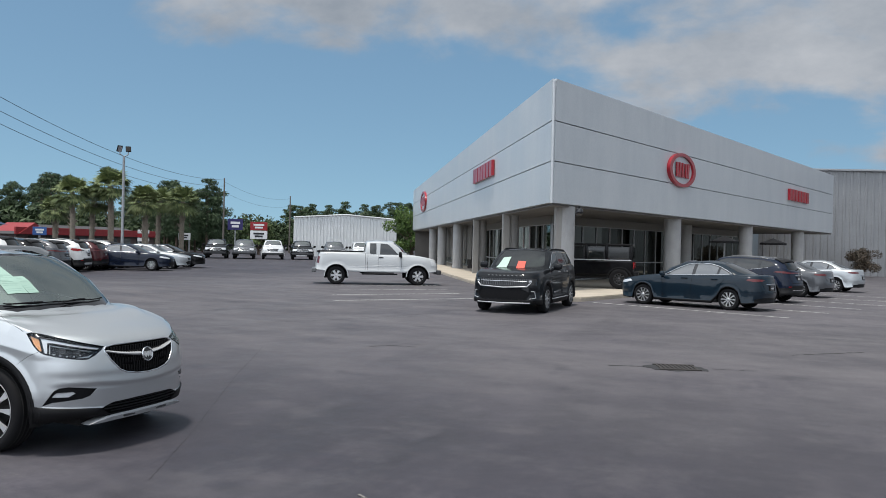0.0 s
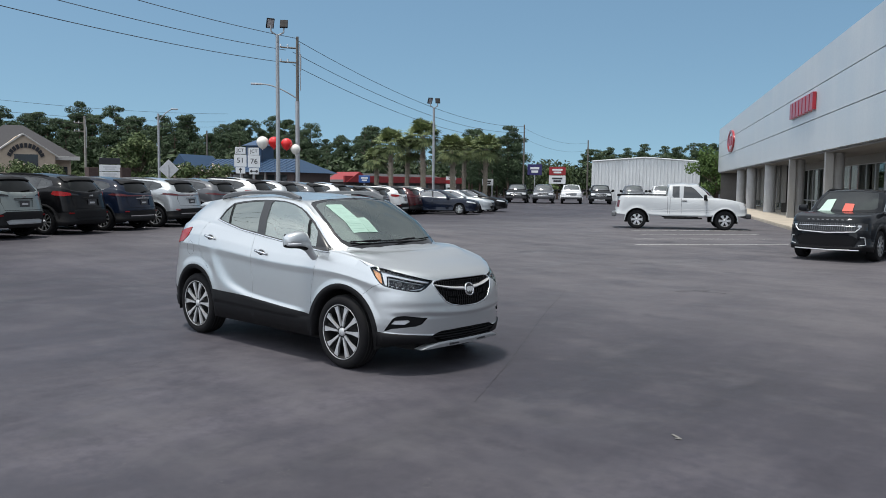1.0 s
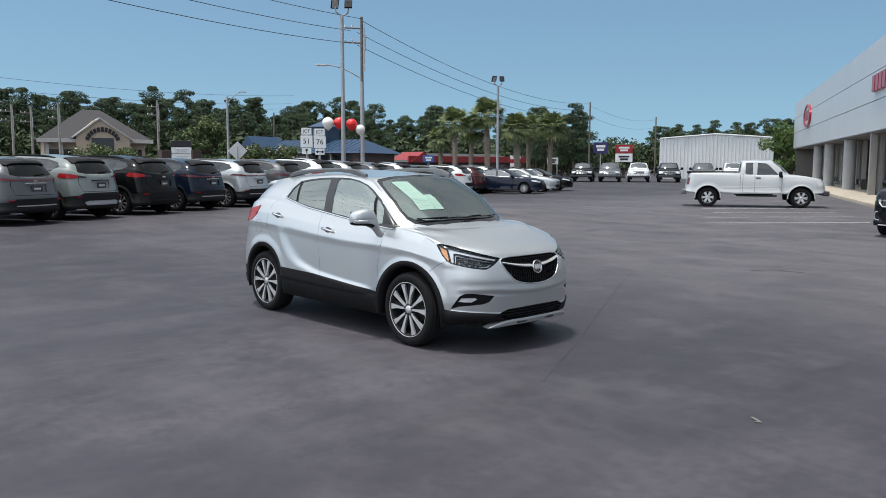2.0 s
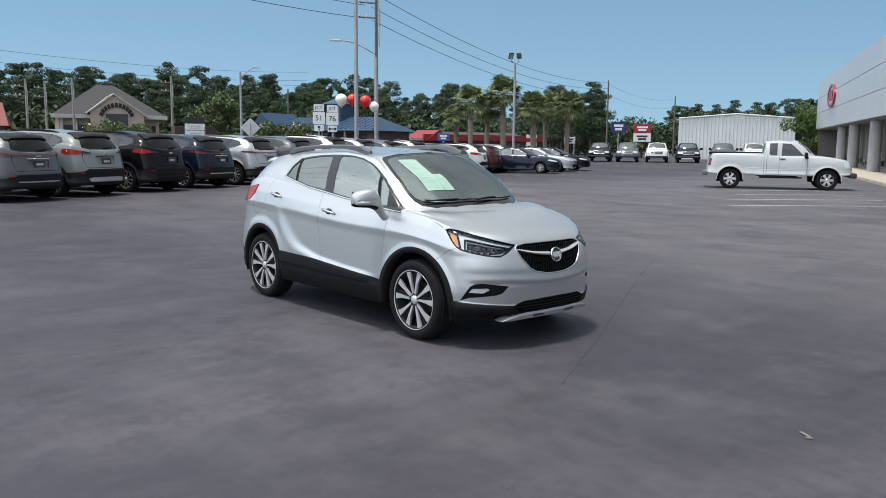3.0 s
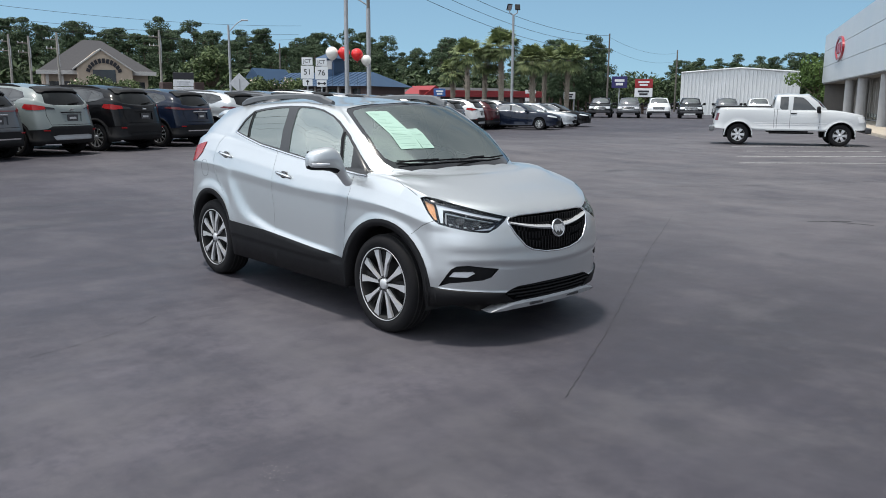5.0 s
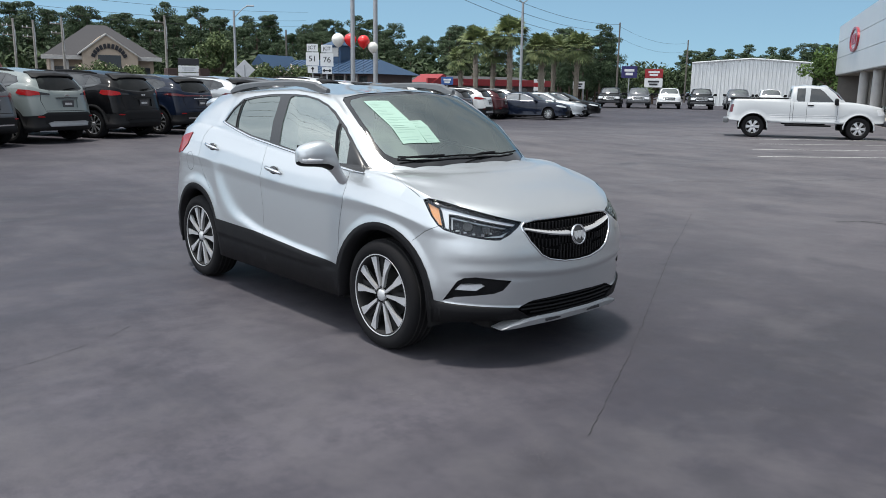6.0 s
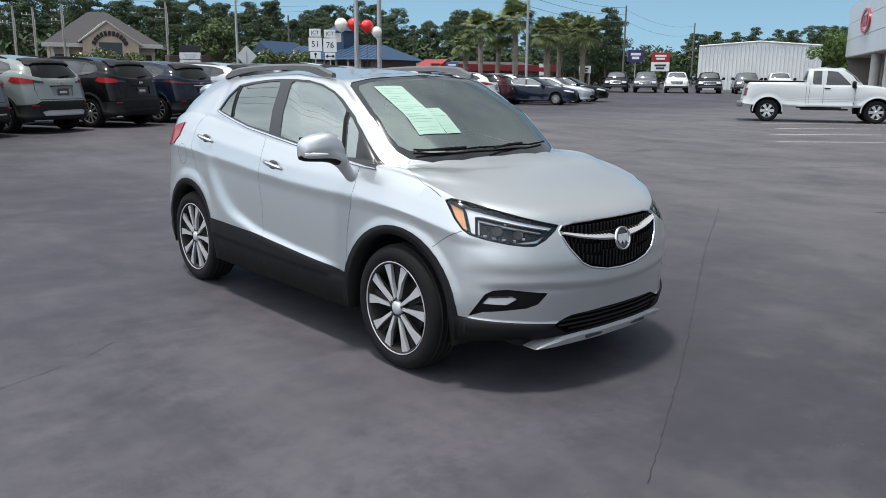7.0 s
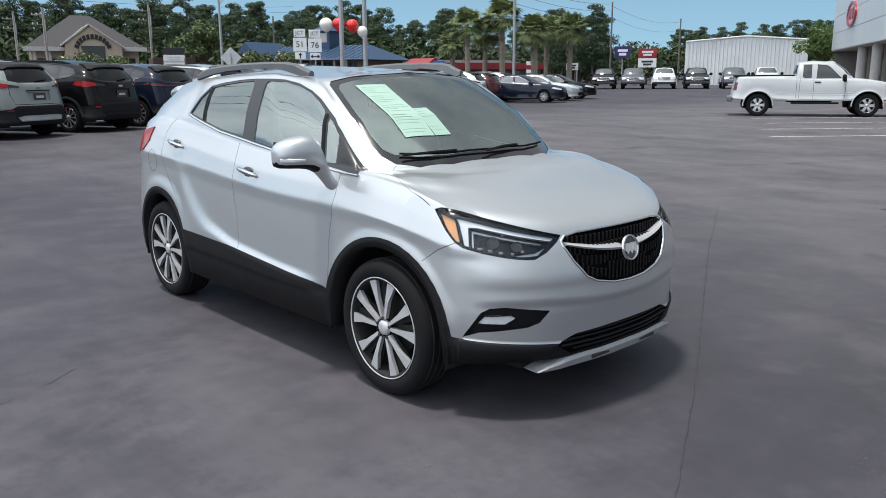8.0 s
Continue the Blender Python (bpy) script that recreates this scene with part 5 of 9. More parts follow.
    for k in range(49):
        y = -0.545 + 1.09 * k / 48
        t = abs(y) / 0.545
        face, _ = sh.on((2.1, y * 0.94, 0.31), front)
        top = level(t, ((0, 0.300), (0.55, 0.297), (0.72, 0.290), (0.90, 0.266), (1.0, 0.240)))
        foot = level(t, ((0, 0.248), (0.55, 0.246), (0.72, 0.243), (0.90, 0.236), (1.0, 0.234)))
        x = face.x + 0.008 - 0.05 * max(0.0, t - 0.8)
        rows.append([blade.verts.new(q) for q in ((x - 0.004, y, top), (x + 0.004, y, (top * 2 + foot) / 3), (x - 0.006, y, foot), (x - 0.09, y, foot + 0.004), (x - 0.09, y, top))])
    for a, b in zip(rows, rows[1:]):
        for j in range(5):
            blade.faces.new((a[j], a[(j + 1) % 5], b[(j + 1) % 5], b[j]))
    blade.faces.new(rows[0][::-1]), blade.faces.new(rows[-1])
    bmesh.ops.recalc_face_normals(blade, faces=blade.faces)
    skid = part("skid_strip", blade, M_BLADE, root, "satin silver skid strip")
    for y in (-0.19, 0.19):
        face, _ = sh.on((2.1, y, 0.31), front)
        part("skid_slot", boxed((0.014, 0.13, 0.018), (face.x + 0.007, y, 0.268), 0.005), M_DARKALLOY, skid)
    for s in (1, -1):
        f = lambda line: flip(line, s)
        if s < 0:
            ring = [(-1.40 + 0.078 * math.cos(a), -0.9, 0.985 + 0.078 * math.sin(a)) for a in [2 * math.pi * k / 20 for k in range(21)]]
            seam(sh, root, ring, s, None, 0.0028)
        # bright strip at the windows' foot
        sh.strip("window_chrome", f([(1.035, -0.80, 1.082), (0.905, -0.80, 1.087), (0.72, -0.80, 1.103), (0.45, -0.80, 1.127), (0.20, -0.80, 1.154), (-0.026, -0.80, 1.180), (-0.21, -0.80, 1.202), (-0.47, -0.80, 1.232), (-0.72, -0.80, 1.279), (-0.87, -0.79, 1.310), (-0.955, -0.78, 1.330)]), (0, -s, 0), 0.016, M_CHROME, root, 0.006, 6, "chrome window strip")
        sh.strip("window_divider", f([(0.685, -0.78, 1.118), (0.648, -0.73, 1.26), (0.618, -0.70, 1.374)]), (0, -s, 0), 0.026, M_BLACK, root, 0.004, 6, "black window divider")
        sh.strip("window_divider", f([(-0.716, -0.78, 1.294), (-0.768, -0.67, 1.506)]), (0, -s, 0), 0.018, M_BLACK, root, 0.004, 6)
        door_handle(sh, root, -0.128, 1.030, 0.106, 1.002, s, M_CHROME)
        door_handle(sh, root, -1.115, 1.138, -0.890, 1.110, s, M_CHROME)
        if s < 0:
            tapered_mirror(root, s, paint)
        roof_rail(root, ((-1.11, 0.600, 1.583, 0.03), (-1.02, 0.604, 1.616, 0.05), (-0.88, 0.608, 1.636, 0.05), (-0.65, 0.610, 1.650, 0.04), (-0.40, 0.612, 1.659, 0.04), (-0.10, 0.612, 1.662, 0.04), (0.08, 0.610, 1.658, 0.05), (0.18, 0.606, 1.648, 0.06), (0.24, 0.600, 1.626, 0.05), (0.32, 0.594, 1.604, 0.03)), s, 0.017)
    # roof spoiler over the tailgate
    sp = bmesh.new()
    rows = []
    for y in (-0.60, -0.55, -0.45, -0.30, 0.0, 0.30, 0.45, 0.55, 0.60):
        edge = 0.07 * (abs(y) / 0.60) ** 2
        rows.append([sp.verts.new(q) for q in ((-1.36, y * 0.92, 1.550 - edge * 0.4), (-1.60, y * 0.93, 1.545 - edge * 0.6), (-1.76 + edge, y * 0.94, 1.525 - edge * 0.8), (-1.775 + edge, y * 0.94, 1.490 - edge * 0.8), (-1.50, y * 0.92, 1.440 - edge * 0.5))])
    for a, b in zip(rows, rows[1:]):
        for j in range(5):
            sp.faces.new((a[j], a[(j + 1) % 5], b[(j + 1) % 5], b[j]))
    sp.faces.new(rows[0][::-1]), sp.faces.new(rows[-1])
    bmesh.ops.recalc_face_normals(sp, faces=sp.faces)
    bmesh.ops.bevel(sp, geom=sp.edges[:], offset=0.008, segments=2, affect="EDGES")
    part("roof_spoiler", sp, paint, root, smooth=True)
    # wipers lie in the dark edge at the glass's foot
    for y0, y1 in ((-0.56, 0.06), (-0.06, 0.50)):
        pts = [sh.on((level(abs(y0 + (y1 - y0) * t), ((0, 1.178), (0.3, 1.160), (0.46, 1.118), (0.60, 1.04))), y0 + (y1 - y0) * t, 1.2), (0, 0, -1), 0.014)[0] for t in [k / 8 for k in range(9)]]
        wip = part("wiper", hose(pts, 0.006), M_SEAM, root, "black wiper blade")
        part("wiper_arm", hose([pts[0] + Vector((0.03, 0, -0.006)), pts[2] + Vector((0.012, 0, 0.008)), pts[4] + Vector((0, 0, 0.010))], 0.007, 6), M_BLACK, wip)
    # papers behind the windshield
    for low, high, rows, w in (([(1.004, -0.466, 1.2), (1.043, -0.293, 1.2)], [(0.549, -0.455, 1.4), (0.595, -0.277, 1.4)], 22, 1.0), ([(1.044, -0.287, 1.2), (1.056, -0.185, 1.2)], [(0.849, -0.291, 1.4), (0.857, -0.195, 1.4)], 9, 0.8)):
        sheet = sh.patch("price_sheet", low, high, (0, 0, -1), m_paper, root, 0.0025, 6, 12, 0.002, "pale green printed price sheet inside the glass")
        rnd = random.Random(rows)
        for k in range(rows):
            t = 0.06 + 0.88 * k / (rows - 1)
            a, b = Vector(high[0]).lerp(Vector(low[0]), t), Vector(high[1]).lerp(Vector(low[1]), t)
            if k % 5 == 4:
                continue
            heavy = k == rows // 2
            e, step = (0.92, 0.012) if heavy else (rnd.uniform(0.4, 0.9), 0.007)
            c, d = Vector(high[0]).lerp(Vector(low[0]), t + step), Vector(high[1]).lerp(Vector(low[1]), t + step)
            sh.patch("print_line", [c.lerp(d, 0.08), c.lerp(d, e)], [a.lerp(b, 0.08), a.lerp(b, e)], (0, 0, -1), m_ink, sheet, 0.0032, 3, 1, 0.0005)
    # wheels in dark wells, the floor of the car
    for x in (1.2775, -1.2775):
        for y in (0.865, -0.865):
            wheel(root, x, y, ENCORE, True)
            ar, s = ENCORE["arch"] + 0.03, 1 if y > 0 else -1
            bm = bmesh.new()
            rows = []
            for k in range(15):
                a = -0.25 + (math.pi + 0.5) * k / 14
                rows.append([bm.verts.new((x + ar * math.cos(a), s * q, ENCORE["tyre"] + ar * math.sin(a))) for q in (0.840, 0.445)])
            for a, b in zip(rows, rows[1:]):
                bm.faces.new((a[0], b[0], b[1], a[1]))
            bm.faces.new([r[1] for r in rows])
            part("wheel_well", bm, M_UNDER, root)
    bm = bmesh.new()
    box(bm, (1.72, 1.44, 0.16), (0, 0, 0.275), 0.03)
    for x in (1.64, -1.64):
        box(bm, (0.52, 1.05, 0.20), (x, 0, 0.305), 0.03)
    for x in (1.2775, -1.2775):
        box(bm, (0.93, 0.95, 0.18), (x, 0, 0.295), 0.03)
    part("underbody", bm, M_UNDER, root)
    # cabin: dashboard, wheel, seats
    bm = bmesh.new()
    box(bm, (0.46, 1.36, 0.24), (0.90, 0, 0.95), 0.07, Matrix.Rotation(radians(8), 3, "Y"))
    part("dashboard", bm, m_dash, root, smooth=True)
    bm = bmesh.new()
    box(bm, (0.14, 0.36, 0.02), (1.00, -0.28, 1.085), 0.006, Matrix.Rotation(radians(10), 3, "Y"))
    part("folder", bm, m_red, root, "red folder on the dashboard")
    turn = Matrix.Translation((0.50, 0.36, 1.04)) @ Matrix.Rotation(radians(-66), 4, "Y")
    ring = hose([turn @ Vector((0.185 * math.cos(2 * math.pi * k / 28), 0.185 * math.sin(2 * math.pi * k / 28), 0)) for k in range(29)], 0.016, 8)
    for a in (0.0, 2.2, -2.2):
        tube(ring, turn @ Vector((0, 0, 0)), turn @ Vector((0.18 * math.cos(a + math.pi), 0.18 * math.sin(a + math.pi), 0)), 0.02, 0.014, 6)
    part("steering_wheel", ring, M_BLACK, root, "black steering wheel", smooth=True)
    for x, ys in ((-0.05, (0.36, -0.36)), (-0.92, (0.40, -0.40))):
        for y in ys:
            seat = bmesh.new()
            box(seat, (0.50, 0.50, 0.18), (x + 0.22, y, 0.60), 0.06)
            box(seat, (0.16, 0.48, 0.62), (x - 0.08, y, 0.88), 0.06, Matrix.Rotation(radians(-14), 3, "Y"))
            st = part("seat", seat, m_seat, root, "grey leather seat", smooth=True)
            head = bmesh.new()
            box(head, (0.10, 0.26, 0.18), (x - 0.19, y, 1.27), 0.05)
            part("headrest", head, m_seat, st, smooth=True)
    bm = bmesh.new()
    box(bm, (2.6, 1.5, 0.06), (-0.35, 0, 0.42), 0.01)
    part("cabin_floor", bm, m_dash, root)
    bm = bmesh.new()
    box(bm, (0.03, 0.20, 0.065), (0.55, 0, 1.47), 0.012)
    part("inner_mirror", bm, M_BLACK, root)
    return root


# ---- trim of the other cars ----
def recolour(root, old, fresh):
    """Gives a copied car another paint on its own panels."""
    for o in root.children_recursive:
        for slot in o.material_slots:
            if slot.material == old:
                slot.link = "OBJECT"
                slot.material = fresh
    return root


M_PLATE = plain("dealer_plate", (0.05, 0.05, 0.055), 0.4)
M_PLATEBAR = plain("plate_bars", (0.55, 0.55, 0.55), 0.5)


def cut_sides(sk, s, side, g, panes, gaps, surround=None):
    """Cuts the side panes, their surround and the door gaps of one side."""
    flat = lambda line: g(*[(x, 0.9 * s, z) for x, z in line])
    way = (0, -s, 0)
    if surround:
        sk.cut("surround" + side, flat(surround), way)
    for name, line in panes.items():
        sk.cut(name + side, flat(line), way)
    for line in gaps:
        sk.groove(flat(line), way, 0.011, ("body",))


def build_large_suv(spec, paint, m, label):
    """A large square SUV: upright nose with a wide barred grille, three rows of side panes."""
    root = thing("large_suv", m, label, "car")
    sx, sy, sz = spec["scale"]
    sh = Shell(spec, 5)
    sk = Skin(sh)
    g = lambda *pts: [(x * sx, y * sy, z * sz) for x, y, z in pts]
    back, front, down = (1, 0, 0), (-1, 0, 0), (0, 0, -1)
    mirrored = lambda half: half + [(-y, z) for y, z in half[::-1]]
    nose = lambda half: g(*[(2.1, y, z) for y, z in mirrored(half)])
    rear = lambda half: g(*[(-2.1, y, z) for y, z in mirrored(half)])
    glass_line = [(0.38, 0.0, 1), (0.36, -0.42, 1), (0.33, -0.54, 1), (0.55, -0.60, 1), (0.80, -0.655, 1), (0.87, -0.62, 1), (0.93, -0.50, 1), (0.985, -0.25, 1), (1.0, 0.0, 1)]
    sk.cut("windshield", g(*(glass_line + [(x, -y, z) for x, y, z in glass_line[::-1]])), down)
    outline = [(0.80, 1.10), (0.55, 1.28), (0.28, 1.46), (0.12, 1.52), (-0.20, 1.53), (-0.80, 1.525), (-1.20, 1.51), (-1.52, 1.46), (-1.62, 1.20), (-1.20, 1.175), (-0.74, 1.16), (0.0, 1.135), (0.42, 1.12)]
    panes = {"front_pane": [(0.68, 1.135), (0.52, 1.265), (0.28, 1.43), (0.12, 1.495), (-0.06, 1.505), (-0.04, 1.15), (0.42, 1.135)], "rear_pane": [(-0.14, 1.155), (-0.16, 1.507), (-0.78, 1.50), (-0.80, 1.18)],
             "quarter_pane": [(-0.88, 1.185), (-0.88, 1.497), (-1.20, 1.485), (-1.47, 1.44), (-1.55, 1.215), (-1.20, 1.195)]}
    gaps = ([(0.82, 1.08), (0.80, 0.80), (0.78, 0.46)], [(-0.10, 1.13), (-0.10, 0.80), (-0.08, 0.46)], [(-0.86, 1.15), (-0.92, 1.00), (-0.86, 0.80)])
    for s, side in ((-1, "a"), (1, "b")):
        cut_sides(sk, s, side, g, panes, gaps, outline)
        f = lambda *pts: g(*[(x, y * s, z) for x, y, z in pts])
        sk.cut("headlamp" + side, f((1.93, 0.80, 0.70), (1.90, 0.80, 0.86), (2.02, 0.70, 0.875), (2.08, 0.61, 0.86), (2.08, 0.61, 0.72)), (-0.72, -0.69 * s, 0))
        sk.cut("tail_lamp" + side, f((-1.90, 0.80, 0.82), (-1.88, 0.80, 1.10), (-2.02, 0.66, 1.10), (-2.02, 0.66, 0.82)), (0.8, -0.6 * s, 0))
        sk.cut("cladding", g(*[(x, 0.9 * s, z) for x, z in ((-0.90, 0.15), (-0.90, 0.40), (0.90, 0.38), (0.90, 0.15))]), (0, -s, 0), None, 0.02)
    sk.cut("rear_window", rear([(-0.58, 1.16), (-0.60, 1.22), (-0.54, 1.46), (-0.30, 1.49)]), back)
    sk.cut("grille", nose([(-0.52, 0.655), (-0.60, 0.72), (-0.59, 0.845), (-0.30, 0.870)]), front)
    sk.cut("intake", nose([(-0.56, 0.36), (-0.66, 0.52), (-0.50, 0.60)]), front)
    sk.cut("cladding", nose([(-0.80, 0.15), (-0.80, 0.345)]), front, None, 0.02)
    sk.bm.normal_update()
    for name in ("body", "roof", "tailgate"):
        sk.part(name, name, paint, root)
    sk.part("cladding", "cladding", M_BLACK, root, "black plastic sill and arch cladding", 0.005, 0.012)
    sk.gaps(root, -0.004)
    sk.part("windshield", "windshield", M_SIDEGLASS, root, "", -0.003)
    sk.part("rear_window", "rear_window", M_DARKGLASS, root, "", -0.005)
    for s, side in ((-1, "a"), (1, "b")):
        sk.part("window_surround", "surround" + side, M_GLOSSBLACK, root, "", -0.002)
        for name in panes:
            sk.part(name.replace("pane", "window"), name + side, M_SIDEGLASS, root, "", -0.006, -0.004)
        lamp = sk.part("headlamp", "headlamp" + side, M_GLOSSBLACK, root, "dark upright headlamp", -0.004, 0.008)
        q, n = sh.on((2.05 * sx, 0.665 * sy * s, 0.80 * sz), (-0.72, -0.69 * s, 0), 0.004)
        part("lens", boxed((0.02, 0.09, 0.05), q, 0.01, Matrix.Rotation(s * radians(40), 3, "Z")), M_CLEARLAMP, lamp, "clear lens")
        sk.part("tail_lamp", "tail_lamp" + side, M_REDLAMP, root, "upright red tail lamp", 0.006, 0.012)
        sh.strip("window_chrome", g(*[(x, 0.9 * s, z) for x, z in outline + outline[:1]]), (0, -s, 0), 0.020, M_CHROME, root, 0.006, 3, "chrome line round the side windows")
        for x in (0.06, -0.72):
            q, n = sh.on((x * sx, 0.9 * sy * s, 1.0 * sz), (0, -s, 0), 0.012)
            part("door_handle", boxed((0.22, 0.03, 0.035), q, 0.01), M_CHROME, root)
        sh.strip("corner_trim", g((1.98, 0.62 * s, 0.56), (1.93, 0.70 * s, 0.555), (1.90, 0.72 * s, 0.40), (2.0, 0.60 * s, 0.375)), (-0.8, -0.6 * s, 0), 0.022, M_ALLOY, root, 0.014, 4, "bright bracket in the bumper corner")
        door_mirror(root, (0.72 * sx, 0.985 * sy * s, 1.15 * sz), s, paint, (0.17, 0.24, 0.18), (0.78 * sx, 0.84 * sy * s, 1.06 * sz))
        roof_rail(root, [(x * sx, y * sy, z * sz, h) for x, y, z, h in ((-1.45, 0.61, 1.55, 0.04), (-1.25, 0.62, 1.595, 0.06), (-0.40, 0.635, 1.615, 0.06), (0.05, 0.63, 1.605, 0.06), (0.22, 0.61, 1.56, 0.03))], s, 0.018, M_BLACK)
    gr = sk.part("grille", "grille", M_DARKALLOY, root, "wide grille of fine upright bars", -0.012, -0.012)
    sk.part("lower_intake", "intake", M_BLACK, root, "black lower air intake", -0.014, -0.014)
    sk.bm.free()
    for k in range(25):
        y = -0.56 + 1.12 * k / 24
        sh.strip("grille_bar", g((2.1, y, 0.70), (2.1, y, 0.855)), front, 0.016, M_RAIL, gr, 0.006, 3)
    sh.strip("grille_bar", g((2.1, -0.58, 0.80), (2.1, 0, 0.80), (2.1, 0.58, 0.80)), front, 0.02, M_CHROME, gr, 0.012, 6)
    sh.strip("grille_frame", g((2.0, -0.66, 0.76), (2.1, -0.58, 0.675), (2.1, 0, 0.645), (2.1, 0.58, 0.675), (2.0, 0.66, 0.76)), front, 0.030, M_ALLOY, gr, 0.016, 6, "bright lower grille edge")
    wheel_set(root, spec)
    return root, sh


def build_pickup(spec, paint, m, label, group="", sub=4):
    """An extended-cab pickup: cab and bed from one cut skin, covered bed, steel wheels, bumpers of their own."""
    root = thing("pickup_truck", m, label, "truck", group)
    sx, sy, sz = spec["scale"]
    sh = Shell(spec, sub)
    sk = Skin(sh)
    g = lambda *pts: [(x * sx, y * sy, z * sz) for x, y, z in pts]
    back, front, down = (1, 0, 0), (-1, 0, 0), (0, 0, -1)
    mirrored = lambda half: half + [(-y, z) for y, z in half[::-1]]
    glass_line = [(0.60, 0.0, 1), (0.58, -0.40, 1), (0.54, -0.50, 1), (0.70, -0.585, 1), (0.84, -0.645, 1), (0.92, -0.60, 1), (0.98, -0.44, 1), (1.02, -0.22, 1), (1.035, 0.0, 1)]
    sk.cut("windshield", g(*(glass_line + [(x, -y, z) for x, y, z in glass_line[::-1]])), down)
    panes = {"front_pane": [(0.72, 1.135), (0.60, 1.27), (0.44, 1.45), (0.34, 1.525), (0.10, 1.545), (0.08, 1.13)], "rear_pane": [(-0.04, 1.14), (-0.04, 1.545), (-0.25, 1.54), (-0.27, 1.19), (-0.22, 1.14)]}
    gaps = ([(0.82, 1.09), (0.82, 0.75), (0.80, 0.52)], [(0.02, 1.12), (0.02, 0.80), (0.02, 0.52)], [(-0.33, 1.15), (-0.34, 0.80), (-0.34, 0.52)], [(-0.415, 1.17), (-0.415, 0.80), (-0.415, 0.50)])
    for s, side in ((-1, "a"), (1, "b")):
        cut_sides(sk, s, side, g, panes, gaps)
        f = lambda *pts: g(*[(x, y * s, z) for x, y, z in pts])
        sk.cut("headlamp" + side, f((1.86, 0.80, 0.74), (1.84, 0.80, 0.92), (2.0, 0.62, 0.925), (2.05, 0.47, 0.915), (2.05, 0.47, 0.76), (1.98, 0.64, 0.74)), (-0.72, -0.69 * s, 0))
        sk.cut("tail_lamp" + side, f((-1.98, 0.78, 0.78), (-1.98, 0.78, 1.02), (-2.08, 0.64, 1.02), (-2.08, 0.64, 0.78)), (0.8, -0.6 * s, 0))
    sk.cut("rear_window", g(*[(-0.40, y, z) for y, z in mirrored([(-0.58, 1.27), (-0.52, 1.53)])]), back)
    sk.cut("grille", g(*[(2.1, y, z) for y, z in mirrored([(-0.40, 0.70), (-0.44, 0.915)])]), front)
    sk.groove(g(*[(-2.1, y, z) for y, z in ((-0.62, 1.12), (-0.63, 0.66), (0.63, 0.66), (0.62, 1.12))]), back, 0.012, ("body", "tailgate"))
    sk.bm.normal_update()
    for name in ("body", "roof", "tailgate"):
        sk.part(name, name, paint, root)
    sk.part("sill", "cladding", paint, root)
    sk.gaps(root, -0.004)
    sk.part("windshield", "windshield", M_BRIGHTGLASS, root, "", -0.003)
    sk.part("rear_window", "rear_window", M_DARKGLASS, root, "", -0.005)
    for s, side in ((-1, "a"), (1, "b")):
        for name in panes:
            sk.part(name.replace("pane", "side_window"), name + side, M_SIDEGLASS, root, "dark side window", -0.008, -0.006)
        sk.part("headlamp", "headlamp" + side, M_CLEARLAMP, root, "clear headlamp", 0.004, 0.010)
        sk.part("tail_lamp", "tail_lamp" + side, M_DIMLAMP, root, "dark red upright tail lamp", 0.006, 0.012)
    gr = sk.part("grille", "grille", M_BLACK, root, "dark grille", -0.015, -0.015)
    sk.bm.free()
    for z in (0.74, 0.81, 0.88):
        sh.strip("grille_bar", g((2.1, -0.42, z), (2.1, 0, z), (2.1, 0.42, z)), front, 0.026, M_CHROME, gr, 0.006, 4)
    frame_line = [(-0.41, 0.69), (-0.45, 0.925), (0.45, 0.925), (0.41, 0.69), (-0.41, 0.69)]
    sh.strip("grille_frame", g(*[(2.1, y, z) for y, z in frame_line]), front, 0.035, M_CHROME, gr, 0.010, 4, "chrome grille frame")
    for s in (1, -1):
        q, n = sh.on((0.10 * sx + 0.02, 0.9 * sy * s, 1.02 * sz), (0, -s, 0), 0.012)
        part("door_handle", boxed((0.20, 0.03, 0.04), q, 0.01), M_BLACK, root)
        door_mirror(root, (0.76 * sx, 1.00 * sy * s, 1.15 * sz), s, M_BLACK, (0.15, 0.26, 0.24), (0.80 * sx, 0.84 * sy * s, 1.08 * sz))
        for z in (0.66, 0.72):
            sh.strip("body_strip", flip(g((1.02, -0.92, z), (0.0, -0.92, z), (-0.95, -0.92, z)), s), (0, -s, 0), 0.014, M_GREYALLOY, root, 0.004, 4)
        for xw in (spec["wheelbase"] / 2, -spec["wheelbase"] / 2):
            ring = []
            for k in range(17):
                a = math.pi * (-0.02 + 1.04 * k / 16)
                ring.append(sh.on((xw + (spec["arch"] + 0.01) * math.cos(a), 0.9 * sy * s, spec["tyre"] + (spec["arch"] + 0.01) * math.sin(a)), (0, -s, 0), 0.003)[0])
            part("wheel_arch", hose(ring, 0.024, 6), paint, root)
        part("side_step", boxed((1.55, 0.08, 0.06), (0.1, 0.82 * sy * s, 0.47), 0.02), M_BLACK, root)
    part("bumper", boxed((0.22, 1.66 * sy, 0.20), (2.12 * sx, 0, 0.58), 0.05), M_DARKALLOY, root, "dark front bumper")
    part("bumper", boxed((0.20, 1.62 * sy, 0.18), (-2.14 * sx, 0, 0.60), 0.05), M_RAIL, root, "dull rear bumper")
    part("bed_cover", boxed((1.58 * sx, 1.34 * sy, 0.08), (-1.26 * sx, 0, 1.20 * sz + 0.01), 0.02), M_BLACK, root, "black bed cover")
    wheel_set(root, spec)
    return root


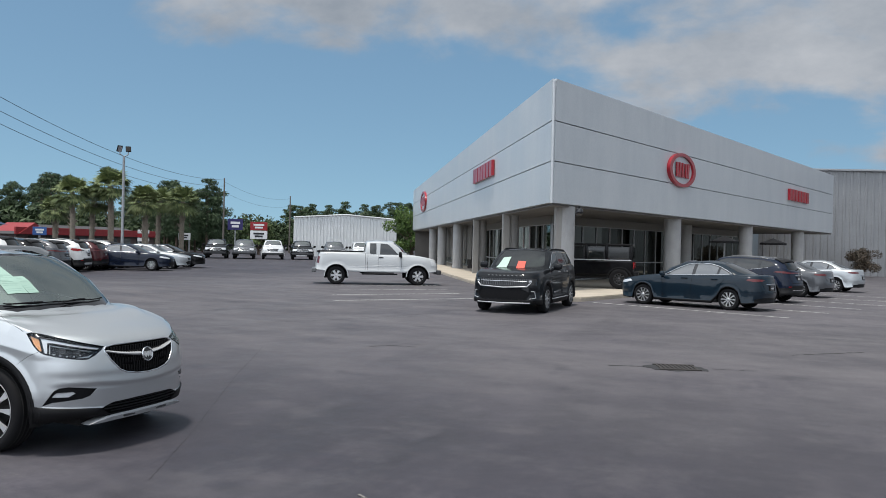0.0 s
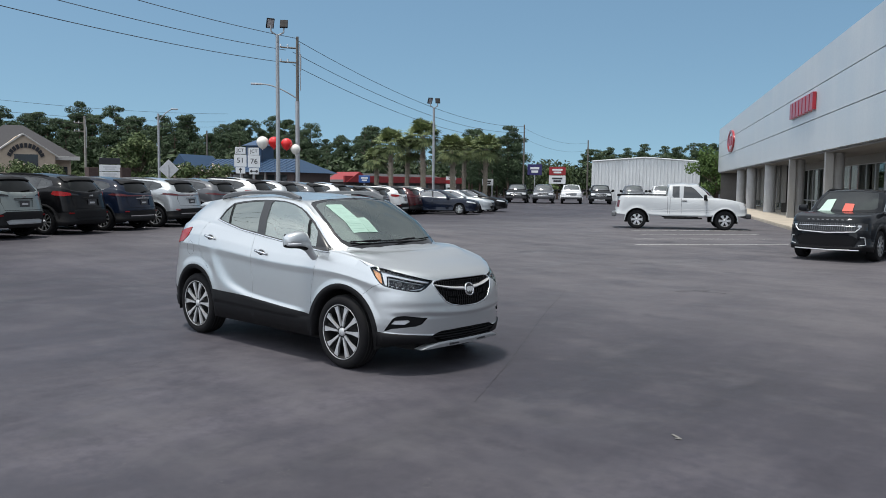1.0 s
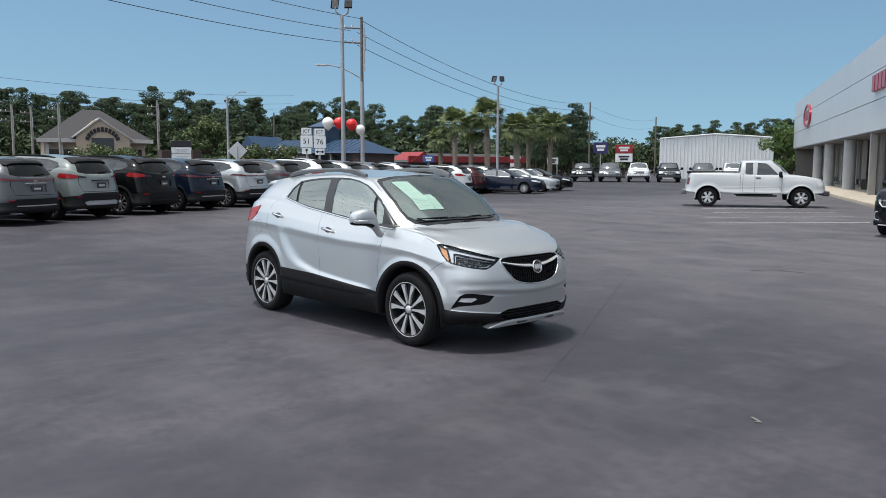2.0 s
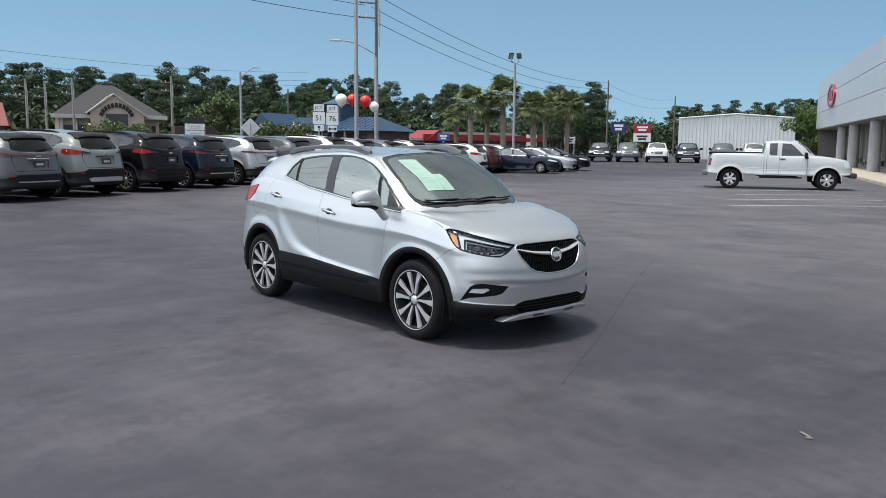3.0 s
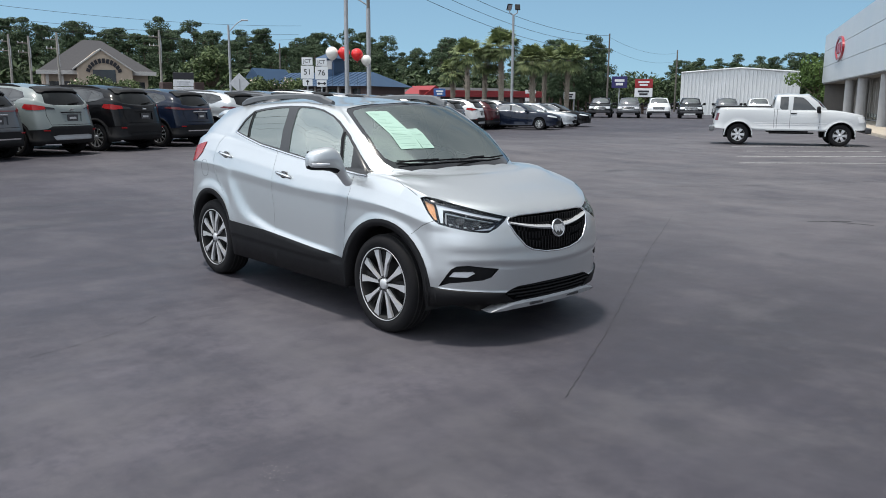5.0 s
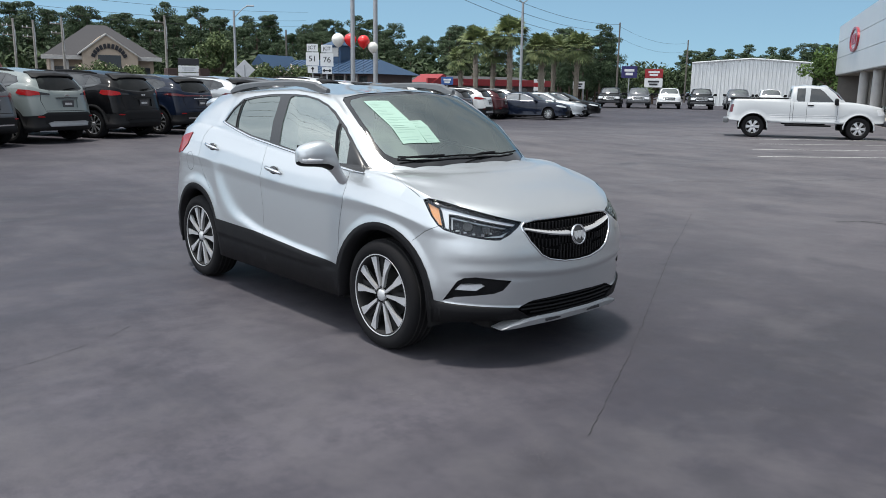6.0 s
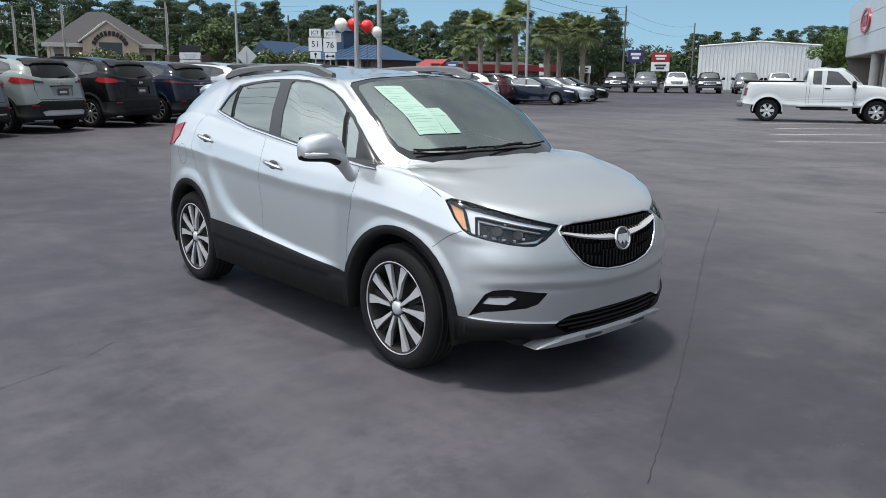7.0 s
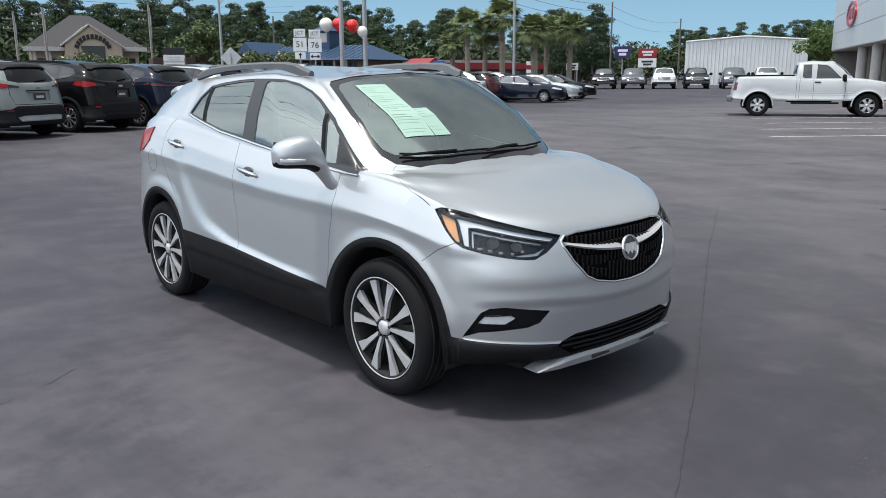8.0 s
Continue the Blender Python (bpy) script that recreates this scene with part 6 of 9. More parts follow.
# ---- parked SUVs, seen mostly from behind ----
def build_suv(spec, paint, m, label, rugged, group=""):
    """A mid-size SUV: its skin cut into panels, panes and lamps; rugged ones wear black cladding and a silver skid plate."""
    root = thing("suv", m, label, "car", group)
    sx, sy, sz = spec["scale"]
    sh = Shell(spec, 4)
    sk = Skin(sh)
    g = lambda *pts: [(x * sx, y * sy, z * sz) for x, y, z in pts]
    back, front = (1, 0, 0), (-1, 0, 0)
    rear = lambda line: g(*[(-2.1, y, z) for y, z in line])
    mirrored = lambda half: half + [(-y, z) for y, z in half[::-1]]
    sk.cut("windshield", g((0.50, -0.52, 1), (0.62, -0.58, 1), (0.90, -0.63, 1), (1.06, -0.58, 1), (1.16, -0.30, 1), (1.18, 0, 1), (1.16, 0.30, 1), (1.06, 0.58, 1), (0.90, 0.63, 1), (0.62, 0.58, 1), (0.50, 0.52, 1), (0.53, 0, 1)), (0, 0, -1))
    tail_line = 0.62 if rugged else 0.56
    for s, side in ((-1, "a"), (1, "b")):
        flat = lambda line: g(*[(x, 0.9 * s, z) for x, z in line])
        way = (0, -s, 0)
        sk.cut("surround" + side, flat([(-1.48, 1.325), (-1.36, 1.44), (-1.05, 1.512), (-0.60, 1.542), (-0.10, 1.552), (0.27, 1.530), (0.52, 1.448), (0.78, 1.280), (1.00, 1.098), (0.45, 1.112), (-0.10, 1.135), (-0.80, 1.180), (-1.30, 1.250)]), way)
        sk.cut("front_pane" + side, flat([(-0.05, 1.150), (-0.09, 1.525), (0.26, 1.505), (0.50, 1.425), (0.74, 1.275), (0.88, 1.125), (0.45, 1.130)]), way)
        sk.cut("rear_pane" + side, flat([(-0.92, 1.205), (-0.95, 1.495), (-0.60, 1.520), (-0.20, 1.530), (-0.15, 1.155)]), way)
        sk.cut("quarter_pane" + side, flat([(-1.42, 1.325), (-1.33, 1.42), (-1.04, 1.488), (-1.00, 1.212), (-1.28, 1.262)]), way)
        sk.cut("cladding", flat([(-0.90, 0.15), (-0.90, 0.50 if rugged else 0.36), (0.0, 0.48 if rugged else 0.35), (0.90, 0.46 if rugged else 0.35), (0.90, 0.15)]), way, None, 0.02)
        sk.cut("cladding", flat([(-1.58, 0.15), (-1.58, tail_line - 0.06), (-1.80, tail_line - 0.02), (-2.3, tail_line), (-2.3, 0.15)]), way, None, 0.02)
        for xw in (spec["wheelbase"] / 2, -spec["wheelbase"] / 2):
            r = spec["arch"] + (0.075 if rugged else 0.035)
            sk.cut("cladding", [(xw + r * math.cos(a), 0.9 * s, spec["tyre"] + r * math.sin(a)) for a in [math.pi * (k / 18 * 1.24 - 0.12) for k in range(19)]], way, None, 0.02)
        for line in ([(0.90, 1.10), (0.87, 0.80), (0.85, 0.46)], [(-0.13, 1.13), (-0.12, 0.80), (-0.10, 0.46)], [(-1.05, 1.22), (-1.12, 1.00), (-0.98, 0.80)]):
            sk.groove(flat(line), way, 0.010, ("body",))
        wr = (0.8, -0.6 * s, 0)
        f = lambda *pts: g(*[(x, y * s, z) for x, y, z in pts])
        if rugged:
            sk.cut("lamp" + side, f((-1.50, 0.85, 1.085), (-1.58, 0.85, 1.165), (-1.80, 0.80, 1.155), (-1.93, 0.64, 1.115), (-1.94, 0.62, 1.055), (-1.80, 0.78, 1.030), (-1.62, 0.86, 1.050)), wr)
            sk.cut("lamp_inner" + side, f((-1.93, 0.64, 1.115), (-2.0, 0.44, 1.080), (-2.0, 0.43, 1.050), (-1.94, 0.62, 1.055)), wr)
        else:
            sk.cut("lamp" + side, f((-1.48, 0.85, 1.090), (-1.62, 0.85, 1.130), (-1.85, 0.74, 1.120), (-1.95, 0.58, 1.085), (-1.95, 0.58, 1.045), (-1.80, 0.78, 1.055)), wr)
        sk.cut("headlamp" + side, f((1.64, 0.80, 0.94), (1.85, 0.66, 0.90), (1.99, 0.46, 0.85), (1.98, 0.50, 0.79), (1.78, 0.78, 0.83)), (-0.72, -0.69 * s, 0))
    sk.cut("rear_window", rear(mirrored([(-0.40, 1.145), (-0.575, 1.185), (-0.50, 1.40), (-0.42, 1.435), (-0.20, 1.450)])), back)
    sk.cut("spoiler", rear(mirrored([(-0.20, 1.450), (-0.42, 1.435), (-0.50, 1.40), (-0.56, 1.41), (-0.53, 1.52), (-0.25, 1.545)])), back, None, -0.3)
    sk.cut("cladding", rear(mirrored([(-0.98, 0.15), (-0.98, tail_line - 0.04), (-0.66, tail_line), (-0.55, tail_line + 0.06)])), back, None, 0.02)
    if rugged:
        sk.cut("skid", rear(mirrored([(-0.50, 0.375), (-0.55, 0.455), (-0.42, 0.485)])), back)
    else:
        sk.cut("skid", rear(mirrored([(-0.56, 0.445), (-0.56, 0.475)])), back)
        sk.cut("band", rear(mirrored([(-0.60, 1.050), (-0.60, 1.080)])), back, ("body", "tailgate"))
    sk.cut("recess", rear(mirrored([(-0.25, 0.775), (-0.285, 0.955)])), back)
    for line in ([(-0.60, 1.06), (-0.62, 0.92), (-0.57, 0.71), (0.57, 0.71), (0.62, 0.92), (0.60, 1.06)],):
        sk.groove(rear(line), back, 0.011, ("body", "tailgate"))
    sk.cut("grille", g(*[(2.1, y, z) for y, z in mirrored([(-0.40, 0.62), (-0.48, 0.83)])]), front)
    sk.cut("intake", g(*[(2.1, y, z) for y, z in mirrored([(-0.55, 0.34), (-0.50, 0.50)])]), front)
    sk.bm.normal_update()
    m_black = plain("suv_cladding", (0.014, 0.014, 0.015), 0.6, bump=0.2, rise=200.0, spec=0.2)
    sk.part("body", "body", paint, root)
    sk.part("roof", "roof", paint, root)
    sk.part("tailgate", "tailgate", paint, root)
    sk.part("cladding", "cladding", m_black, root, "black plastic cladding and bumper", 0.006, 0.014)
    sk.gaps(root, -0.004)
    sk.part("windshield", "windshield", M_BRIGHTGLASS, root, "", -0.003)
    for side in ("a", "b"):
        sk.part("window_surround", "surround" + side, M_GLOSSBLACK, root, "", -0.002)
        for name in ("front_pane", "rear_pane", "quarter_pane"):
            sk.part(name.replace("pane", "window"), name + side, M_SIDEGLASS, root, "", -0.006, -0.004)
        sk.part("tail_lamp", "lamp" + side, M_REDLAMP if rugged else M_DIMLAMP, root, "red wrap-round tail lamp", 0.010, 0.016)
        sk.part("lamp_inner", "lamp_inner" + side, M_GLOSSBLACK, root, "smoked inner tail lamp", 0.008, 0.014)
        sk.part("headlamp", "headlamp" + side, M_CLEARLAMP, root, "clear headlamp", 0.004, 0.01)
    sk.part("rear_window", "rear_window", M_DARKGLASS, root, "dark rear window", -0.006, -0.006)
    sk.part("spoiler", "spoiler", m_black, root, "black roof spoiler", 0.035, 0.045)
    sk.part("skid_plate", "skid", M_BLADE if rugged else M_CHROME, root, "silver skid plate" if rugged else "bright bumper strip", 0.016, 0.016)
    sk.part("lamp_band", "band", M_DIMLAMP, root, "dark red lamp band", 0.006, 0.010)
    sk.part("plate_recess", "recess", paint, root, "", -0.022, -0.022)
    gr = sk.part("grille", "grille", M_BLACK, root, "dark grille", -0.012, -0.012)
    sk.part("lower_intake", "intake", M_BLACK, root, "", -0.012, -0.012)
    sk.bm.free()
    for z in (0.67, 0.73, 0.79):
        sh.strip("grille_bar", g((2.1, -0.42, z), (2.1, 0, z), (2.1, 0.42, z)), front, 0.018, M_GREYALLOY, gr, 0.004, 4)
    p, n = sh.on((-2.1 * sx, 0, 0.865 * sz), back, -0.012)
    plate = part("number_plate", boxed((0.012, 0.31, 0.155), p, 0.004), M_PLATE, root, "dark dealer plate")
    part("plate_bar", boxed((0.006, 0.20, 0.05), p + Vector((-0.008, 0, -0.005)), 0.002), M_PLATEBAR, plate)
    sh.strip("tailgate_trim", g((-2.1, -0.30, 0.985), (-2.1, 0, 0.99), (-2.1, 0.30, 0.985)), back, 0.030, M_CHROME if not rugged else M_BLACK, root, 0.010, 4)
    p, n = sh.on((-2.1 * sx, 0, 1.045 * sz), back, 0.004)
    part("tail_badge", boxed((0.012, 0.13, 0.045), p, 0.005), M_CHROME, root, "chrome badge")
    wp = [sh.on((-2.1 * sx, y * sy, z * sz), back, 0.016)[0] for y, z in ((0.0, 1.165), (-0.14, 1.18), (-0.32, 1.195))]
    part("rear_wiper", hose(wp, 0.010), M_SEAM, root)
    for s in (1, -1):
        q, n = sh.on((-2.0 * sx, 0.68 * sy * s, 0.585 * sz), (0.8, -0.6 * s, 0), 0.012)
        part("reflector", boxed((0.02, 0.15, 0.028), q, 0.006, Matrix.Rotation(-s * radians(20), 3, "Z")), M_REDLAMP, root)
        for x0 in (-0.10, -1.0):
            q, n = sh.on((x0 * sx + 0.1, 0.88 * sy * s, 0.98 * sz), (0, -s, 0))
            part("door_handle", boxed((0.20, 0.03, 0.035), q + n * 0.012, 0.01), paint, root)
        door_mirror(root, (0.76 * sx, 0.985 * sy * s, 1.15 * sz), s, paint, (0.17, 0.22, 0.16), (0.83 * sx, 0.84 * sy * s, 1.05 * sz))
        sh.strip("window_chrome", flip(g((1.0, -0.80, 1.09), (0.45, -0.80, 1.104), (-0.10, -0.80, 1.127), (-0.80, -0.80, 1.172), (-1.30, -0.80, 1.242)), s), (0, -s, 0), 0.016, M_CHROME if not rugged else M_BLACK, root, 0.006, 4)
        roof_rail(root, [(x * sx, y * sy, z * sz, h) for x, y, z, h in ((-1.20, 0.585, 1.565, 0.03), (-1.0, 0.60, 1.610, 0.05), (-0.40, 0.605, 1.645, 0.06), (0.0, 0.605, 1.645, 0.06), (0.20, 0.595, 1.600, 0.03))], s, 0.018, M_BLACK if rugged else M_RAIL)
    wheel_set(root, spec)
    return root


def build_sedan(spec, paint, m, label, group=""):
    """A fastback sedan: its skin cut into panels, panes and lamps, with a chrome line round the side windows."""
    root = thing("sedan", m, label, "car", group)
    sx, sy, sz = spec["scale"]
    sh = Shell(spec, 4)
    sk = Skin(sh)
    g = lambda *pts: [(x * sx, y * sy, z * sz) for x, y, z in pts]
    back, front, down = (1, 0, 0), (-1, 0, 0), (0, 0, -1)
    rear = lambda line: g(*[(-2.1, y, z) for y, z in line])
    mirrored = lambda half: half + [(-y, z) for y, z in half[::-1]]
    both = lambda line: g(*(line + [(x, -y, z) for x, y, z in line[::-1]]))
    sk.cut("windshield", both([(0.19, 0.0, 1), (0.17, -0.38, 1), (0.30, -0.47, 1), (0.62, -0.60, 1), (0.76, -0.58, 1), (0.88, -0.43, 1), (0.93, -0.22, 1), (0.945, 0.0, 1)]), down)
    sk.cut("rear_window", both([(-0.97, 0.0, 1), (-0.95, -0.34, 1), (-1.02, -0.42, 1), (-1.36, -0.54, 1), (-1.52, -0.44, 1), (-1.60, -0.22, 1), (-1.62, 0.0, 1)]), down)
    outline = [(0.64, 0.982), (0.45, 1.10), (0.22, 1.235), (0.0, 1.335), (-0.15, 1.360), (-0.42, 1.372), (-0.65, 1.360), (-0.88, 1.300), (-1.12, 1.175), (-1.26, 1.080), (-0.98, 1.045), (-0.70, 1.028), (-0.20, 1.008), (0.40, 0.990)]
    for s, side in ((-1, "a"), (1, "b")):
        flat = lambda line: g(*[(x, 0.9 * s, z) for x, z in line])
        f = lambda *pts: g(*[(x, y * s, z) for x, y, z in pts])
        way, wr, wf = (0, -s, 0), (0.8, -0.6 * s, 0), (-0.72, -0.69 * s, 0)
        sk.cut("surround" + side, flat(outline), way)
        sk.cut("front_pane" + side, flat([(0.52, 1.0), (0.42, 1.09), (0.20, 1.22), (0.0, 1.318), (-0.13, 1.342), (-0.20, 1.345), (-0.17, 1.02), (0.40, 1.003)]), way)
        sk.cut("rear_pane" + side, flat([(-0.26, 1.022), (-0.29, 1.347), (-0.42, 1.355), (-0.63, 1.343), (-0.82, 1.293), (-0.88, 1.262), (-0.86, 1.049), (-0.70, 1.040)]), way)
        sk.cut("quarter_pane" + side, flat([(-0.92, 1.053), (-0.935, 1.240), (-1.10, 1.155), (-1.20, 1.086), (-0.98, 1.058)]), way)
        for line in ([(0.68, 0.95), (0.64, 0.70), (0.62, 0.32)], [(-0.22, 1.0), (-0.20, 0.70), (-0.18, 0.32)], [(-1.04, 1.03), (-1.10, 0.90), (-0.98, 0.68)]):
            sk.groove(flat(line), way, 0.010, ("body",))
        sk.cut("tail_lamp" + side, f((-1.72, 0.84, 0.905), (-1.76, 0.84, 0.950), (-1.90, 0.72, 0.955), (-2.0, 0.50, 0.940), (-2.02, 0.40, 0.920), (-2.0, 0.50, 0.885), (-1.88, 0.78, 0.870)), wr)
        sk.cut("headlamp" + side, f((1.56, 0.80, 0.745), (1.64, 0.79, 0.800), (1.85, 0.66, 0.765), (2.0, 0.46, 0.700), (1.98, 0.50, 0.655), (1.78, 0.76, 0.690)), wf)
    nose = lambda line: g(*[(2.1, y, z) for y, z in mirrored(line)])
    sk.cut("grille", nose([(-0.36, 0.53), (-0.46, 0.62), (-0.42, 0.665)]), front)
    sk.cut("intake", nose([(-0.48, 0.27), (-0.62, 0.42), (-0.40, 0.49)]), front)
    sk.cut("diffuser", rear(mirrored([(-0.74, 0.15), (-0.74, 0.36), (-0.50, 0.40)])), back, None, 0.02)
    sk.cut("recess", rear(mirrored([(-0.24, 0.60), (-0.27, 0.76)])), back)
    sk.groove(rear([(-0.52, 0.97), (-0.55, 0.80), (-0.40, 0.56), (0.40, 0.56), (0.55, 0.80), (0.52, 0.97)]), back, 0.010, ("body", "tailgate"))
    sk.bm.normal_update()
    for name in ("body", "roof", "tailgate"):
        sk.part(name, name, paint, root)
    sk.part("sill", "cladding", M_BLACK, root, "black lower sill", 0.002, 0.01)
    sk.gaps(root, -0.004)
    sk.part("windshield", "windshield", M_BRIGHTGLASS, root, "", -0.003)
    sk.part("rear_window", "rear_window", M_SIDEGLASS, root, "dark rear window", -0.003)
    for s, side in ((-1, "a"), (1, "b")):
        sk.part("window_surround", "surround" + side, M_GLOSSBLACK, root, "", -0.002)
        for name in ("front_pane", "rear_pane", "quarter_pane"):
            sk.part(name.replace("pane", "window"), name + side, M_BRIGHTGLASS, root, "", -0.006, -0.004)
        sk.part("tail_lamp", "tail_lamp" + side, M_DIMLAMP, root, "dark red wrap-round tail lamp", 0.008, 0.014)
        sk.part("headlamp", "headlamp" + side, M_CLEARLAMP, root, "clear headlamp", 0.004, 0.01)
        sh.strip("window_chrome", g(*[(x, 0.9 * s, z) for x, z in outline + outline[:1]]), (0, -s, 0), 0.024, M_CHROME, root, 0.006, 3, "chrome line round the side windows")
        for x in (0.0, -0.84):
            q, n = sh.on((x * sx, 0.9 * sy * s, 0.905 * sz), (0, -s, 0), 0.012)
            part("door_handle", boxed((0.21, 0.03, 0.035), q, 0.01), paint, root)
        door_mirror(root, (0.60 * sx, 0.96 * sy * s, 1.02 * sz), s, paint, (0.17, 0.22, 0.15), (0.66 * sx, 0.82 * sy * s, 0.95 * sz))
    grille = sk.part("grille", "grille", M_BLACK, root, "dark grille", -0.015, -0.015)
    sk.part("lower_intake", "intake", M_BLACK, root, "", -0.012, -0.012)
    sk.part("diffuser", "diffuser", M_BLACK, root, "black rear diffuser", 0.004, 0.010)
    sk.part("plate_recess", "recess", M_BLACK, root, "", -0.020, -0.020)
    sk.bm.free()
    for z in (0.56, 0.60, 0.64):
        sh.strip("grille_bar", g((2.1, -0.40, z), (2.1, 0, z), (2.1, 0.40, z)), front, 0.014, M_CHROME, grille, 0.004, 4)
    p, n = sh.on((-2.1 * sx, 0, 0.685 * sz), back, -0.010)
    plate = part("number_plate", boxed((0.012, 0.31, 0.155), p, 0.004), M_PLATE, root, "dark dealer plate")
    part("plate_bar", boxed((0.006, 0.20, 0.05), p + Vector((-0.008, 0, -0.005)), 0.002), M_PLATEBAR, plate)
    sh.strip("trunk_trim", g((-2.1, -0.36, 0.80), (-2.1, 0, 0.805), (-2.1, 0.36, 0.80)), back, 0.026, M_CHROME, root, 0.008, 4, "chrome trunk trim")
    wheel_set(root, spec)
    return root


# ---- off-road wagon, square ----
def build_offroader(m, label):
    root = thing("offroad_car", m, label, "car")
    pnt = P_BLACK
    def bx(name, size, at, mat, bevel=0.03, parent=None, lab=""):
        return part(name, boxed(size, at, bevel), mat, parent or root, lab)
    bx("body", (3.0, 1.62, 0.62), (-0.55, 0, 0.86), pnt, 0.06)
    hood = bx("hood", (1.30, 1.42, 0.50), (1.50, 0, 0.90), pnt, 0.07)
    bx("roof", (2.75, 1.48, 0.09), (-0.62, 0, 1.82), M_BLACK, 0.04)
    for x in (0.72, -0.12, -0.95, -1.96):
        for s in (1, -1):
            bx("pillar", (0.10, 0.07, 0.64), (x, 0.72 * s, 1.48), pnt, 0.015)
    for x, w in ((0.30, 0.72), (-0.53, 0.72), (-1.45, 0.88)):
        for s in (1, -1):
            bx("side_window", (w - 0.08, 0.02, 0.42), (x, 0.752 * s, 1.47), M_SIDEGLASS, 0.008)
            bx("window_frame", (w, 0.03, 0.52), (x, 0.735 * s, 1.48), M_GLOSSBLACK, 0.012)
    for s in (1, -1):
        bx("window_chrome", (2.75, 0.02, 0.03), (-0.60, 0.80 * s, 1.185), M_GREYALLOY, 0.004)
        bx("side_step", (1.9, 0.14, 0.07), (-0.05, 0.84 * s, 0.44), M_BLACK, 0.02)
        for x in (1.5, -1.5):
            bm = bmesh.new()
            for k in range(9):
                a, b = math.pi * k / 9, math.pi * (k + 1) / 9
                p = [Vector((x + r * math.cos(c), s * y, 0.42 + r * math.sin(c) * 0.95)) for c in (a, b) for r in (0.47, 0.53) for y in (0.70, 0.93)]
                v = [bm.verts.new(q) for q in p]
                for f in ((0, 1, 5, 4), (2, 6, 7, 3), (1, 3, 7, 5), (0, 4, 6, 2)):
                    bm.faces.new([v[j] for j in f])
            bmesh.ops.recalc_face_normals(bm, faces=bm.faces)
            part("wheel_arch", bm, M_BLACK, root)
        bx("headlamp", (0.03, 0.20, 0.20), (2.16, 0.52 * s, 0.95), M_CLEARLAMP, 0.01)
        bx("tail_lamp", (0.05, 0.14, 0.26), (-2.06, 0.70 * s, 0.98), M_REDLAMP, 0.01)
        bx("door_mirror", (0.12, 0.22, 0.18), (0.72, 0.95 * s, 1.25), M_BLACK, 0.03)
    bx("windshield", (0.02, 1.32, 0.52), (0.79, 0, 1.49), M_SIDEGLASS, 0.005)
    bx("rear_window", (0.02, 1.2, 0.45), (-2.03, 0, 1.50), M_DARKGLASS, 0.005)
    bx("grille", (0.03, 0.80, 0.36), (2.155, 0, 0.95), M_BLACK, 0.01)
    bx("bumper", (0.20, 1.65, 0.20), (2.28, 0, 0.60), M_BLACK, 0.04)
    bx("bumper", (0.20, 1.60, 0.20), (-2.15, 0, 0.62), M_BLACK, 0.04)
    bx("underbody", (3.9, 1.2, 0.16), (0, 0, 0.50), M_UNDER, 0.02)
    sp = dict(tyre=0.42, tyre_width=0.27, rim=0.56)
    for x in (1.5, -1.5):
        for y in (0.93, -0.93):
            wheel(root, x, y, sp, False, "five")
    for o in root.children_recursive:
        if o.name.split(".")[0] in ("rim_face", "rim_lip", "hub_cap"):
            o.material_slots[0].link = "OBJECT"
            o.material_slots[0].material = M_DARKALLOY
    return root


# ---- ground ----
def ground_sheet():
    bm = bmesh.new()
    xs = sorted({-1400, -900, -500, -300, -200, -150, -110, -90, -70, -55, -45, 900, 500, 300, 200, 120, 80, 60, 45} | {k * 1.5 for k in range(-24, 24)})
    ys = sorted({-900, -500, -300, -150, -80, -50, 1400, 900, 600, 400, 300, 200, 150, 110, 80, 60} | {k * 1.5 for k in range(-20, 34)})
    g = [[bm.verts.new((x, y, lift(x, y))) for y in ys] for x in xs]
    for a, b in zip(g, g[1:]):
        for j in range(len(ys) - 1):
            bm.faces.new((a[j], b[j], b[j + 1], a[j + 1]))
    return part("ground", bm, M_ASPHALT, smooth=True)


tagged(ground_sheet(), "dark worn asphalt of a car dealer's lot", "ground", kind="structure")

# painted stall lines, 4 mm above the asphalt
def stall_line(a, b, w=0.10):
    a, b = Vector(a), Vector(b)
    d = (b - a).normalized()
    n = Vector((-d.y, d.x)) * w / 2
    bm = bmesh.new()
    steps = 10
    rows = []
    for k in range(steps + 1):
        p = a.lerp(b, k / steps)
        rows.append([bm.verts.new((*(p + n), 0.004)), bm.verts.new((*(p - n), 0.004))])
    for p, q in zip(rows, rows[1:]):
        bm.faces.new((p[0], p[1], q[1], q[0]))
    bmesh.ops.recalc_face_normals(bm, faces=bm.faces)
    return tagged(part("stall_line", bm, M_STRIPE), "worn white painted parking line on asphalt", "road marking", "parking lines", "structure")


for k in range(4):
    o = Vector((-5.05 - 1.38 * k, 15.95 + 2.35 * k))
    d = Vector((math.cos(radians(50.5)), math.sin(radians(50.5))))
    stall_line(o, o + d * 5.0)
d_r = Vector((math.cos(radians(-23.5)), math.sin(radians(-23.5))))
f_r = Vector((math.cos(radians(66.5)), math.sin(radians(66.5))))
for k in range(6):
    o = Vector((2.02, 20.74)) + f_r * 2.9 * k + d_r * 0.0
    stall_line(o, o + d_r * 6.4)

# cracks and pale scars in the asphalt
M_CRACK = plain("asphalt_crack", (0.024, 0.024, 0.026), 0.9)


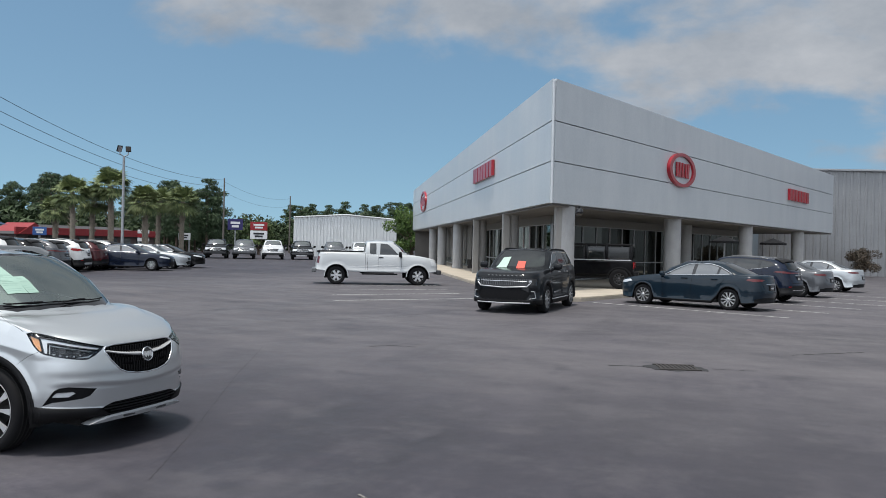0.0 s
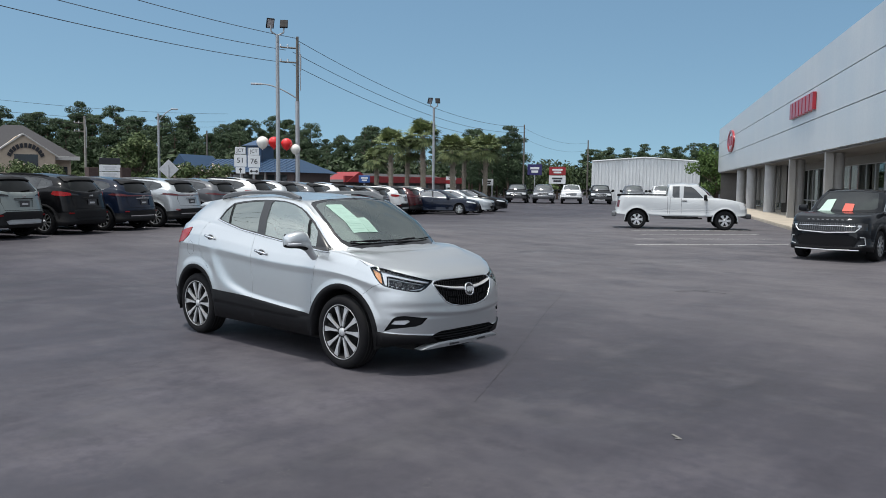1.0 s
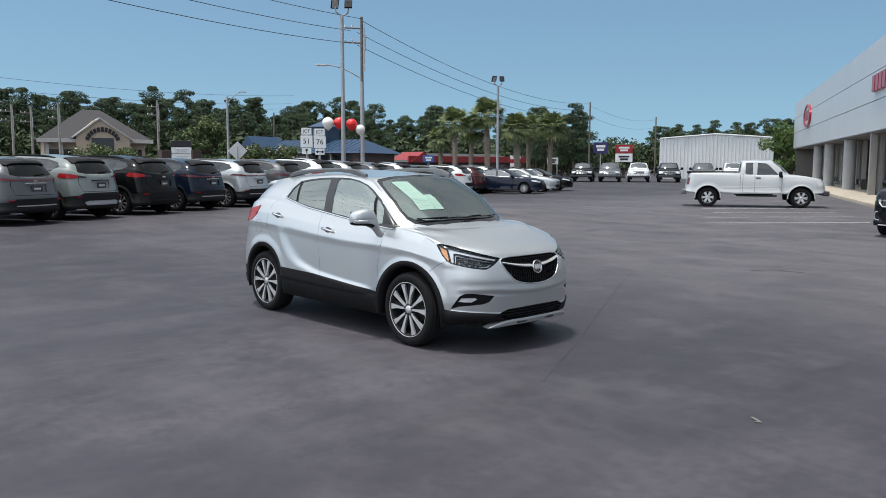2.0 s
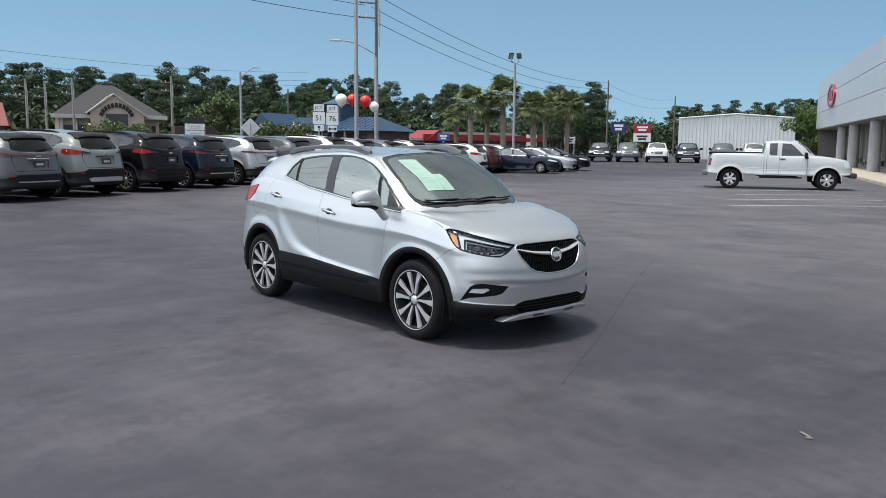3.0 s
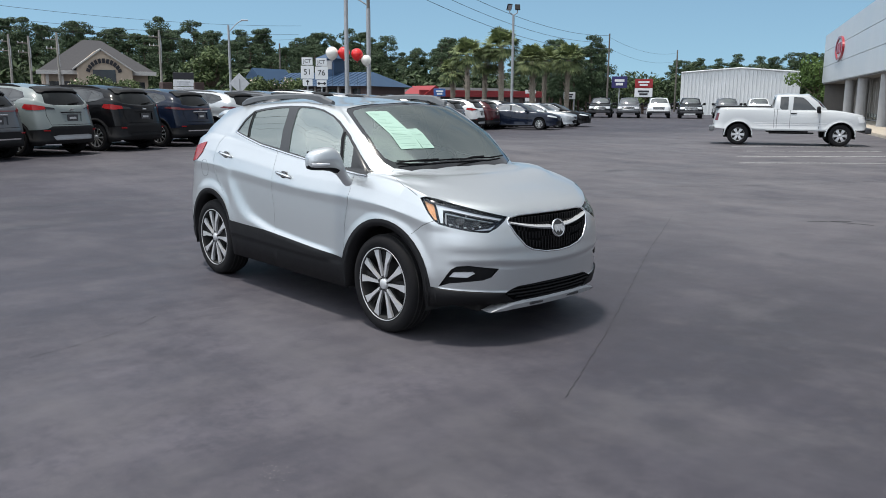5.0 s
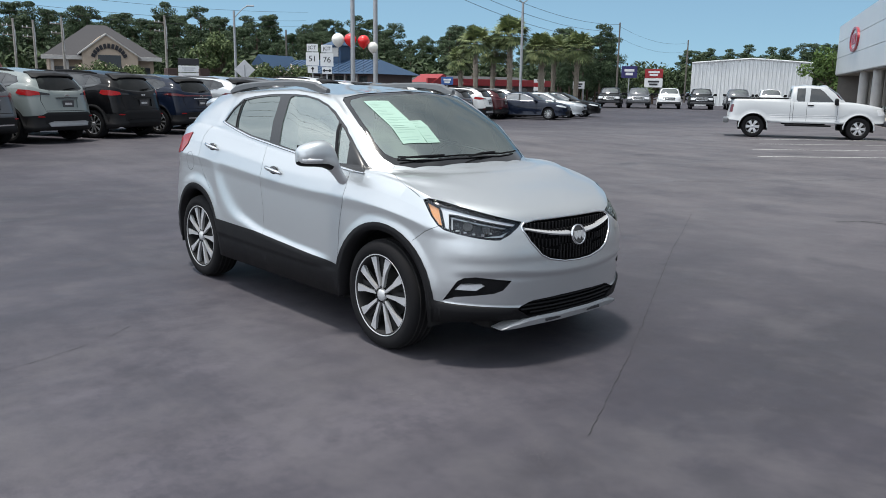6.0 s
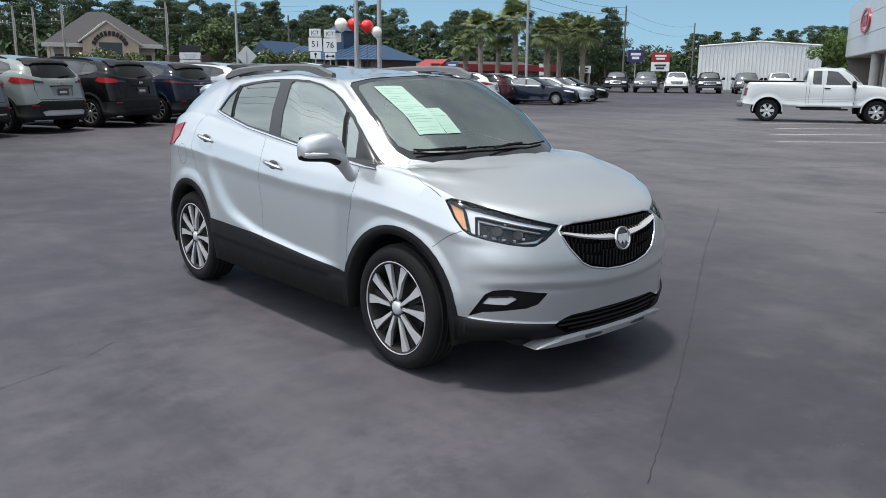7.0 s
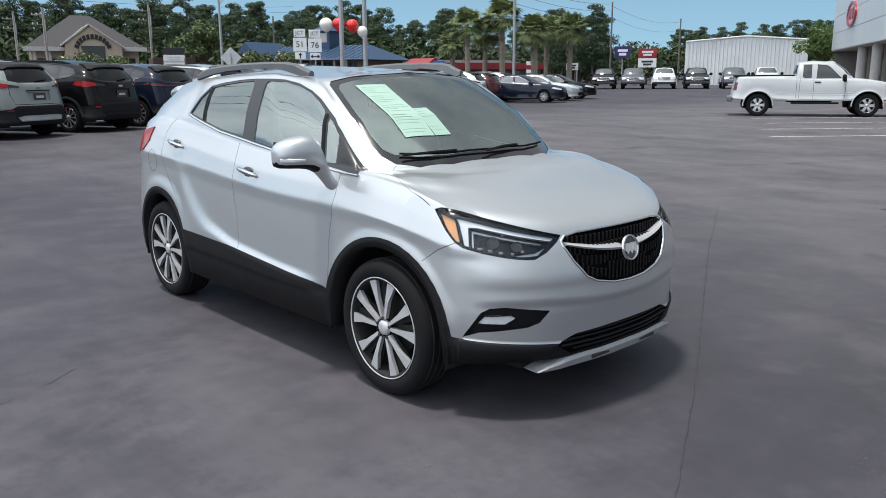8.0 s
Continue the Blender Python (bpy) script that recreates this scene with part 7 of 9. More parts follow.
def crack(points, w, mat, name="crack", label="thin dark crack in the asphalt", cat="crack"):
    rnd = random.Random(int(points[0][0] * 100))
    pts = []
    for (x0, y0), (x1, y1) in zip(points, points[1:]):
        n = max(2, int(math.hypot(x1 - x0, y1 - y0) / 0.05))
        for k in range(n):
            pts.append(Vector((x0 + (x1 - x0) * k / n + rnd.uniform(-0.006, 0.006), y0 + (y1 - y0) * k / n + rnd.uniform(-0.006, 0.006))))
    pts.append(Vector(points[-1]))
    bm = bmesh.new()
    rows = []
    for k, p in enumerate(pts):
        d = (pts[min(k + 1, len(pts) - 1)] - pts[max(0, k - 1)]).normalized()
        n = Vector((-d.y, d.x)) * w * rnd.uniform(0.05, 0.7) / 2
        rows.append([bm.verts.new((*(p + n), 0.003 + lift(p.x, p.y))), bm.verts.new((*(p - n), 0.003 + lift(p.x, p.y)))])
    for p, q in zip(rows, rows[1:]):
        bm.faces.new((p[0], q[0], q[1], p[1]))
    return tagged(part(name, bm, mat), label, cat, kind="structure")


crack([(-0.63, 5.78), (0.14, 4.34), (0.56, 3.52), (1.35, 2.1), (2.05, 0.85), (2.3, 0.40), (2.72, -0.40), (2.95, -0.85)], 0.008, M_CRACK)
crack([(-0.15, -1.9), (-0.02, -2.07), (0.09, -2.28), (0.21, -2.55), (0.30, -2.9)], 0.008, M_CRACK)
crack([(4.96, 6.68), (5.5, 6.85)], 0.12, M_CRACK, label="dark broken asphalt beside a drain")
crack([(6.45, 7.12), (6.9, 7.2)], 0.06, M_CRACK)
crack([(7.62, 9.54), (8.2, 10.1), (8.85, 10.71)], 0.14, M_CRACK, label="dark tar patch on the asphalt")
crack([(1.05, 7.05), (1.6, 7.1)], 0.05, M_CRACK)
crack([(0.88, 6.75), (1.25, 7.25)], 0.06, M_CRACK)
crack([(-3.0, 9.0), (-1.5, 11.5), (-0.6, 14.0)], 0.03, M_CRACK)


def scuffs(places):
    """Small pale flakes where the asphalt's face has worn off."""
    rnd = random.Random(9)
    vs, fs = [], []
    for x, y, n, spread in places:
        for _ in range(n):
            px, py = x + rnd.gauss(0, spread), y + rnd.gauss(0, spread)
            s = rnd.uniform(0.0012, 0.0045)
            k, a0, m = len(vs), rnd.uniform(0, 6.28), rnd.randint(4, 6)
            for j in range(m):
                r = s * rnd.uniform(0.5, 1.3)
                vs.append((px + r * math.cos(a0 + 6.283 * j / m), py + r * math.sin(a0 + 6.283 * j / m), 0.0035))
            fs.append(tuple(range(k, k + m)))
    me = bpy.data.meshes.new("asphalt_scuffs")
    me.from_pydata(vs, [], fs)
    me.materials.append(plain("worn_stone", (0.15, 0.145, 0.14), 0.9, vary=0.3))
    return tagged(new("asphalt_scuffs", me), "small pale worn flecks in the asphalt", "scuffs", kind="stuff")


scuffs(((-0.26, -2.12, 40, 0.05), (0.50, -0.84, 45, 0.06), (1.90, -1.20, 40, 0.05), (2.07, -1.18, 25, 0.04), (1.67, 2.43, 60, 0.10), (0.94, 2.69, 20, 0.06), (3.26, 0.15, 45, 0.08),
        (2.70, -2.55, 45, 0.06), (3.61, -1.84, 40, 0.08), (2.42, -3.48, 30, 0.07), (2.92, -1.19, 40, 0.07), (3.13, -2.86, 35, 0.05), (3.91, -2.38, 40, 0.05), (3.03, -3.25, 30, 0.05), (2.5, 0.9, 40, 0.3), (0.1, -1.2, 25, 0.2)))
bm = bmesh.new()
box(bm, (0.085, 0.018, 0.006), (4.53, -0.53, 0.006), 0.002, Matrix.Rotation(radians(-30), 3, "Z"))
box(bm, (0.045, 0.014, 0.006), (4.57, -0.57, 0.006), 0.002, Matrix.Rotation(radians(25), 3, "Z"))
tagged(part("litter_scrap", bm, plain("pale_litter", (0.18, 0.172, 0.158), 0.7)), "small pale scrap of litter on the asphalt", "litter")


# storm drain grate in a sunk dark frame
drain = thing("storm_drain", pose(5.95, 6.95, 0.0, 0, 0, 18), "rusty dark iron storm drain grate set in broken asphalt", "drain")
M_IRON = plain("rusty_iron", (0.05, 0.045, 0.042), 0.8, 0.3, vary=0.4, scale=14.0, bump=0.4)
rag = random.Random(4)
part("frame", prism([(rag.uniform(0.42, 0.66) * 1.15 * math.cos(a), rag.uniform(0.34, 0.50) * math.sin(a)) for a in [2 * math.pi * k / 18 for k in range(18)]], -0.01, 0.007), M_CRACK, drain, "broken dark asphalt edge")
for k in range(9):
    part("grate_bar", boxed((0.045, 0.60, 0.02), (-0.36 + 0.09 * k, 0, 0.010), 0.004), M_IRON, drain)
for y in (-0.31, 0.31):
    part("grate_edge", boxed((0.86, 0.045, 0.022), (0, y, 0.010), 0.004), M_IRON, drain)

drain.scale = (0.72, 0.8, 1.0)

# ---- cars ----
P_SILVER = car_paint("silver_paint", (0.54, 0.565, 0.575), 0.72, 0.33, coat=0.8, spec=0.4)
P_WHITE = car_paint("white_paint", (0.66, 0.675, 0.675), 0.0, 0.35, 0.01)
P_TRUCK = car_paint("aged_white_paint", (0.44, 0.46, 0.47), 0.0, 0.42, 0.03, coat=0.5)
P_DARKGREY = car_paint("dark_grey_paint", (0.007, 0.008, 0.010), 0.0, 0.36, coat=0.55, spec=0.03)
P_SAGE = car_paint("grey_green_paint", (0.185, 0.214, 0.209), 0.0, 0.36, coat=0.8, spec=0.25)
P_BLACK = car_paint("black_paint", (0.004, 0.004, 0.005), 0.0, 0.3, coat=0.45, spec=0.03)
P_NAVY = car_paint("navy_paint", (0.006, 0.011, 0.026), 0.0, 0.32, coat=0.6, spec=0.04)
P_BLUEGREY = car_paint("blue_grey_paint", (0.007, 0.016, 0.026), 0.0, 0.32, coat=0.6, spec=0.04)
P_LIGHTSILVER = car_paint("light_silver_paint", (0.42, 0.445, 0.46), 0.5, 0.36)
P_MAROON = car_paint("maroon_paint", (0.050, 0.006, 0.009), 0.0, 0.34, coat=0.7, spec=0.1)
P_GREY = car_paint("mid_grey_paint", (0.085, 0.090, 0.100), 0.2, 0.36, coat=0.8, spec=0.2)

build_crossover(pose(0, 0, 0, 0, 0, 0.6), P_SILVER, "silver compact crossover standing alone on the asphalt")


def at_heading(x, y, deg):
    return pose(x, y, lift(x, y), 0, 0, deg)


# the row of SUVs parked nose-in
def row_place(k):
    return -15.75 - 0.935 * k, (-0.80, 1.00, 3.12)[k] if k < 3 else -1.35 + 2.175 * k


ROWG = "cars parked in the long row"
suv = build_suv(SUV, P_SAGE, at_heading(*row_place(1), 207), "grey-green SUV parked nose-in with black bumper and silver skid plate", True, ROWG)
suv_b = build_suv(SUV_B, P_NAVY, at_heading(*row_place(3), 207), "dark navy SUV parked nose-in with slim red tail lamps", False, ROWG)
for k, base, old, pnt, lab in ((0, suv_b, P_NAVY, P_GREY, "mid-grey SUV parked nose-in with a bright bumper strip"),
                               (2, suv, P_SAGE, P_BLACK, "black SUV parked nose-in with roof rails and red tail lamps"),
                               (4, suv_b, P_NAVY, P_LIGHTSILVER, "silver-white SUV parked nose-in with slim red tail lamps"),
                               (5, suv_b, P_NAVY, P_GREY, "grey SUV parked nose-in between two pale SUVs"),
                               (6, suv, P_SAGE, P_WHITE, "white SUV parked nose-in with tall red tail lamps"),
                               (7, suv_b, P_NAVY, P_LIGHTSILVER, "silver SUV parked nose-in in the long row"),
                               (8, suv_b, P_NAVY, P_GREY, "grey SUV parked nose-in in the long row"),
                               (9, suv, P_SAGE, P_WHITE, "white SUV parked nose-in in the long row"),
                               (10, suv_b, P_NAVY, P_BLACK, "black SUV parked nose-in in the long row"),
                               (11, suv_b, P_NAVY, P_GREY, "grey SUV parked nose-in far along the row"),
                               (12, suv, P_SAGE, P_WHITE, "white SUV parked nose-in beside a navy sedan"),
                               (13, suv_b, P_NAVY, P_MAROON, "dark maroon SUV parked nose-in behind a navy sedan"),
                               (14, suv_b, P_NAVY, P_WHITE, "white SUV parked nose-in behind a navy sedan")):
    c = copy_thing(base, at_heading(*row_place(k), 207))
    recolour(tagged(c, lab), old, pnt)
    if pnt == P_BLACK:
        recolour(c, M_BLADE, M_BLACK)
# saloons nose-out further along the row
saloon = build_sedan(SALOON, P_NAVY, at_heading(-26.08, 29.68, 30), "dark navy sedan parked nose-out in the row", ROWG)
for k, pnt, lab in ((1, P_LIGHTSILVER, "silver sedan parked nose-out beside a navy sedan"), (2, P_BLACK, "black sedan parked nose-out in the row")):
    c = copy_thing(saloon, at_heading(-26.08 - 1.2 * k, 29.68 + 2.9 * k, 30))
    recolour(tagged(c, lab), P_NAVY, pnt)
# cars nose-in by the showroom's long front
FRONTG = "cars parked along the showroom"
for k, pnt, lab, base, old in ((0, P_BLUEGREY, "dark blue-grey sedan parked nose-in at the showroom", saloon, P_NAVY), (1, P_NAVY, "dark blue SUV parked nose-in at the showroom", suv_b, P_NAVY),
                               (2, P_GREY, "dark grey sedan parked nose-in at the showroom", saloon, P_NAVY), (3, P_LIGHTSILVER, "silver sedan parked nose-in at the showroom", saloon, P_NAVY)):
    c = copy_thing(base, at_heading(*((5.2, 21.4), (6.4, 26.3), (7.6, 31.2), (9.4, 37.3))[k], 160))
    recolour(tagged(c, lab, group=FRONTG), old, pnt)
big, sk_big = build_large_suv(BIGSUV, P_DARKGREY, at_heading(0.78, 17.14, 270), "large dark grey SUV with a bright grille by the showroom")
M_REDPAPER = plain("red_paper", (0.62, 0.10, 0.07), 0.7)
M_PAPER = plain("paper", (0.40, 0.53, 0.46), 0.7, vary=0.08)
bs = BIGSUV["scale"]
sk_big.patch("price_sheet", [(1.05 * bs[0], 0.22, 1.3), (1.05 * bs[0], -0.02, 1.3)], [(0.84 * bs[0], 0.20, 1.4), (0.84 * bs[0], -0.02, 1.4)], (0, 0, -1), M_REDPAPER, big, 0.012, 4, 4, 0.003, "red price sheet on the glass")
sk_big.patch("price_sheet", [(1.02 * bs[0], -0.62, 1.3), (1.05 * bs[0], -0.30, 1.3)], [(0.70 * bs[0], -0.50, 1.4), (0.70 * bs[0], -0.28, 1.4)], (0, 0, -1), M_PAPER, big, 0.012, 4, 4, 0.003, "pale green price sheet on the glass")
sk_big.strip("bumper_strip", [(2.3, -0.72, 0.30), (2.4, 0, 0.29), (2.3, 0.72, 0.30)], (-1, 0, 0), 0.03, M_ALLOY, big, 0.02, 8, "bright lower bumper strip")
for k in range(9):
    sk_big.patch("hood_letter", [(2.3, -0.44 + 0.11 * k, 1.000), (2.3, -0.38 + 0.11 * k, 1.000)], [(2.3, -0.44 + 0.11 * k, 1.022), (2.3, -0.40 + 0.11 * k, 1.022)], (-1, 0, 0), M_RAIL, big, 0.012, 2, 1, 0.006)
for s in (1, -1):
    sk_big.strip("side_strip", [(1.0, 0.98 * s, 0.36), (-1.0, 0.98 * s, 0.36)], (0, -s, 0), 0.035, M_ALLOY, big, 0.012, 6)
build_pickup(PICKUP, P_TRUCK, at_heading(-8.73, 26.20, 30), "white extended-cab pickup truck parked by the showroom")
far_truck = build_pickup(dict(PICKUP, scale=(1.27, 1.26, 1.18), track=1.06), P_DARKGREY, at_heading(-44.4, 61.3, 304), "dark grey pickup truck parked facing the lot", "trucks at the lot's far edge", 3)
for (x, y), pnt, lab in (((-42.15, 62.85), P_GREY, "grey pickup truck parked facing the lot"), ((-39.78, 64.45), P_WHITE, "white pickup truck parked facing the lot"), ((-37.28, 66.03), P_DARKGREY, "dark pickup truck parked facing the lot"),
                         ((-34.45, 67.75), P_GREY, "grey pickup truck in front of the white shed"), ((-32.0, 69.15), P_WHITE, "white pickup truck in front of the white shed")):
    c = copy_thing(far_truck, at_heading(x, y, 304))
    recolour(tagged(c, lab), P_DARKGREY, pnt)
build_offroader(pose(0.16, 28.27, 0.14, 0, 0, 186), "black square off-road wagon under the showroom canopy")


# ---- showroom ----
def panel_material():
    m = Mat("white_wall_panel")
    stain = m.noise(0.6, 6.0, 0.65, (1, 1, 0.35), "Object")
    fine = m.noise(14.0, 4.0)
    c = m.ramp(m.mix(0.3, stain, fine), [(0.30, (0.49, 0.525, 0.55)), (0.62, (0.61, 0.635, 0.65))])
    m.base(c)
    m.set(Roughness=m.ramp(stain, [(0.3, (0.32,) * 3), (0.7, (0.5,) * 3)]), Metallic=0.15)
    m.bump(m.noise(0.8, 2.0), 0.05, 0.02)
    return m.m


M_PANEL = panel_material()
M_RED = plain("red_sign_face", (0.33, 0.006, 0.018), 0.35, vary=0.1, coat=0.3)
M_COLUMN = plain("column_plaster", (0.33, 0.335, 0.34), 0.8, vary=0.12, scale=2.0, bump=0.2)
M_SOFFIT = plain("soffit_board", (0.125, 0.122, 0.118), 0.8, vary=0.08)
M_INWALL = plain("inner_wall_white", (0.26, 0.255, 0.245), 0.7, vary=0.06)
M_HEAD = plain("head_board", (0.17, 0.168, 0.16), 0.7)
M_MULLION = plain("aluminium_mullion", (0.35, 0.36, 0.37), 0.4, 0.6)
M_SHOPGLASS = glass("shop_glass", (0.55, 0.60, 0.60), 0.06, 1.38)
corner, left_end, right_end = Vector((-0.13, 23.42)), Vector((-30.2, 78.7)), Vector((12.4, 64.7))
show = thing("showroom", pose(0, 0, 0), "white-panelled car showroom with columns and red sign shapes", "building")
dl, dr = (left_end - corner).normalized(), (right_end - corner).normalized()
nl, nr = Vector((-dl.y, dl.x)), Vector((dr.y, -dr.x))


def fascia(a, b, n, za, zb):
    """Three tiers of wall panel with open joints; za, zb: joint heights at each end."""
    length = (b - a).length
    cuts = 8
    for t in range(3):
        for k in range(cuts):
            p, q = a.lerp(b, k / cuts), a.lerp(b, (k + 1) / cuts)
            gap = 0.02
            bm = bmesh.new()
            vs = []
            for pt, f in ((p, k / cuts), (q, (k + 1) / cuts)):
                lo, hi = za[t] + (zb[t] - za[t]) * f + gap, za[t + 1] + (zb[t + 1] - za[t + 1]) * f - gap
                if t == 0:
                    lo -= gap
                for z in (lo, hi):
                    for out in (0.0, 0.08):
                        vs.append(bm.verts.new((*(pt + n * out), z)))
            for f in ((1, 5, 7, 3), (0, 2, 6, 4), (0, 4, 5, 1), (2, 3, 7, 6), (0, 1, 3, 2), (4, 6, 7, 5)):
                bm.faces.new([vs[j] for j in f])
            bmesh.ops.recalc_face_normals(bm, faces=bm.faces)
            part("wall_panel", bm, M_PANEL, show)


HA, HL, HR = (3.46, 5.0, 6.5, 8.08), (3.50, 5.04, 6.54, 8.12), (3.46, 5.0, 6.5, 8.08)
fascia(corner, left_end, nl * 1.0, HA, HL)
fascia(corner, right_end, nr * 1.0, HA, HR)
part("core", prism([tuple(corner + (dl + dr) * 0.03), tuple(right_end), tuple(left_end)], 3.44, 7.15), M_MULLION, show)
part("soffit", prism([tuple(corner + (dl + dr) * 0.1), tuple(right_end - dr * 0.1), tuple(left_end - dl * 0.1)], 3.36, 3.43), M_SOFFIT, show)
edge = bmesh.new()
tube(edge, (*(corner - (dl + dr) * 0.05), 3.44), (*(corner - (dl + dr) * 0.05), 7.99), 0.05, seg=8)
part("corner_trim", edge, M_PANEL, show)


def column(at, r=0.36, pier=None):
    bm = bmesh.new()
    tube(bm, (*at, 0.10), (*at, 3.4), r, seg=28)
    tube(bm, (*at, 0.10), (*at, 0.22), r * 1.06, seg=28)
    c = part("column", bm, M_COLUMN, show, smooth=False)
    if pier is not None:
        w = bmesh.new()
        box(w, (0.30, 0.34, 3.28), (*(at + pier), 1.76), 0.01, Matrix.Rotation(math.atan2(dl.y, dl.x), 3, "Z"))
        part("pier", w, M_INWALL, show)
    return c


inl, inr = -nl, -nr
column(Vector((0.0, 25.1)), 0.38, nl * 0.28 - dl * 0.16)
for d in (10.0, 19.2, 29.1, 39.0, 46.3):
    column(corner + dl * d + inl * 0.55, 0.38, nl * 0.35 - dl * 0.45 if d < 20 else None)
for d in (12.65, 23.84, 35.48):
    column(corner + dr * d + inr * 0.55, 0.42)
for p, d in ((corner + dr * 22.0 + inr * 3.6, 0),):
    column(p, 0.40)


def glazing(a, b, top=2.95, bay=1.55, head=3.4):
    """A storefront: mullions, rails, panes and the wall over them."""
    n = max(1, round((b - a).length / bay))
    d = (b - a).normalized()
    turn = Matrix.Rotation(math.atan2(d.y, d.x), 3, "Z")
    for k in range(n + 1):
        p = a.lerp(b, k / n)
        part("mullion", boxed((0.07, 0.12, top - 0.14), (*p, (top + 0.14) / 2), 0.008, turn), M_MULLION, show)
    for z in (0.20, 1.05, top):
        part("rail", boxed(((b - a).length, 0.10, 0.07), (*((a + b) / 2), z), 0.008, turn), M_MULLION, show)
    for k in range(n):
        p = a.lerp(b, (k + 0.5) / n)
        g = part("pane", boxed(((b - a).length / n - 0.07, 0.02, top - 0.2), (*p, (top + 0.2) / 2), 0.0, turn), M_SHOPGLASS, show)
        g.visible_shadow = False
    part("head_wall", boxed(((b - a).length, 0.16, head - top), (*((a + b) / 2), (head + top) / 2), 0.0, turn), M_HEAD, show)


# the glass walls stand back under the canopy and meet in a corner
off_l, off_r = 2.3, 4.6
det = dl.x * dr.y - dl.y * dr.x
diff = (corner + inr * off_r) - (corner + inl * off_l)
ul = (diff.x * dr.y - diff.y * dr.x) / det
meet = corner + inl * off_l + dl * ul
glazing(meet, corner + inl * off_l + dl * 56.0)
end_r = corner + inr * off_r + dr * 35.0
glazing(meet, end_r)
# low wall with upright slats at the far end of the long side
for k in range(26):
    p = corner + dl * (29.0 + k * 1.0) + inl * 1.4
    part("slat", boxed((0.10, 0.30, 2.6), (*p, 2.1), 0.01, Matrix.Rotation(math.atan2(dl.y, dl.x), 3, "Z")), M_INWALL, show)
# inside: floor, back wall, a red car and desks behind the glass
part("inner_floor", prism([tuple(meet), tuple(end_r), tuple(corner + inl * off_l + dl * 56.0)], 0.13, 0.16), M_SOFFIT, show)
# dark colour stands in for the dim room; back wall and partition are added
M_DARKIN = plain("inner_wall_painted_dim", (0.07, 0.065, 0.06), 0.8, vary=0.3, scale=1.0)
span = right_end - left_end
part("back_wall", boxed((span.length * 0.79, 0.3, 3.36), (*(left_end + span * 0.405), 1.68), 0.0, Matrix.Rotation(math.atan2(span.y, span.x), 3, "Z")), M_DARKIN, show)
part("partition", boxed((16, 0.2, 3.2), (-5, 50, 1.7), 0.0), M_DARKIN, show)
pave = prism([(1.58, 20.83), tuple(right_end + nr * 1.9), tuple(left_end + nl * 1.7), (-1.35, 22.2), (-0.8, 20.55), (0.55, 20.13)], -0.02, 0.14)
bmesh.ops.bevel(pave, geom=[e for e in pave.edges if all(v.co.z > 0.1 for v in e.verts)], offset=0.03, segments=2, affect="EDGES")
tagged(part("pavement", pave, M_CONCRETE), "tan concrete pavement with a kerb around the showroom", "pavement", kind="structure")


# red sign shapes on the fascia: a ring with bars, and a row of blocks
def sign_ring(at, along, out, w, h):
    ring = bmesh.new()
    o = Vector((*out, 0))
    a = Vector((*along, 0))
    n = 32
    rows = []
    for k in range(n):
        t = 2 * math.pi * k / n
        c, s = math.cos(t), math.sin(t)
        rows.append([ring.verts.new(Vector(at) + a * (w * f * c) + Vector((0, 0, h * f * s)) + o * d) for f, d in ((1.0, 0.0), (1.0, 0.17), (0.82, 0.17), (0.82, 0.06))])
    for k in range(n):
        p, q = rows[k], rows[(k + 1) % n]
        for j in range(3):
            ring.faces.new((p[j], q[j], q[j + 1], p[j + 1]))
    bmesh.ops.recalc_face_normals(ring, faces=ring.faces)
    sg = part("sign_ring", ring, M_RED, None, smooth=False)
    tagged(sg, "red oval sign ring with upright red bars on the white fascia", "sign")
    plate = bmesh.new()
    vs = [plate.verts.new(Vector(at) + a * (w * 0.83 * math.cos(2 * math.pi * k / n)) + Vector((0, 0, h * 0.83 * math.sin(2 * math.pi * k / n))) + o * 0.06) for k in range(n)]
    plate.faces.new(vs)
    part("sign_face", plate, M_PANEL, sg)
    for x, lean in ((-0.42, 0.0), (-0.22, 0.12), (0.0, 0.0), (0.24, -0.10), (0.42, 0.10)):
        b = bmesh.new()
        box(b, (0.13 * w, 0.06, h * 0.86), (0, 0, 0), 0.01)
        m = Matrix.Translation(Vector(at) + a * (x * w) + o * 0.14) @ Matrix((( a.x, o.x, 0, 0), (a.y, o.y, 0, 0), (0, 0, 1, 0), (0, 0, 0, 1))) @ Matrix.Rotation(lean, 4, "Y")
        bmesh.ops.transform(b, matrix=m, verts=b.verts)
        part("sign_bar", b, M_RED, sg)


def sign_blocks(a, b, out, z0, z1, count):
    sg = None
    along = (b - a).normalized()
    w = (b - a).length / count
    for k in range(count):
        bm = bmesh.new()
        c = a + along * (k + 0.5) * w + out * 0.10
        box(bm, (w * 0.76, 0.17, z1 - z0), (0, 0, 0), 0.02)
        m = Matrix.Translation((*c, (z0 + z1) / 2)) @ Matrix(((along.x, out.x, 0, 0), (along.y, out.y, 0, 0), (0, 0, 1, 0), (0, 0, 0, 1)))
        bmesh.ops.transform(bm, matrix=m, verts=bm.verts)
        if sg is None:
            sg = tagged(part("sign_block", bm, M_RED), "row of raised red sign blocks on the white fascia", "sign")
        else:
            part("sign_block", bm, M_RED, sg)


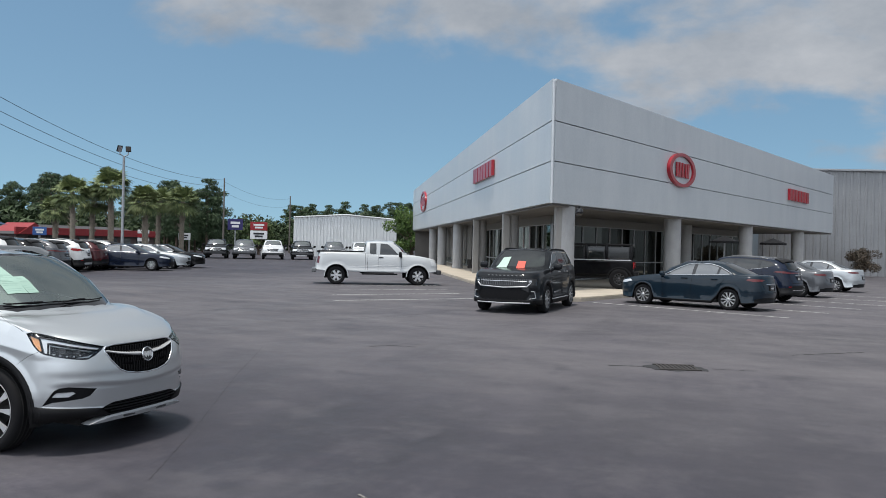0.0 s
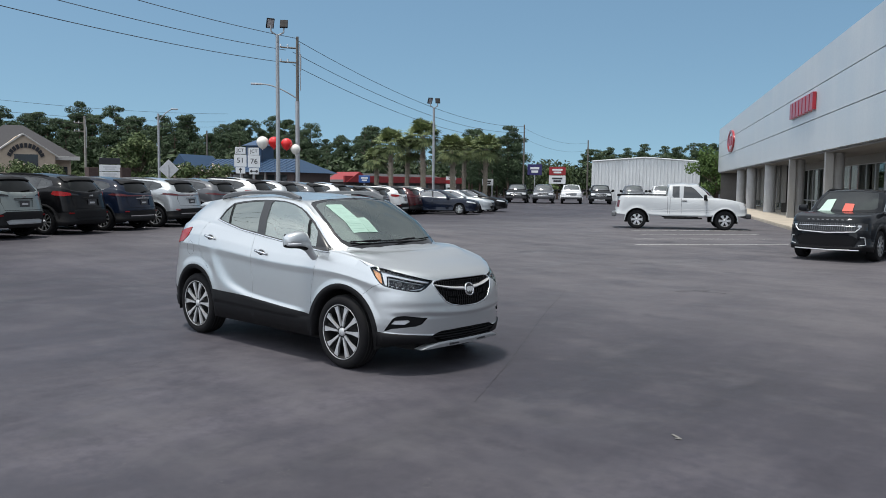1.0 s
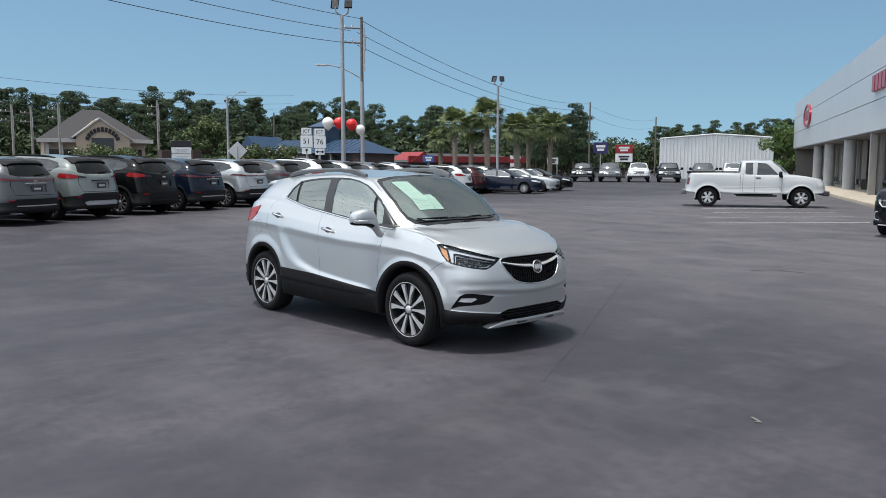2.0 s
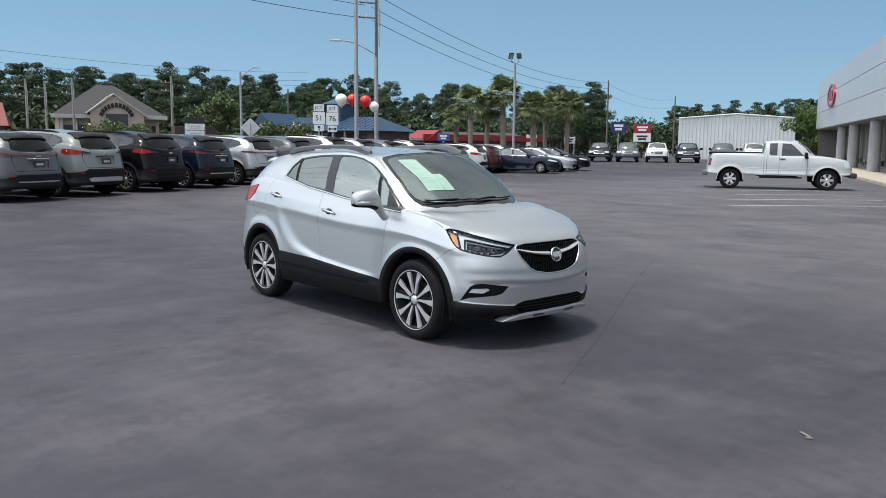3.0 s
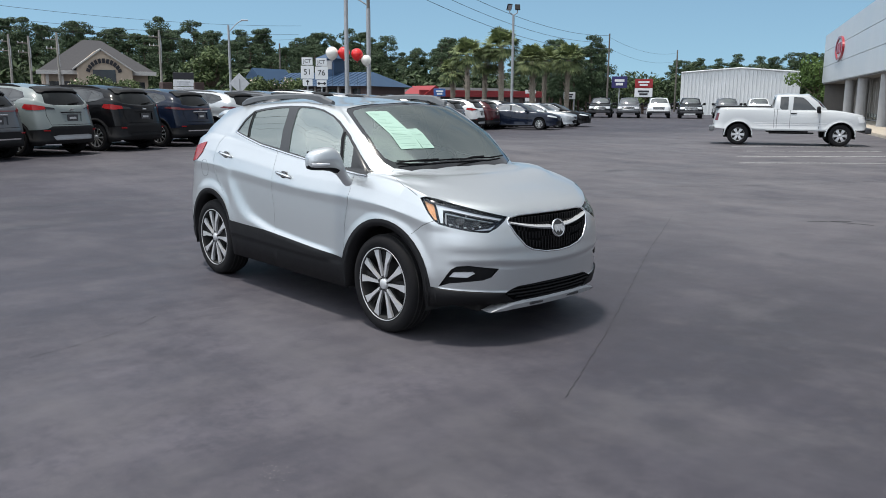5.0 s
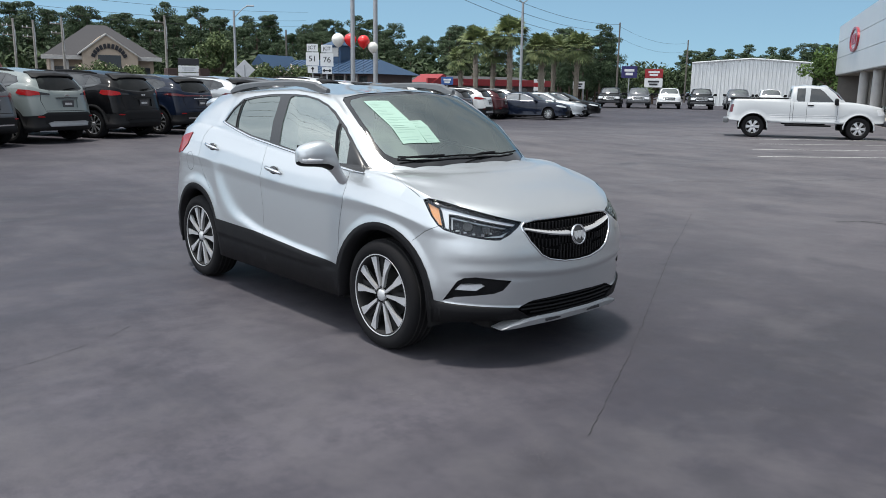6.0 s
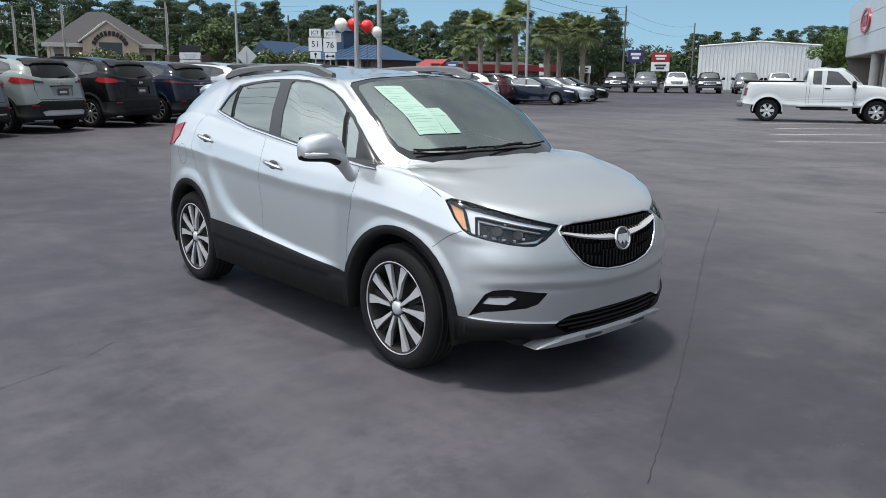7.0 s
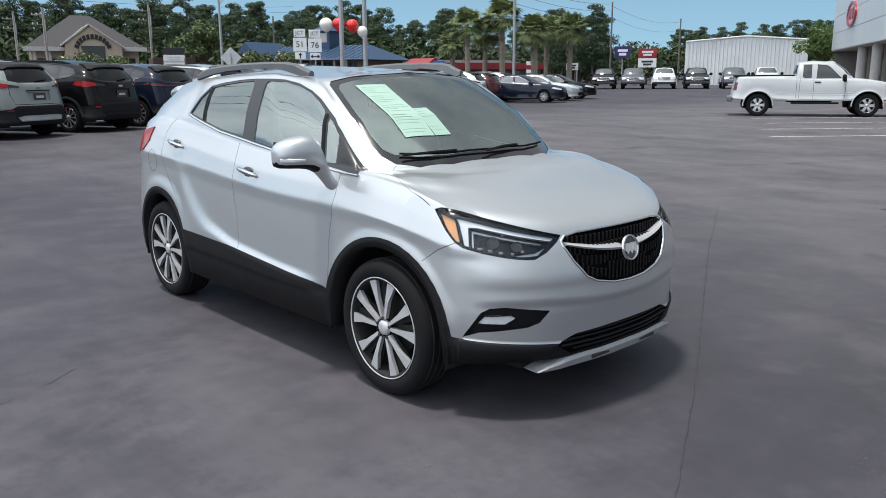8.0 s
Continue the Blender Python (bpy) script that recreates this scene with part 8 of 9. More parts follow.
sign_ring((*(corner + dr * 11.9 + nr * 0.08), 5.70), dr, nr, 1.62, 0.82)
sign_blocks(corner + dr * 30.3 + nr * 0.08, corner + dr * 35.2 + nr * 0.08, nr, 5.36, 6.12, 7)
sign_ring((*(corner + dl * 49.5 + nl * 0.08), 6.1), dl, nl, 2.6, 1.0)
dome = thing("security_camera", pose(0.73, 24.24, 3.36), "dark round security camera hanging under the canopy edge", "camera")
part("stem", tubed((0, 0, -0.10), (0, 0, 0.0), 0.04, seg=10), M_BLACK, dome)
ball = bmesh.new()
bmesh.ops.create_uvsphere(ball, u_segments=18, v_segments=12, radius=0.15)
bmesh.ops.transform(ball, matrix=Matrix.Translation((0, 0, -0.20)), verts=ball.verts)
part("housing", ball, M_GLOSSBLACK, dome, smooth=True)
sign_blocks(corner + dl * 11.3 + nl * 0.08, corner + dl * 17.6 + nl * 0.08, nl, 5.44, 6.26, 7)

# ---- ribbed metal hall beside the showroom ----
def ribbed_wall(name, a, b, z0, z1, depth, pitch, mat, parent=None):
    """A wall of trapezoid metal sheet, thick, from a to b."""
    a, b = Vector(a), Vector(b)
    d = (b - a).normalized()
    n = Vector((d.y, -d.x))
    count = max(2, int((b - a).length / pitch))
    line = []
    for k in range(count):
        for f, o in ((0.0, 0.0), (0.55, 0.0), (0.65, depth), (0.90, depth)):
            line.append(a + (b - a) * ((k + f) / count) + n * o)
    line.append(b)
    bm = bmesh.new()
    lo = [bm.verts.new((*p, z0)) for p in line]
    hi = [bm.verts.new((*p, z1(k / (len(line) - 1)) if callable(z1) else z1)) for k, p in enumerate(line)]
    for k in range(len(line) - 1):
        bm.faces.new((lo[k], lo[k + 1], hi[k + 1], hi[k]))
    return part(name, bm, mat, parent)


M_GREYSHEET = plain("grey_metal_sheet", (0.27, 0.277, 0.285), 0.5, 0.3, vary=0.12, scale=0.8)
M_WHITESHEET = plain("white_metal_sheet", (0.64, 0.66, 0.66), 0.5, 0.0, vary=0.08, scale=0.5)
hall = thing("metal_hall", pose(0, 0, 0), "grey hall of ribbed metal sheet beside the showroom", "building")
ribbed_wall("wall", (7.0, 67.3), (39.4, 78.5), 0.0, 8.9, 0.06, 0.60, M_GREYSHEET, hall)
part("body", prism([(7.05, 67.5), (39.4, 78.7), (35.0, 97.0), (2.4, 91.0)], 0.0, 8.85), M_GREYSHEET, hall)
cap = bmesh.new()
box(cap, (34.4, 0.3, 0.16), (23.2, 72.8, 8.95), 0.02, Matrix.Rotation(math.atan2(11.2, 32.4), 3, "Z"))
part("roof_trim", cap, M_MULLION, hall)

# ---- white shed at the lot's far edge ----
shed = thing("white_shed", pose(0, 0, 0), "long white shed of ribbed metal sheet with a low gable", "building")
sa, sb = Vector((-49.3, 83.3)), Vector((-37.5, 89.7))
ribbed_wall("gable_wall", sa, sb, 0.0, lambda f: 5.05 + 0.50 * (1 - abs(2 * f - 1)), 0.05, 0.42, M_WHITESHEET, shed)
sd = (sb - sa).normalized()
sn = Vector((-sd.y, sd.x))
bm = bmesh.new()
ring0 = [(sa, 0.0), (sb, 0.0), (sb, 5.05), ((sa + sb) / 2, 5.55), (sa, 5.05)]
lo = [bm.verts.new((*(p + sn * 0.12), z)) for p, z in ring0]
hi = [bm.verts.new((*(p + sn * 22), z)) for p, z in ring0]
bm.faces.new(lo), bm.faces.new(hi)
for k in range(5):
    bm.faces.new((lo[k], lo[(k + 1) % 5], hi[(k + 1) % 5], hi[k]))
bmesh.ops.recalc_face_normals(bm, faces=bm.faces)
part("body", bm, M_WHITESHEET, shed)
for a, b, za, zb in ((sa, (sa + sb) / 2, 5.05, 5.55), ((sa + sb) / 2, sb, 5.55, 5.05)):
    t = bmesh.new()
    tube(t, (*(a - sn * 0.1), za), (*(b - sn * 0.1), zb), 0.09, seg=6)
    part("gable_trim", t, M_WHITESHEET, shed)

# lit red sign hanging inside the glass
def glow_material(name, col, power):
    m = Mat(name)
    m.base(col)
    m.set(Emission_Color=(*col, 1), Emission_Strength=power)
    return m.m


neon = thing("lit_sign", pose(-3.3, 35.4, 1.75, 0, 0, -76), "small red lit sign hanging inside the showroom", "sign")
M_NEON = glow_material("red_sign_light", (0.85, 0.10, 0.10), 2.2)
for k, (w, z) in enumerate(((0.62, 0.42), (0.46, 0.28), (0.34, 0.14))):
    part("light_bar", boxed((0.05, w, 0.10), (0, 0.04 * k, z), 0.02), M_NEON, neon)
for y in (-0.2, 0.2):
    part("cord", tubed((0, y, 0.45), (0, y, 1.62), 0.008, seg=5), M_WIRE, neon)


# ---- poles, lamps, wires ----
def flood_head(parent, at, yaw, up):
    bm = bmesh.new()
    box(bm, (0.46, 0.36, 0.09), (0, 0, 0), 0.02)
    bmesh.ops.transform(bm, matrix=Matrix.Translation(at) @ Matrix.Rotation(yaw, 4, "Z") @ Matrix.Rotation(up, 4, "Y"), verts=bm.verts)
    head = part("flood_head", bm, M_BLACK, parent, "dark flat floodlight head")
    ln = boxed((0.38, 0.28, 0.012), (0, 0, -0.05), 0.002)
    bmesh.ops.transform(ln, matrix=Matrix.Translation(at) @ Matrix.Rotation(yaw, 4, "Z") @ Matrix.Rotation(up, 4, "Y"), verts=ln.verts)
    part("lens", ln, M_GREYALLOY, head)


def lot_lamp(x, y, h, label):
    z0 = lift(x, y)
    lamp = thing("lot_lamp", pose(x, y, z0), label, "lamp post", "tall lot lamps")
    bm = bmesh.new()
    tube(bm, (0, 0, 0.6), (0, 0, h - 0.55), 0.105, 0.08, 14)
    part("pole", bm, M_STEELPOLE, lamp, smooth=False)
    base = bmesh.new()
    tube(base, (0, 0, -0.05), (0, 0, 0.65), 0.30, 0.28, 20)
    part("base", base, M_CONCRETE, lamp, "round concrete base")
    br = bmesh.new()
    for s in (1, -1):
        tube(br, (0, 0, h - 0.58), (0.10 * s, 0.28 * s, h - 0.42), 0.035, seg=8)
        tube(br, (0.10 * s, 0.28 * s, h - 0.42), (0.10 * s, 0.30 * s, h - 0.15), 0.035, seg=8)
    part("bracket", br, M_STEELPOLE, lamp)
    flood_head(lamp, (0.10, 0.30, h - 0.02), radians(140), radians(-55))
    flood_head(lamp, (-0.10, -0.32, h - 0.05), radians(-20), radians(-62))
    return lamp


lot_lamp(-24.2, 16.55, 9.0, "tall grey steel lot lamp with two floodlights")
lot_lamp(-34.55, 38.0, 8.1, "tall grey steel lot lamp behind parked sedans")


def utility_pole(x, y, h, label, arms=True, r=0.115, wood=None):
    p = thing("utility_pole", pose(x, y, 0), label, "utility pole", "utility poles")
    part("pole", tubed((0, 0, -0.1), (0, 0, h), r, r * 0.68, 14), wood or M_WOODPOLE, p)
    if arms:
        for z in (h - 1.45, h - 0.65):
            part("crossarm", tubed((0.0, 0.0, z), (-0.62, -0.75, z + 0.05), 0.045, seg=8), M_WOODPOLE, p)
            for f in (0.55, 0.95):
                ins = bmesh.new()
                for k in range(3):
                    tube(ins, (-0.62 * f, -0.75 * f, z + 0.02 + 0.07 * k), (-0.62 * f, -0.75 * f, z + 0.06 + 0.07 * k), 0.055, 0.04, 10)
                part("insulator", ins, M_GREYALLOY, p)
        can = bmesh.new()
        tube(can, (0.22, 0.05, h - 1.9), (0.22, 0.05, h - 1.0), 0.05, seg=10)
        tube(can, (0.2, 0.05, h - 3.0), (0.18, 0.03, h - 0.4), 0.03, seg=8)
        part("cable_guard", can, M_STEELPOLE, p)
    return p


up = utility_pole(-30.05, 22.05, 10.0, "weathered wooden utility pole with crossarms and street lamp")
part("lamp_arm", hose([(-1.15 * k / 8, -1.60 * k / 8, 6.55 + 0.75 * math.sin(k / 8 * math.pi / 2)) for k in range(9)], 0.035, 8), M_STEELPOLE, up, "curved steel lamp arm")
hd = bmesh.new()
box(hd, (0.62, 0.24, 0.10), (-1.32, -1.84, 7.30), 0.03, Matrix.Rotation(math.atan2(-1.6, -1.15), 3, "Z"))
part("lamp_head", hd, M_GREYALLOY, up)
steel = bmesh.new()
tube(steel, (0.02, -0.02, 0.0), (0.02, -0.02, 6.4), 0.125, 0.115, 14)
part("pole_sleeve", steel, M_STEELPOLE, up, "pale grey lower sleeve of the pole")
utility_pole(-50.5, 70.3, 9.0, "weathered wooden utility pole behind parked trucks", False)
utility_pole(-63.2, 104.0, 9.2, "distant wooden utility pole", False, 0.14)
M_PALEPOLE = plain("bleached_pole_wood", (0.30, 0.28, 0.25), 0.9, vary=0.25, scale=3.0)
for x, y, h in ((-73.3, 14.8, 7.1), (-72.9, 16.3, 7.0), (-72.3, 18.5, 7.4), (-69.4, 26.7, 7.9)):
    utility_pole(x, y, h, "bleached wooden utility pole before the woods", True, 0.13, M_PALEPOLE)
utility_pole(-60.0, 34.0, 6.6, "slim wooden pole before flowering bushes", False, 0.10)


def street_lamp(x, y, h, d, label):
    p = thing("street_lamp", pose(x, y, 0), label, "street lamp", "street lamps")
    part("pole", tubed((0, 0, -0.1), (0, 0, h), 0.11, 0.07, 12), M_STEELPOLE, p)
    part("arm", hose([(d[0] * k / 6, d[1] * k / 6, h - 0.5 + 0.85 * math.sin(k / 6 * math.pi / 2)) for k in range(7)], 0.03, 8), M_STEELPOLE, p)
    prev = Vector((d[0], d[1], h + 0.35))
    hb = bmesh.new()
    box(hb, (0.5, 0.2, 0.09), prev, 0.03, Matrix.Rotation(math.atan2(d[1], d[0]), 3, "Z"))
    part("lamp_head", hb, M_GREYALLOY, p)


street_lamp(-46.5, 22.2, 6.6, (0.55, 0.95), "slim grey street lamp with a curved arm")


def wire(name, a, b, sag, r, label):
    a, b = Vector(a), Vector(b)
    pts = []
    for k in range(29):
        q = a.lerp(b, k / 28)
        q.z -= 4 * sag * (k / 28) * (1 - k / 28)
        pts.append(q)
    bm = hose(pts, r, 5)
    return tagged(part(name, bm, M_WIRE), label, "cable", "overhead cables")


near_pole = Vector((-11.5, -20.0, 0))
for za, zb, off in ((9.9, 9.9, 0.0), (9.25, 9.2, 0.45), (8.55, 8.5, 0.45)):
    wire("overhead_cable", (-30.05 - off, 22.05 - off, za), near_pole + Vector((-off, -off, zb + 0.3)), 1.0, 0.016, "thin black overhead power cable")
    wire("overhead_cable", (-30.05 - off * 0.4, 22.05 - off * 0.4, za - 0.1), (-50.5, 70.3, zb - 1.1), 1.3, 0.016, "thin black overhead power cable")
for z, o in ((8.9, 0.0), (8.1, 0.4), (7.6, 0.7)):
    wire("overhead_cable", (-66.0 - o, 40.0, z), (-44.0, -22.0 - o, z + 0.8), 1.6, 0.012, "faint overhead cable across the road")
for z in (8.6, 7.4):
    wire("overhead_cable", (-50.5, 70.3, z), (-63.2, 104.0, z + 0.2), 0.8, 0.012, "faint overhead cable between distant poles")
utility_pole(near_pole.x, near_pole.y, 10.4, "weathered wooden utility pole at the lot's edge")

# ---- balloons on the lamp ----
M_BALLOONW = plain("white_balloon", (0.80, 0.79, 0.72), 0.25, vary=0.03, coat=0.3)
M_BALLOONR = plain("red_balloon", (0.72, 0.02, 0.02), 0.22, vary=0.05, coat=0.3)
for x, y, z, r, mt, lab in ((-29.55, 19.35, 3.95, 0.33, M_BALLOONW, "white round balloon tied by a lamp post"), (-29.20, 19.85, 3.97, 0.31, M_BALLOONR, "red round balloon tied by a lamp post"),
                            (-28.82, 20.40, 3.90, 0.31, M_BALLOONR, "red round balloon tied by a pole"), (-28.55, 20.78, 3.62, 0.27, M_BALLOONW, "small white balloon tied by a pole")):
    bm = bmesh.new()
    bmesh.ops.create_uvsphere(bm, u_segments=24, v_segments=16, radius=r)
    for v in bm.verts:
        if v.co.z < 0:
            v.co.x *= 1 + 0.22 * v.co.z / r
            v.co.y *= 1 + 0.22 * v.co.z / r
            v.co.z *= 1.10
    tube(bm, (0, 0, -r * 1.10 - 0.05), (0, 0, -r * 1.06), 0.035, 0.01, 8)
    b = thing("balloon", pose(x, y, z), lab, "balloon", "balloons")
    part("skin", bm, mt, b, smooth=True)
    part("string", tubed((0, 0, -r * 1.1), (0, 0, -z + 0.02), 0.006, seg=5), M_WIRE, b)

# ---- road signs ----
M_SIGNW = plain("sign_white", (0.74, 0.75, 0.75), 0.4, vary=0.05)
M_SIGNB = plain("sign_black", (0.02, 0.02, 0.025), 0.5)
M_SIGNBLUE = plain("sign_blue", (0.03, 0.10, 0.30), 0.4)
M_SIGNRED = plain("sign_red", (0.30, 0.014, 0.02), 0.4)
M_SIGNSCREEN = plain("sign_screen_blue", (0.022, 0.018, 0.11), 0.3)
M_SIGNBACK = plain("sign_back_aluminium", (0.60, 0.61, 0.62), 0.5, 0.3)


def lettering(text, size, mat, parent, m):
    cu = bpy.data.curves.new("text", "FONT")
    cu.body, cu.size, cu.align_x, cu.align_y, cu.extrude = text, size, "CENTER", "CENTER", 0.004
    ob = bpy.data.objects.new("text", cu)
    scene.collection.objects.link(ob)
    bpy.context.view_layer.update()
    me = bpy.data.meshes.new_from_object(ob.evaluated_get(bpy.context.evaluated_depsgraph_get()))
    bpy.data.objects.remove(ob)
    me.materials.clear()
    me.materials.append(mat)
    t = new("lettering", me)
    t.parent = parent
    t.matrix_local = m
    return t


def route_sign(x, y, z_low, number, arrow, label):
    face = math.atan2(-5.5 - y, 6.7 - x)
    root = thing("road_sign", pose(x, y, lift(x, y), 0, 0, math.degrees(face)), label, "road sign", "route signs")
    part("post", tubed((-0.03, 0, 0), (-0.03, 0, z_low + 1.15), 0.03, seg=8), M_STEELPOLE, root)
    for name, z, w, h, text in (("panel", z_low + 0.98, 0.46, 0.31, "JCT"), ("panel", z_low + 0.52, 0.54, 0.54, number), ("panel", z_low + 0.08, 0.42, 0.28, "")):
        pl = part(name, boxed((0.02, w, h), (0, 0, z), 0.006), M_SIGNW, root)
        if text:
            lettering(text, h * (0.62 if text != "JCT" else 0.68), M_SIGNB, pl, Matrix.Translation((0.014, 0, z)) @ Matrix.Rotation(radians(90), 4, "Z") @ Matrix.Rotation(radians(90), 4, "X"))
        elif arrow == "up":
            part("arrow", boxed((0.012, 0.04, 0.18), (0.012, 0, z - 0.02), 0.0), M_SIGNB, pl)
            part("arrow", boxed((0.012, 0.10, 0.10), (0.012, 0, z + 0.05), 0.0, Matrix.Rotation(radians(45), 3, "X")), M_SIGNB, pl)
        else:
            part("arrow", boxed((0.012, 0.22, 0.04), (0.012, 0, z), 0.0), M_SIGNB, pl)
            for s in (1, -1):
                part("arrow", boxed((0.012, 0.10, 0.10), (0.012, 0.12 * s, z), 0.0, Matrix.Rotation(radians(45), 3, "X")), M_SIGNB, pl)


route_sign(-24.35, 14.60, 2.02, "51", "up", "white route sign 51 with junction plate and arrow")
route_sign(-24.02, 15.10, 2.00, "76", "both", "white route sign 76 with junction plate and arrows")


def board_sign(name, x, y, w, z0, z1, mats, label, posts=1, turn=None, bars=()):
    face = turn if turn is not None else math.atan2(-5.5 - y, 6.7 - x)
    root = thing(name, pose(x, y, 0, 0, 0, math.degrees(face)), label, "sign")
    for k in range(posts):
        px = 0 if posts == 1 else (k - 0.5) * w * 0.8
        part("post", tubed((-0.08, px, 0), (-0.08, px, z1), 0.07, seg=8), M_STEELPOLE, root)
    h = (z1 - z0) / len(mats)
    for k, mt in enumerate(mats):
        p = part("board", boxed((0.14, w, h - 0.05), (0.02, 0, z1 - h * (k + 0.5)), 0.02), mt, root)
        for q, mb in bars:
            if q == k:
                for j in range(2):
                    part("bar", boxed((0.02, w * (0.62 - 0.16 * j), h * 0.20), (0.10, 0, z1 - h * (k + 0.36 + 0.30 * j)), 0.0), mb, p)
    return root


dsign = thing("diamond_sign", pose(-42.6, 20.85, 0, 0, 0, -28), "bare aluminium diamond road sign seen from behind", "road sign")
part("plate", boxed((0.02, 0.92, 0.92), (0, 0, 2.62), 0.01, Matrix.Rotation(radians(45), 3, "X")), M_SIGNBACK, dsign)
part("post", tubed((0.04, 0, 0), (0.04, 0, 2.9), 0.03, seg=8), M_STEELPOLE, dsign)
board_sign("billboard", -52.4, 75.1, 1.8, 3.1, 4.5, (M_SIGNSCREEN,), "deep blue billboard screen on a post with pale bars", 1, None, ((0, M_SIGNW),))
board_sign("billboard", -50.16, 76.8, 2.05, 2.05, 4.2, (M_SIGNRED, M_SIGNW), "dark red billboard over a white message board", 2, None, ((0, M_SIGNW), (1, M_SIGNB)))
board_sign("street_sign", -38.2, 34.3, 0.85, 1.85, 2.45, (M_SIGNBLUE,), "blue street sign with pale bars", 1, None, ((0, M_SIGNW),))
board_sign("street_sign", -44.3, 56.2, 1.1, 1.75, 2.45, (M_SIGNW,), "white rectangular sign with dark bars", 2, None, ((0, M_SIGNB),))
board_sign("tenant_board", -57.0, 23.4, 1.6, 0.9, 3.7, (M_SIGNB, M_SIGNW, M_SIGNW, M_SIGNW, M_SIGNW), "tall tenant board with white panels between brick piers", 2, None, ((1, M_SIGNBACK), (2, M_SIGNBACK), (3, M_SIGNBACK), (4, M_SIGNBACK)))
M_BRICK = plain("brick_red", (0.075, 0.05, 0.045), 0.9, vary=0.3, scale=5.0, bump=0.3)
for dx, dy in ((-0.6, -1.1), (0.55, 1.05)):
    tagged(part("brick_pier", boxed((0.8, 0.8, 2.9), (-57.3 + dx, 23.4 + dy, 1.45), 0.03), M_BRICK), "red brick pier beside a tenant board", "pier")
board_sign("shop_sign", -50.5, 57.5, 1.1, 1.5, 2.7, (M_SIGNW, M_SIGNRED, M_SIGNW), "small stacked shop sign with red panel", 2)

# ---- houses across the road ----
M_SHINGLE = plain("grey_shingles", (0.055, 0.054, 0.058), 0.9, vary=0.25, scale=4.0, bump=0.4)
M_STUCCO = plain("cream_stucco", (0.46, 0.375, 0.29), 0.9, vary=0.08, scale=1.5)
M_BLUEROOF = plain("blue_metal_roof", (0.028, 0.068, 0.135), 0.5, 0.1, vary=0.15, scale=1.0)
M_DARKWIN = plain("dark_window", (0.03, 0.035, 0.04), 0.1, coat=0.5)
M_BRICKDARK = plain("dark_brick", (0.12, 0.09, 0.085), 0.9, vary=0.25, scale=5.0)
M_REDROOF = plain("red_roof_edge", (0.27, 0.024, 0.027), 0.5)
M_WHITETRIM = plain("white_trim", (0.52, 0.50, 0.47), 0.6)


def wedge(points, faces):
    bm = bmesh.new()
    v = [bm.verts.new(p) for p in points]
    for f in faces:
        bm.faces.new([v[k] for k in f])
    bmesh.ops.recalc_face_normals(bm, faces=bm.faces)
    return bm


def hip_roof(w, d, z0, z1, ridge, over=0.5):
    w2, d2, r = w / 2 + over, d / 2 + over, ridge / 2
    return wedge([(-w2, -d2, z0), (w2, -d2, z0), (w2, d2, z0), (-w2, d2, z0), (-r, 0, z1), (r, 0, z1)], [(0, 1, 5, 4), (2, 3, 4, 5), (1, 2, 5), (3, 0, 4), (3, 2, 1, 0)])


bank = thing("bank_house", pose(-80.2, 24.1, 0, 0, 0, 77), "cream stucco bank with a grey hipped roof and gabled porch", "building")
part("wall", boxed((11.0, 8.0, 3.9), (0, 0, 1.95), 0.0), M_STUCCO, bank)
part("roof", hip_roof(11.4, 9.0, 3.85, 6.9, 2.0, 0.6), M_SHINGLE, bank)
g0 = -5.6
part("gable_wall", wedge([(-2.2, g0, 0), (3.6, g0, 0), (3.6, g0, 4.0), (0.9, g0, 5.7), (-1.1 + 0.9, g0, 5.7), (-2.2, g0, 4.3), (-2.2, g0 + 2.4, 0), (3.6, g0 + 2.4, 0), (3.6, g0 + 2.4, 4.0), (0.9, g0 + 2.4, 5.7), (-0.2, g0 + 2.4, 5.7), (-2.2, g0 + 2.4, 4.3)],
     [(0, 1, 2, 3, 4, 5), (6, 7, 8, 9, 10, 11), (0, 1, 7, 6), (1, 2, 8, 7), (5, 4, 10, 11), (0, 5, 11, 6), (2, 3, 9, 8), (3, 4, 10, 9)]), M_STUCCO, bank)
part("gable_roof", wedge([(-2.7, g0 - 0.2, 4.1), (0.35, g0 - 0.2, 5.95), (4.1, g0 - 0.2, 3.85), (-2.7, 0, 4.1), (0.35, 0, 5.95), (4.1, 0, 3.85), (0.35, g0 - 0.2, 5.8), (-2.7, g0 - 0.2, 3.95), (4.1, g0 - 0.2, 3.7)], [(0, 1, 4, 3), (1, 2, 5, 4), (0, 7, 6, 1), (1, 6, 8, 2)]), M_WHITETRIM, bank)
part("window", boxed((2.4, 0.1, 1.5), (0.6, g0 - 0.03, 3.3), 0.02), M_DARKWIN, bank)
for k in range(11):
    a = radians(160 - 14 * k)
    part("sign_bar", boxed((0.30, 0.08, 0.42), (0.6 + 1.75 * math.cos(a), g0 - 0.06, 3.55 + 1.30 * math.sin(a)), 0.0, Matrix.Rotation(radians(90) - a, 3, "Y")), M_SIGNB, bank)
for x in (-4.5, -3.0, 4.6):
    part("window", boxed((1.0, 0.08, 1.6), (x, -4.03, 2.2), 0.02), M_DARKWIN, bank)
for x in (-5.2, -3.7):
    part("porch_post", boxed((0.3, 0.3, 3.8), (x, -4.4, 1.9), 0.02), M_WHITETRIM, bank)
part("fascia_board", boxed((12.6, 0.12, 0.35), (0, -5.12, 3.78), 0.01), M_WHITETRIM, bank)

bank.scale = (0.86, 0.84, 1.07)

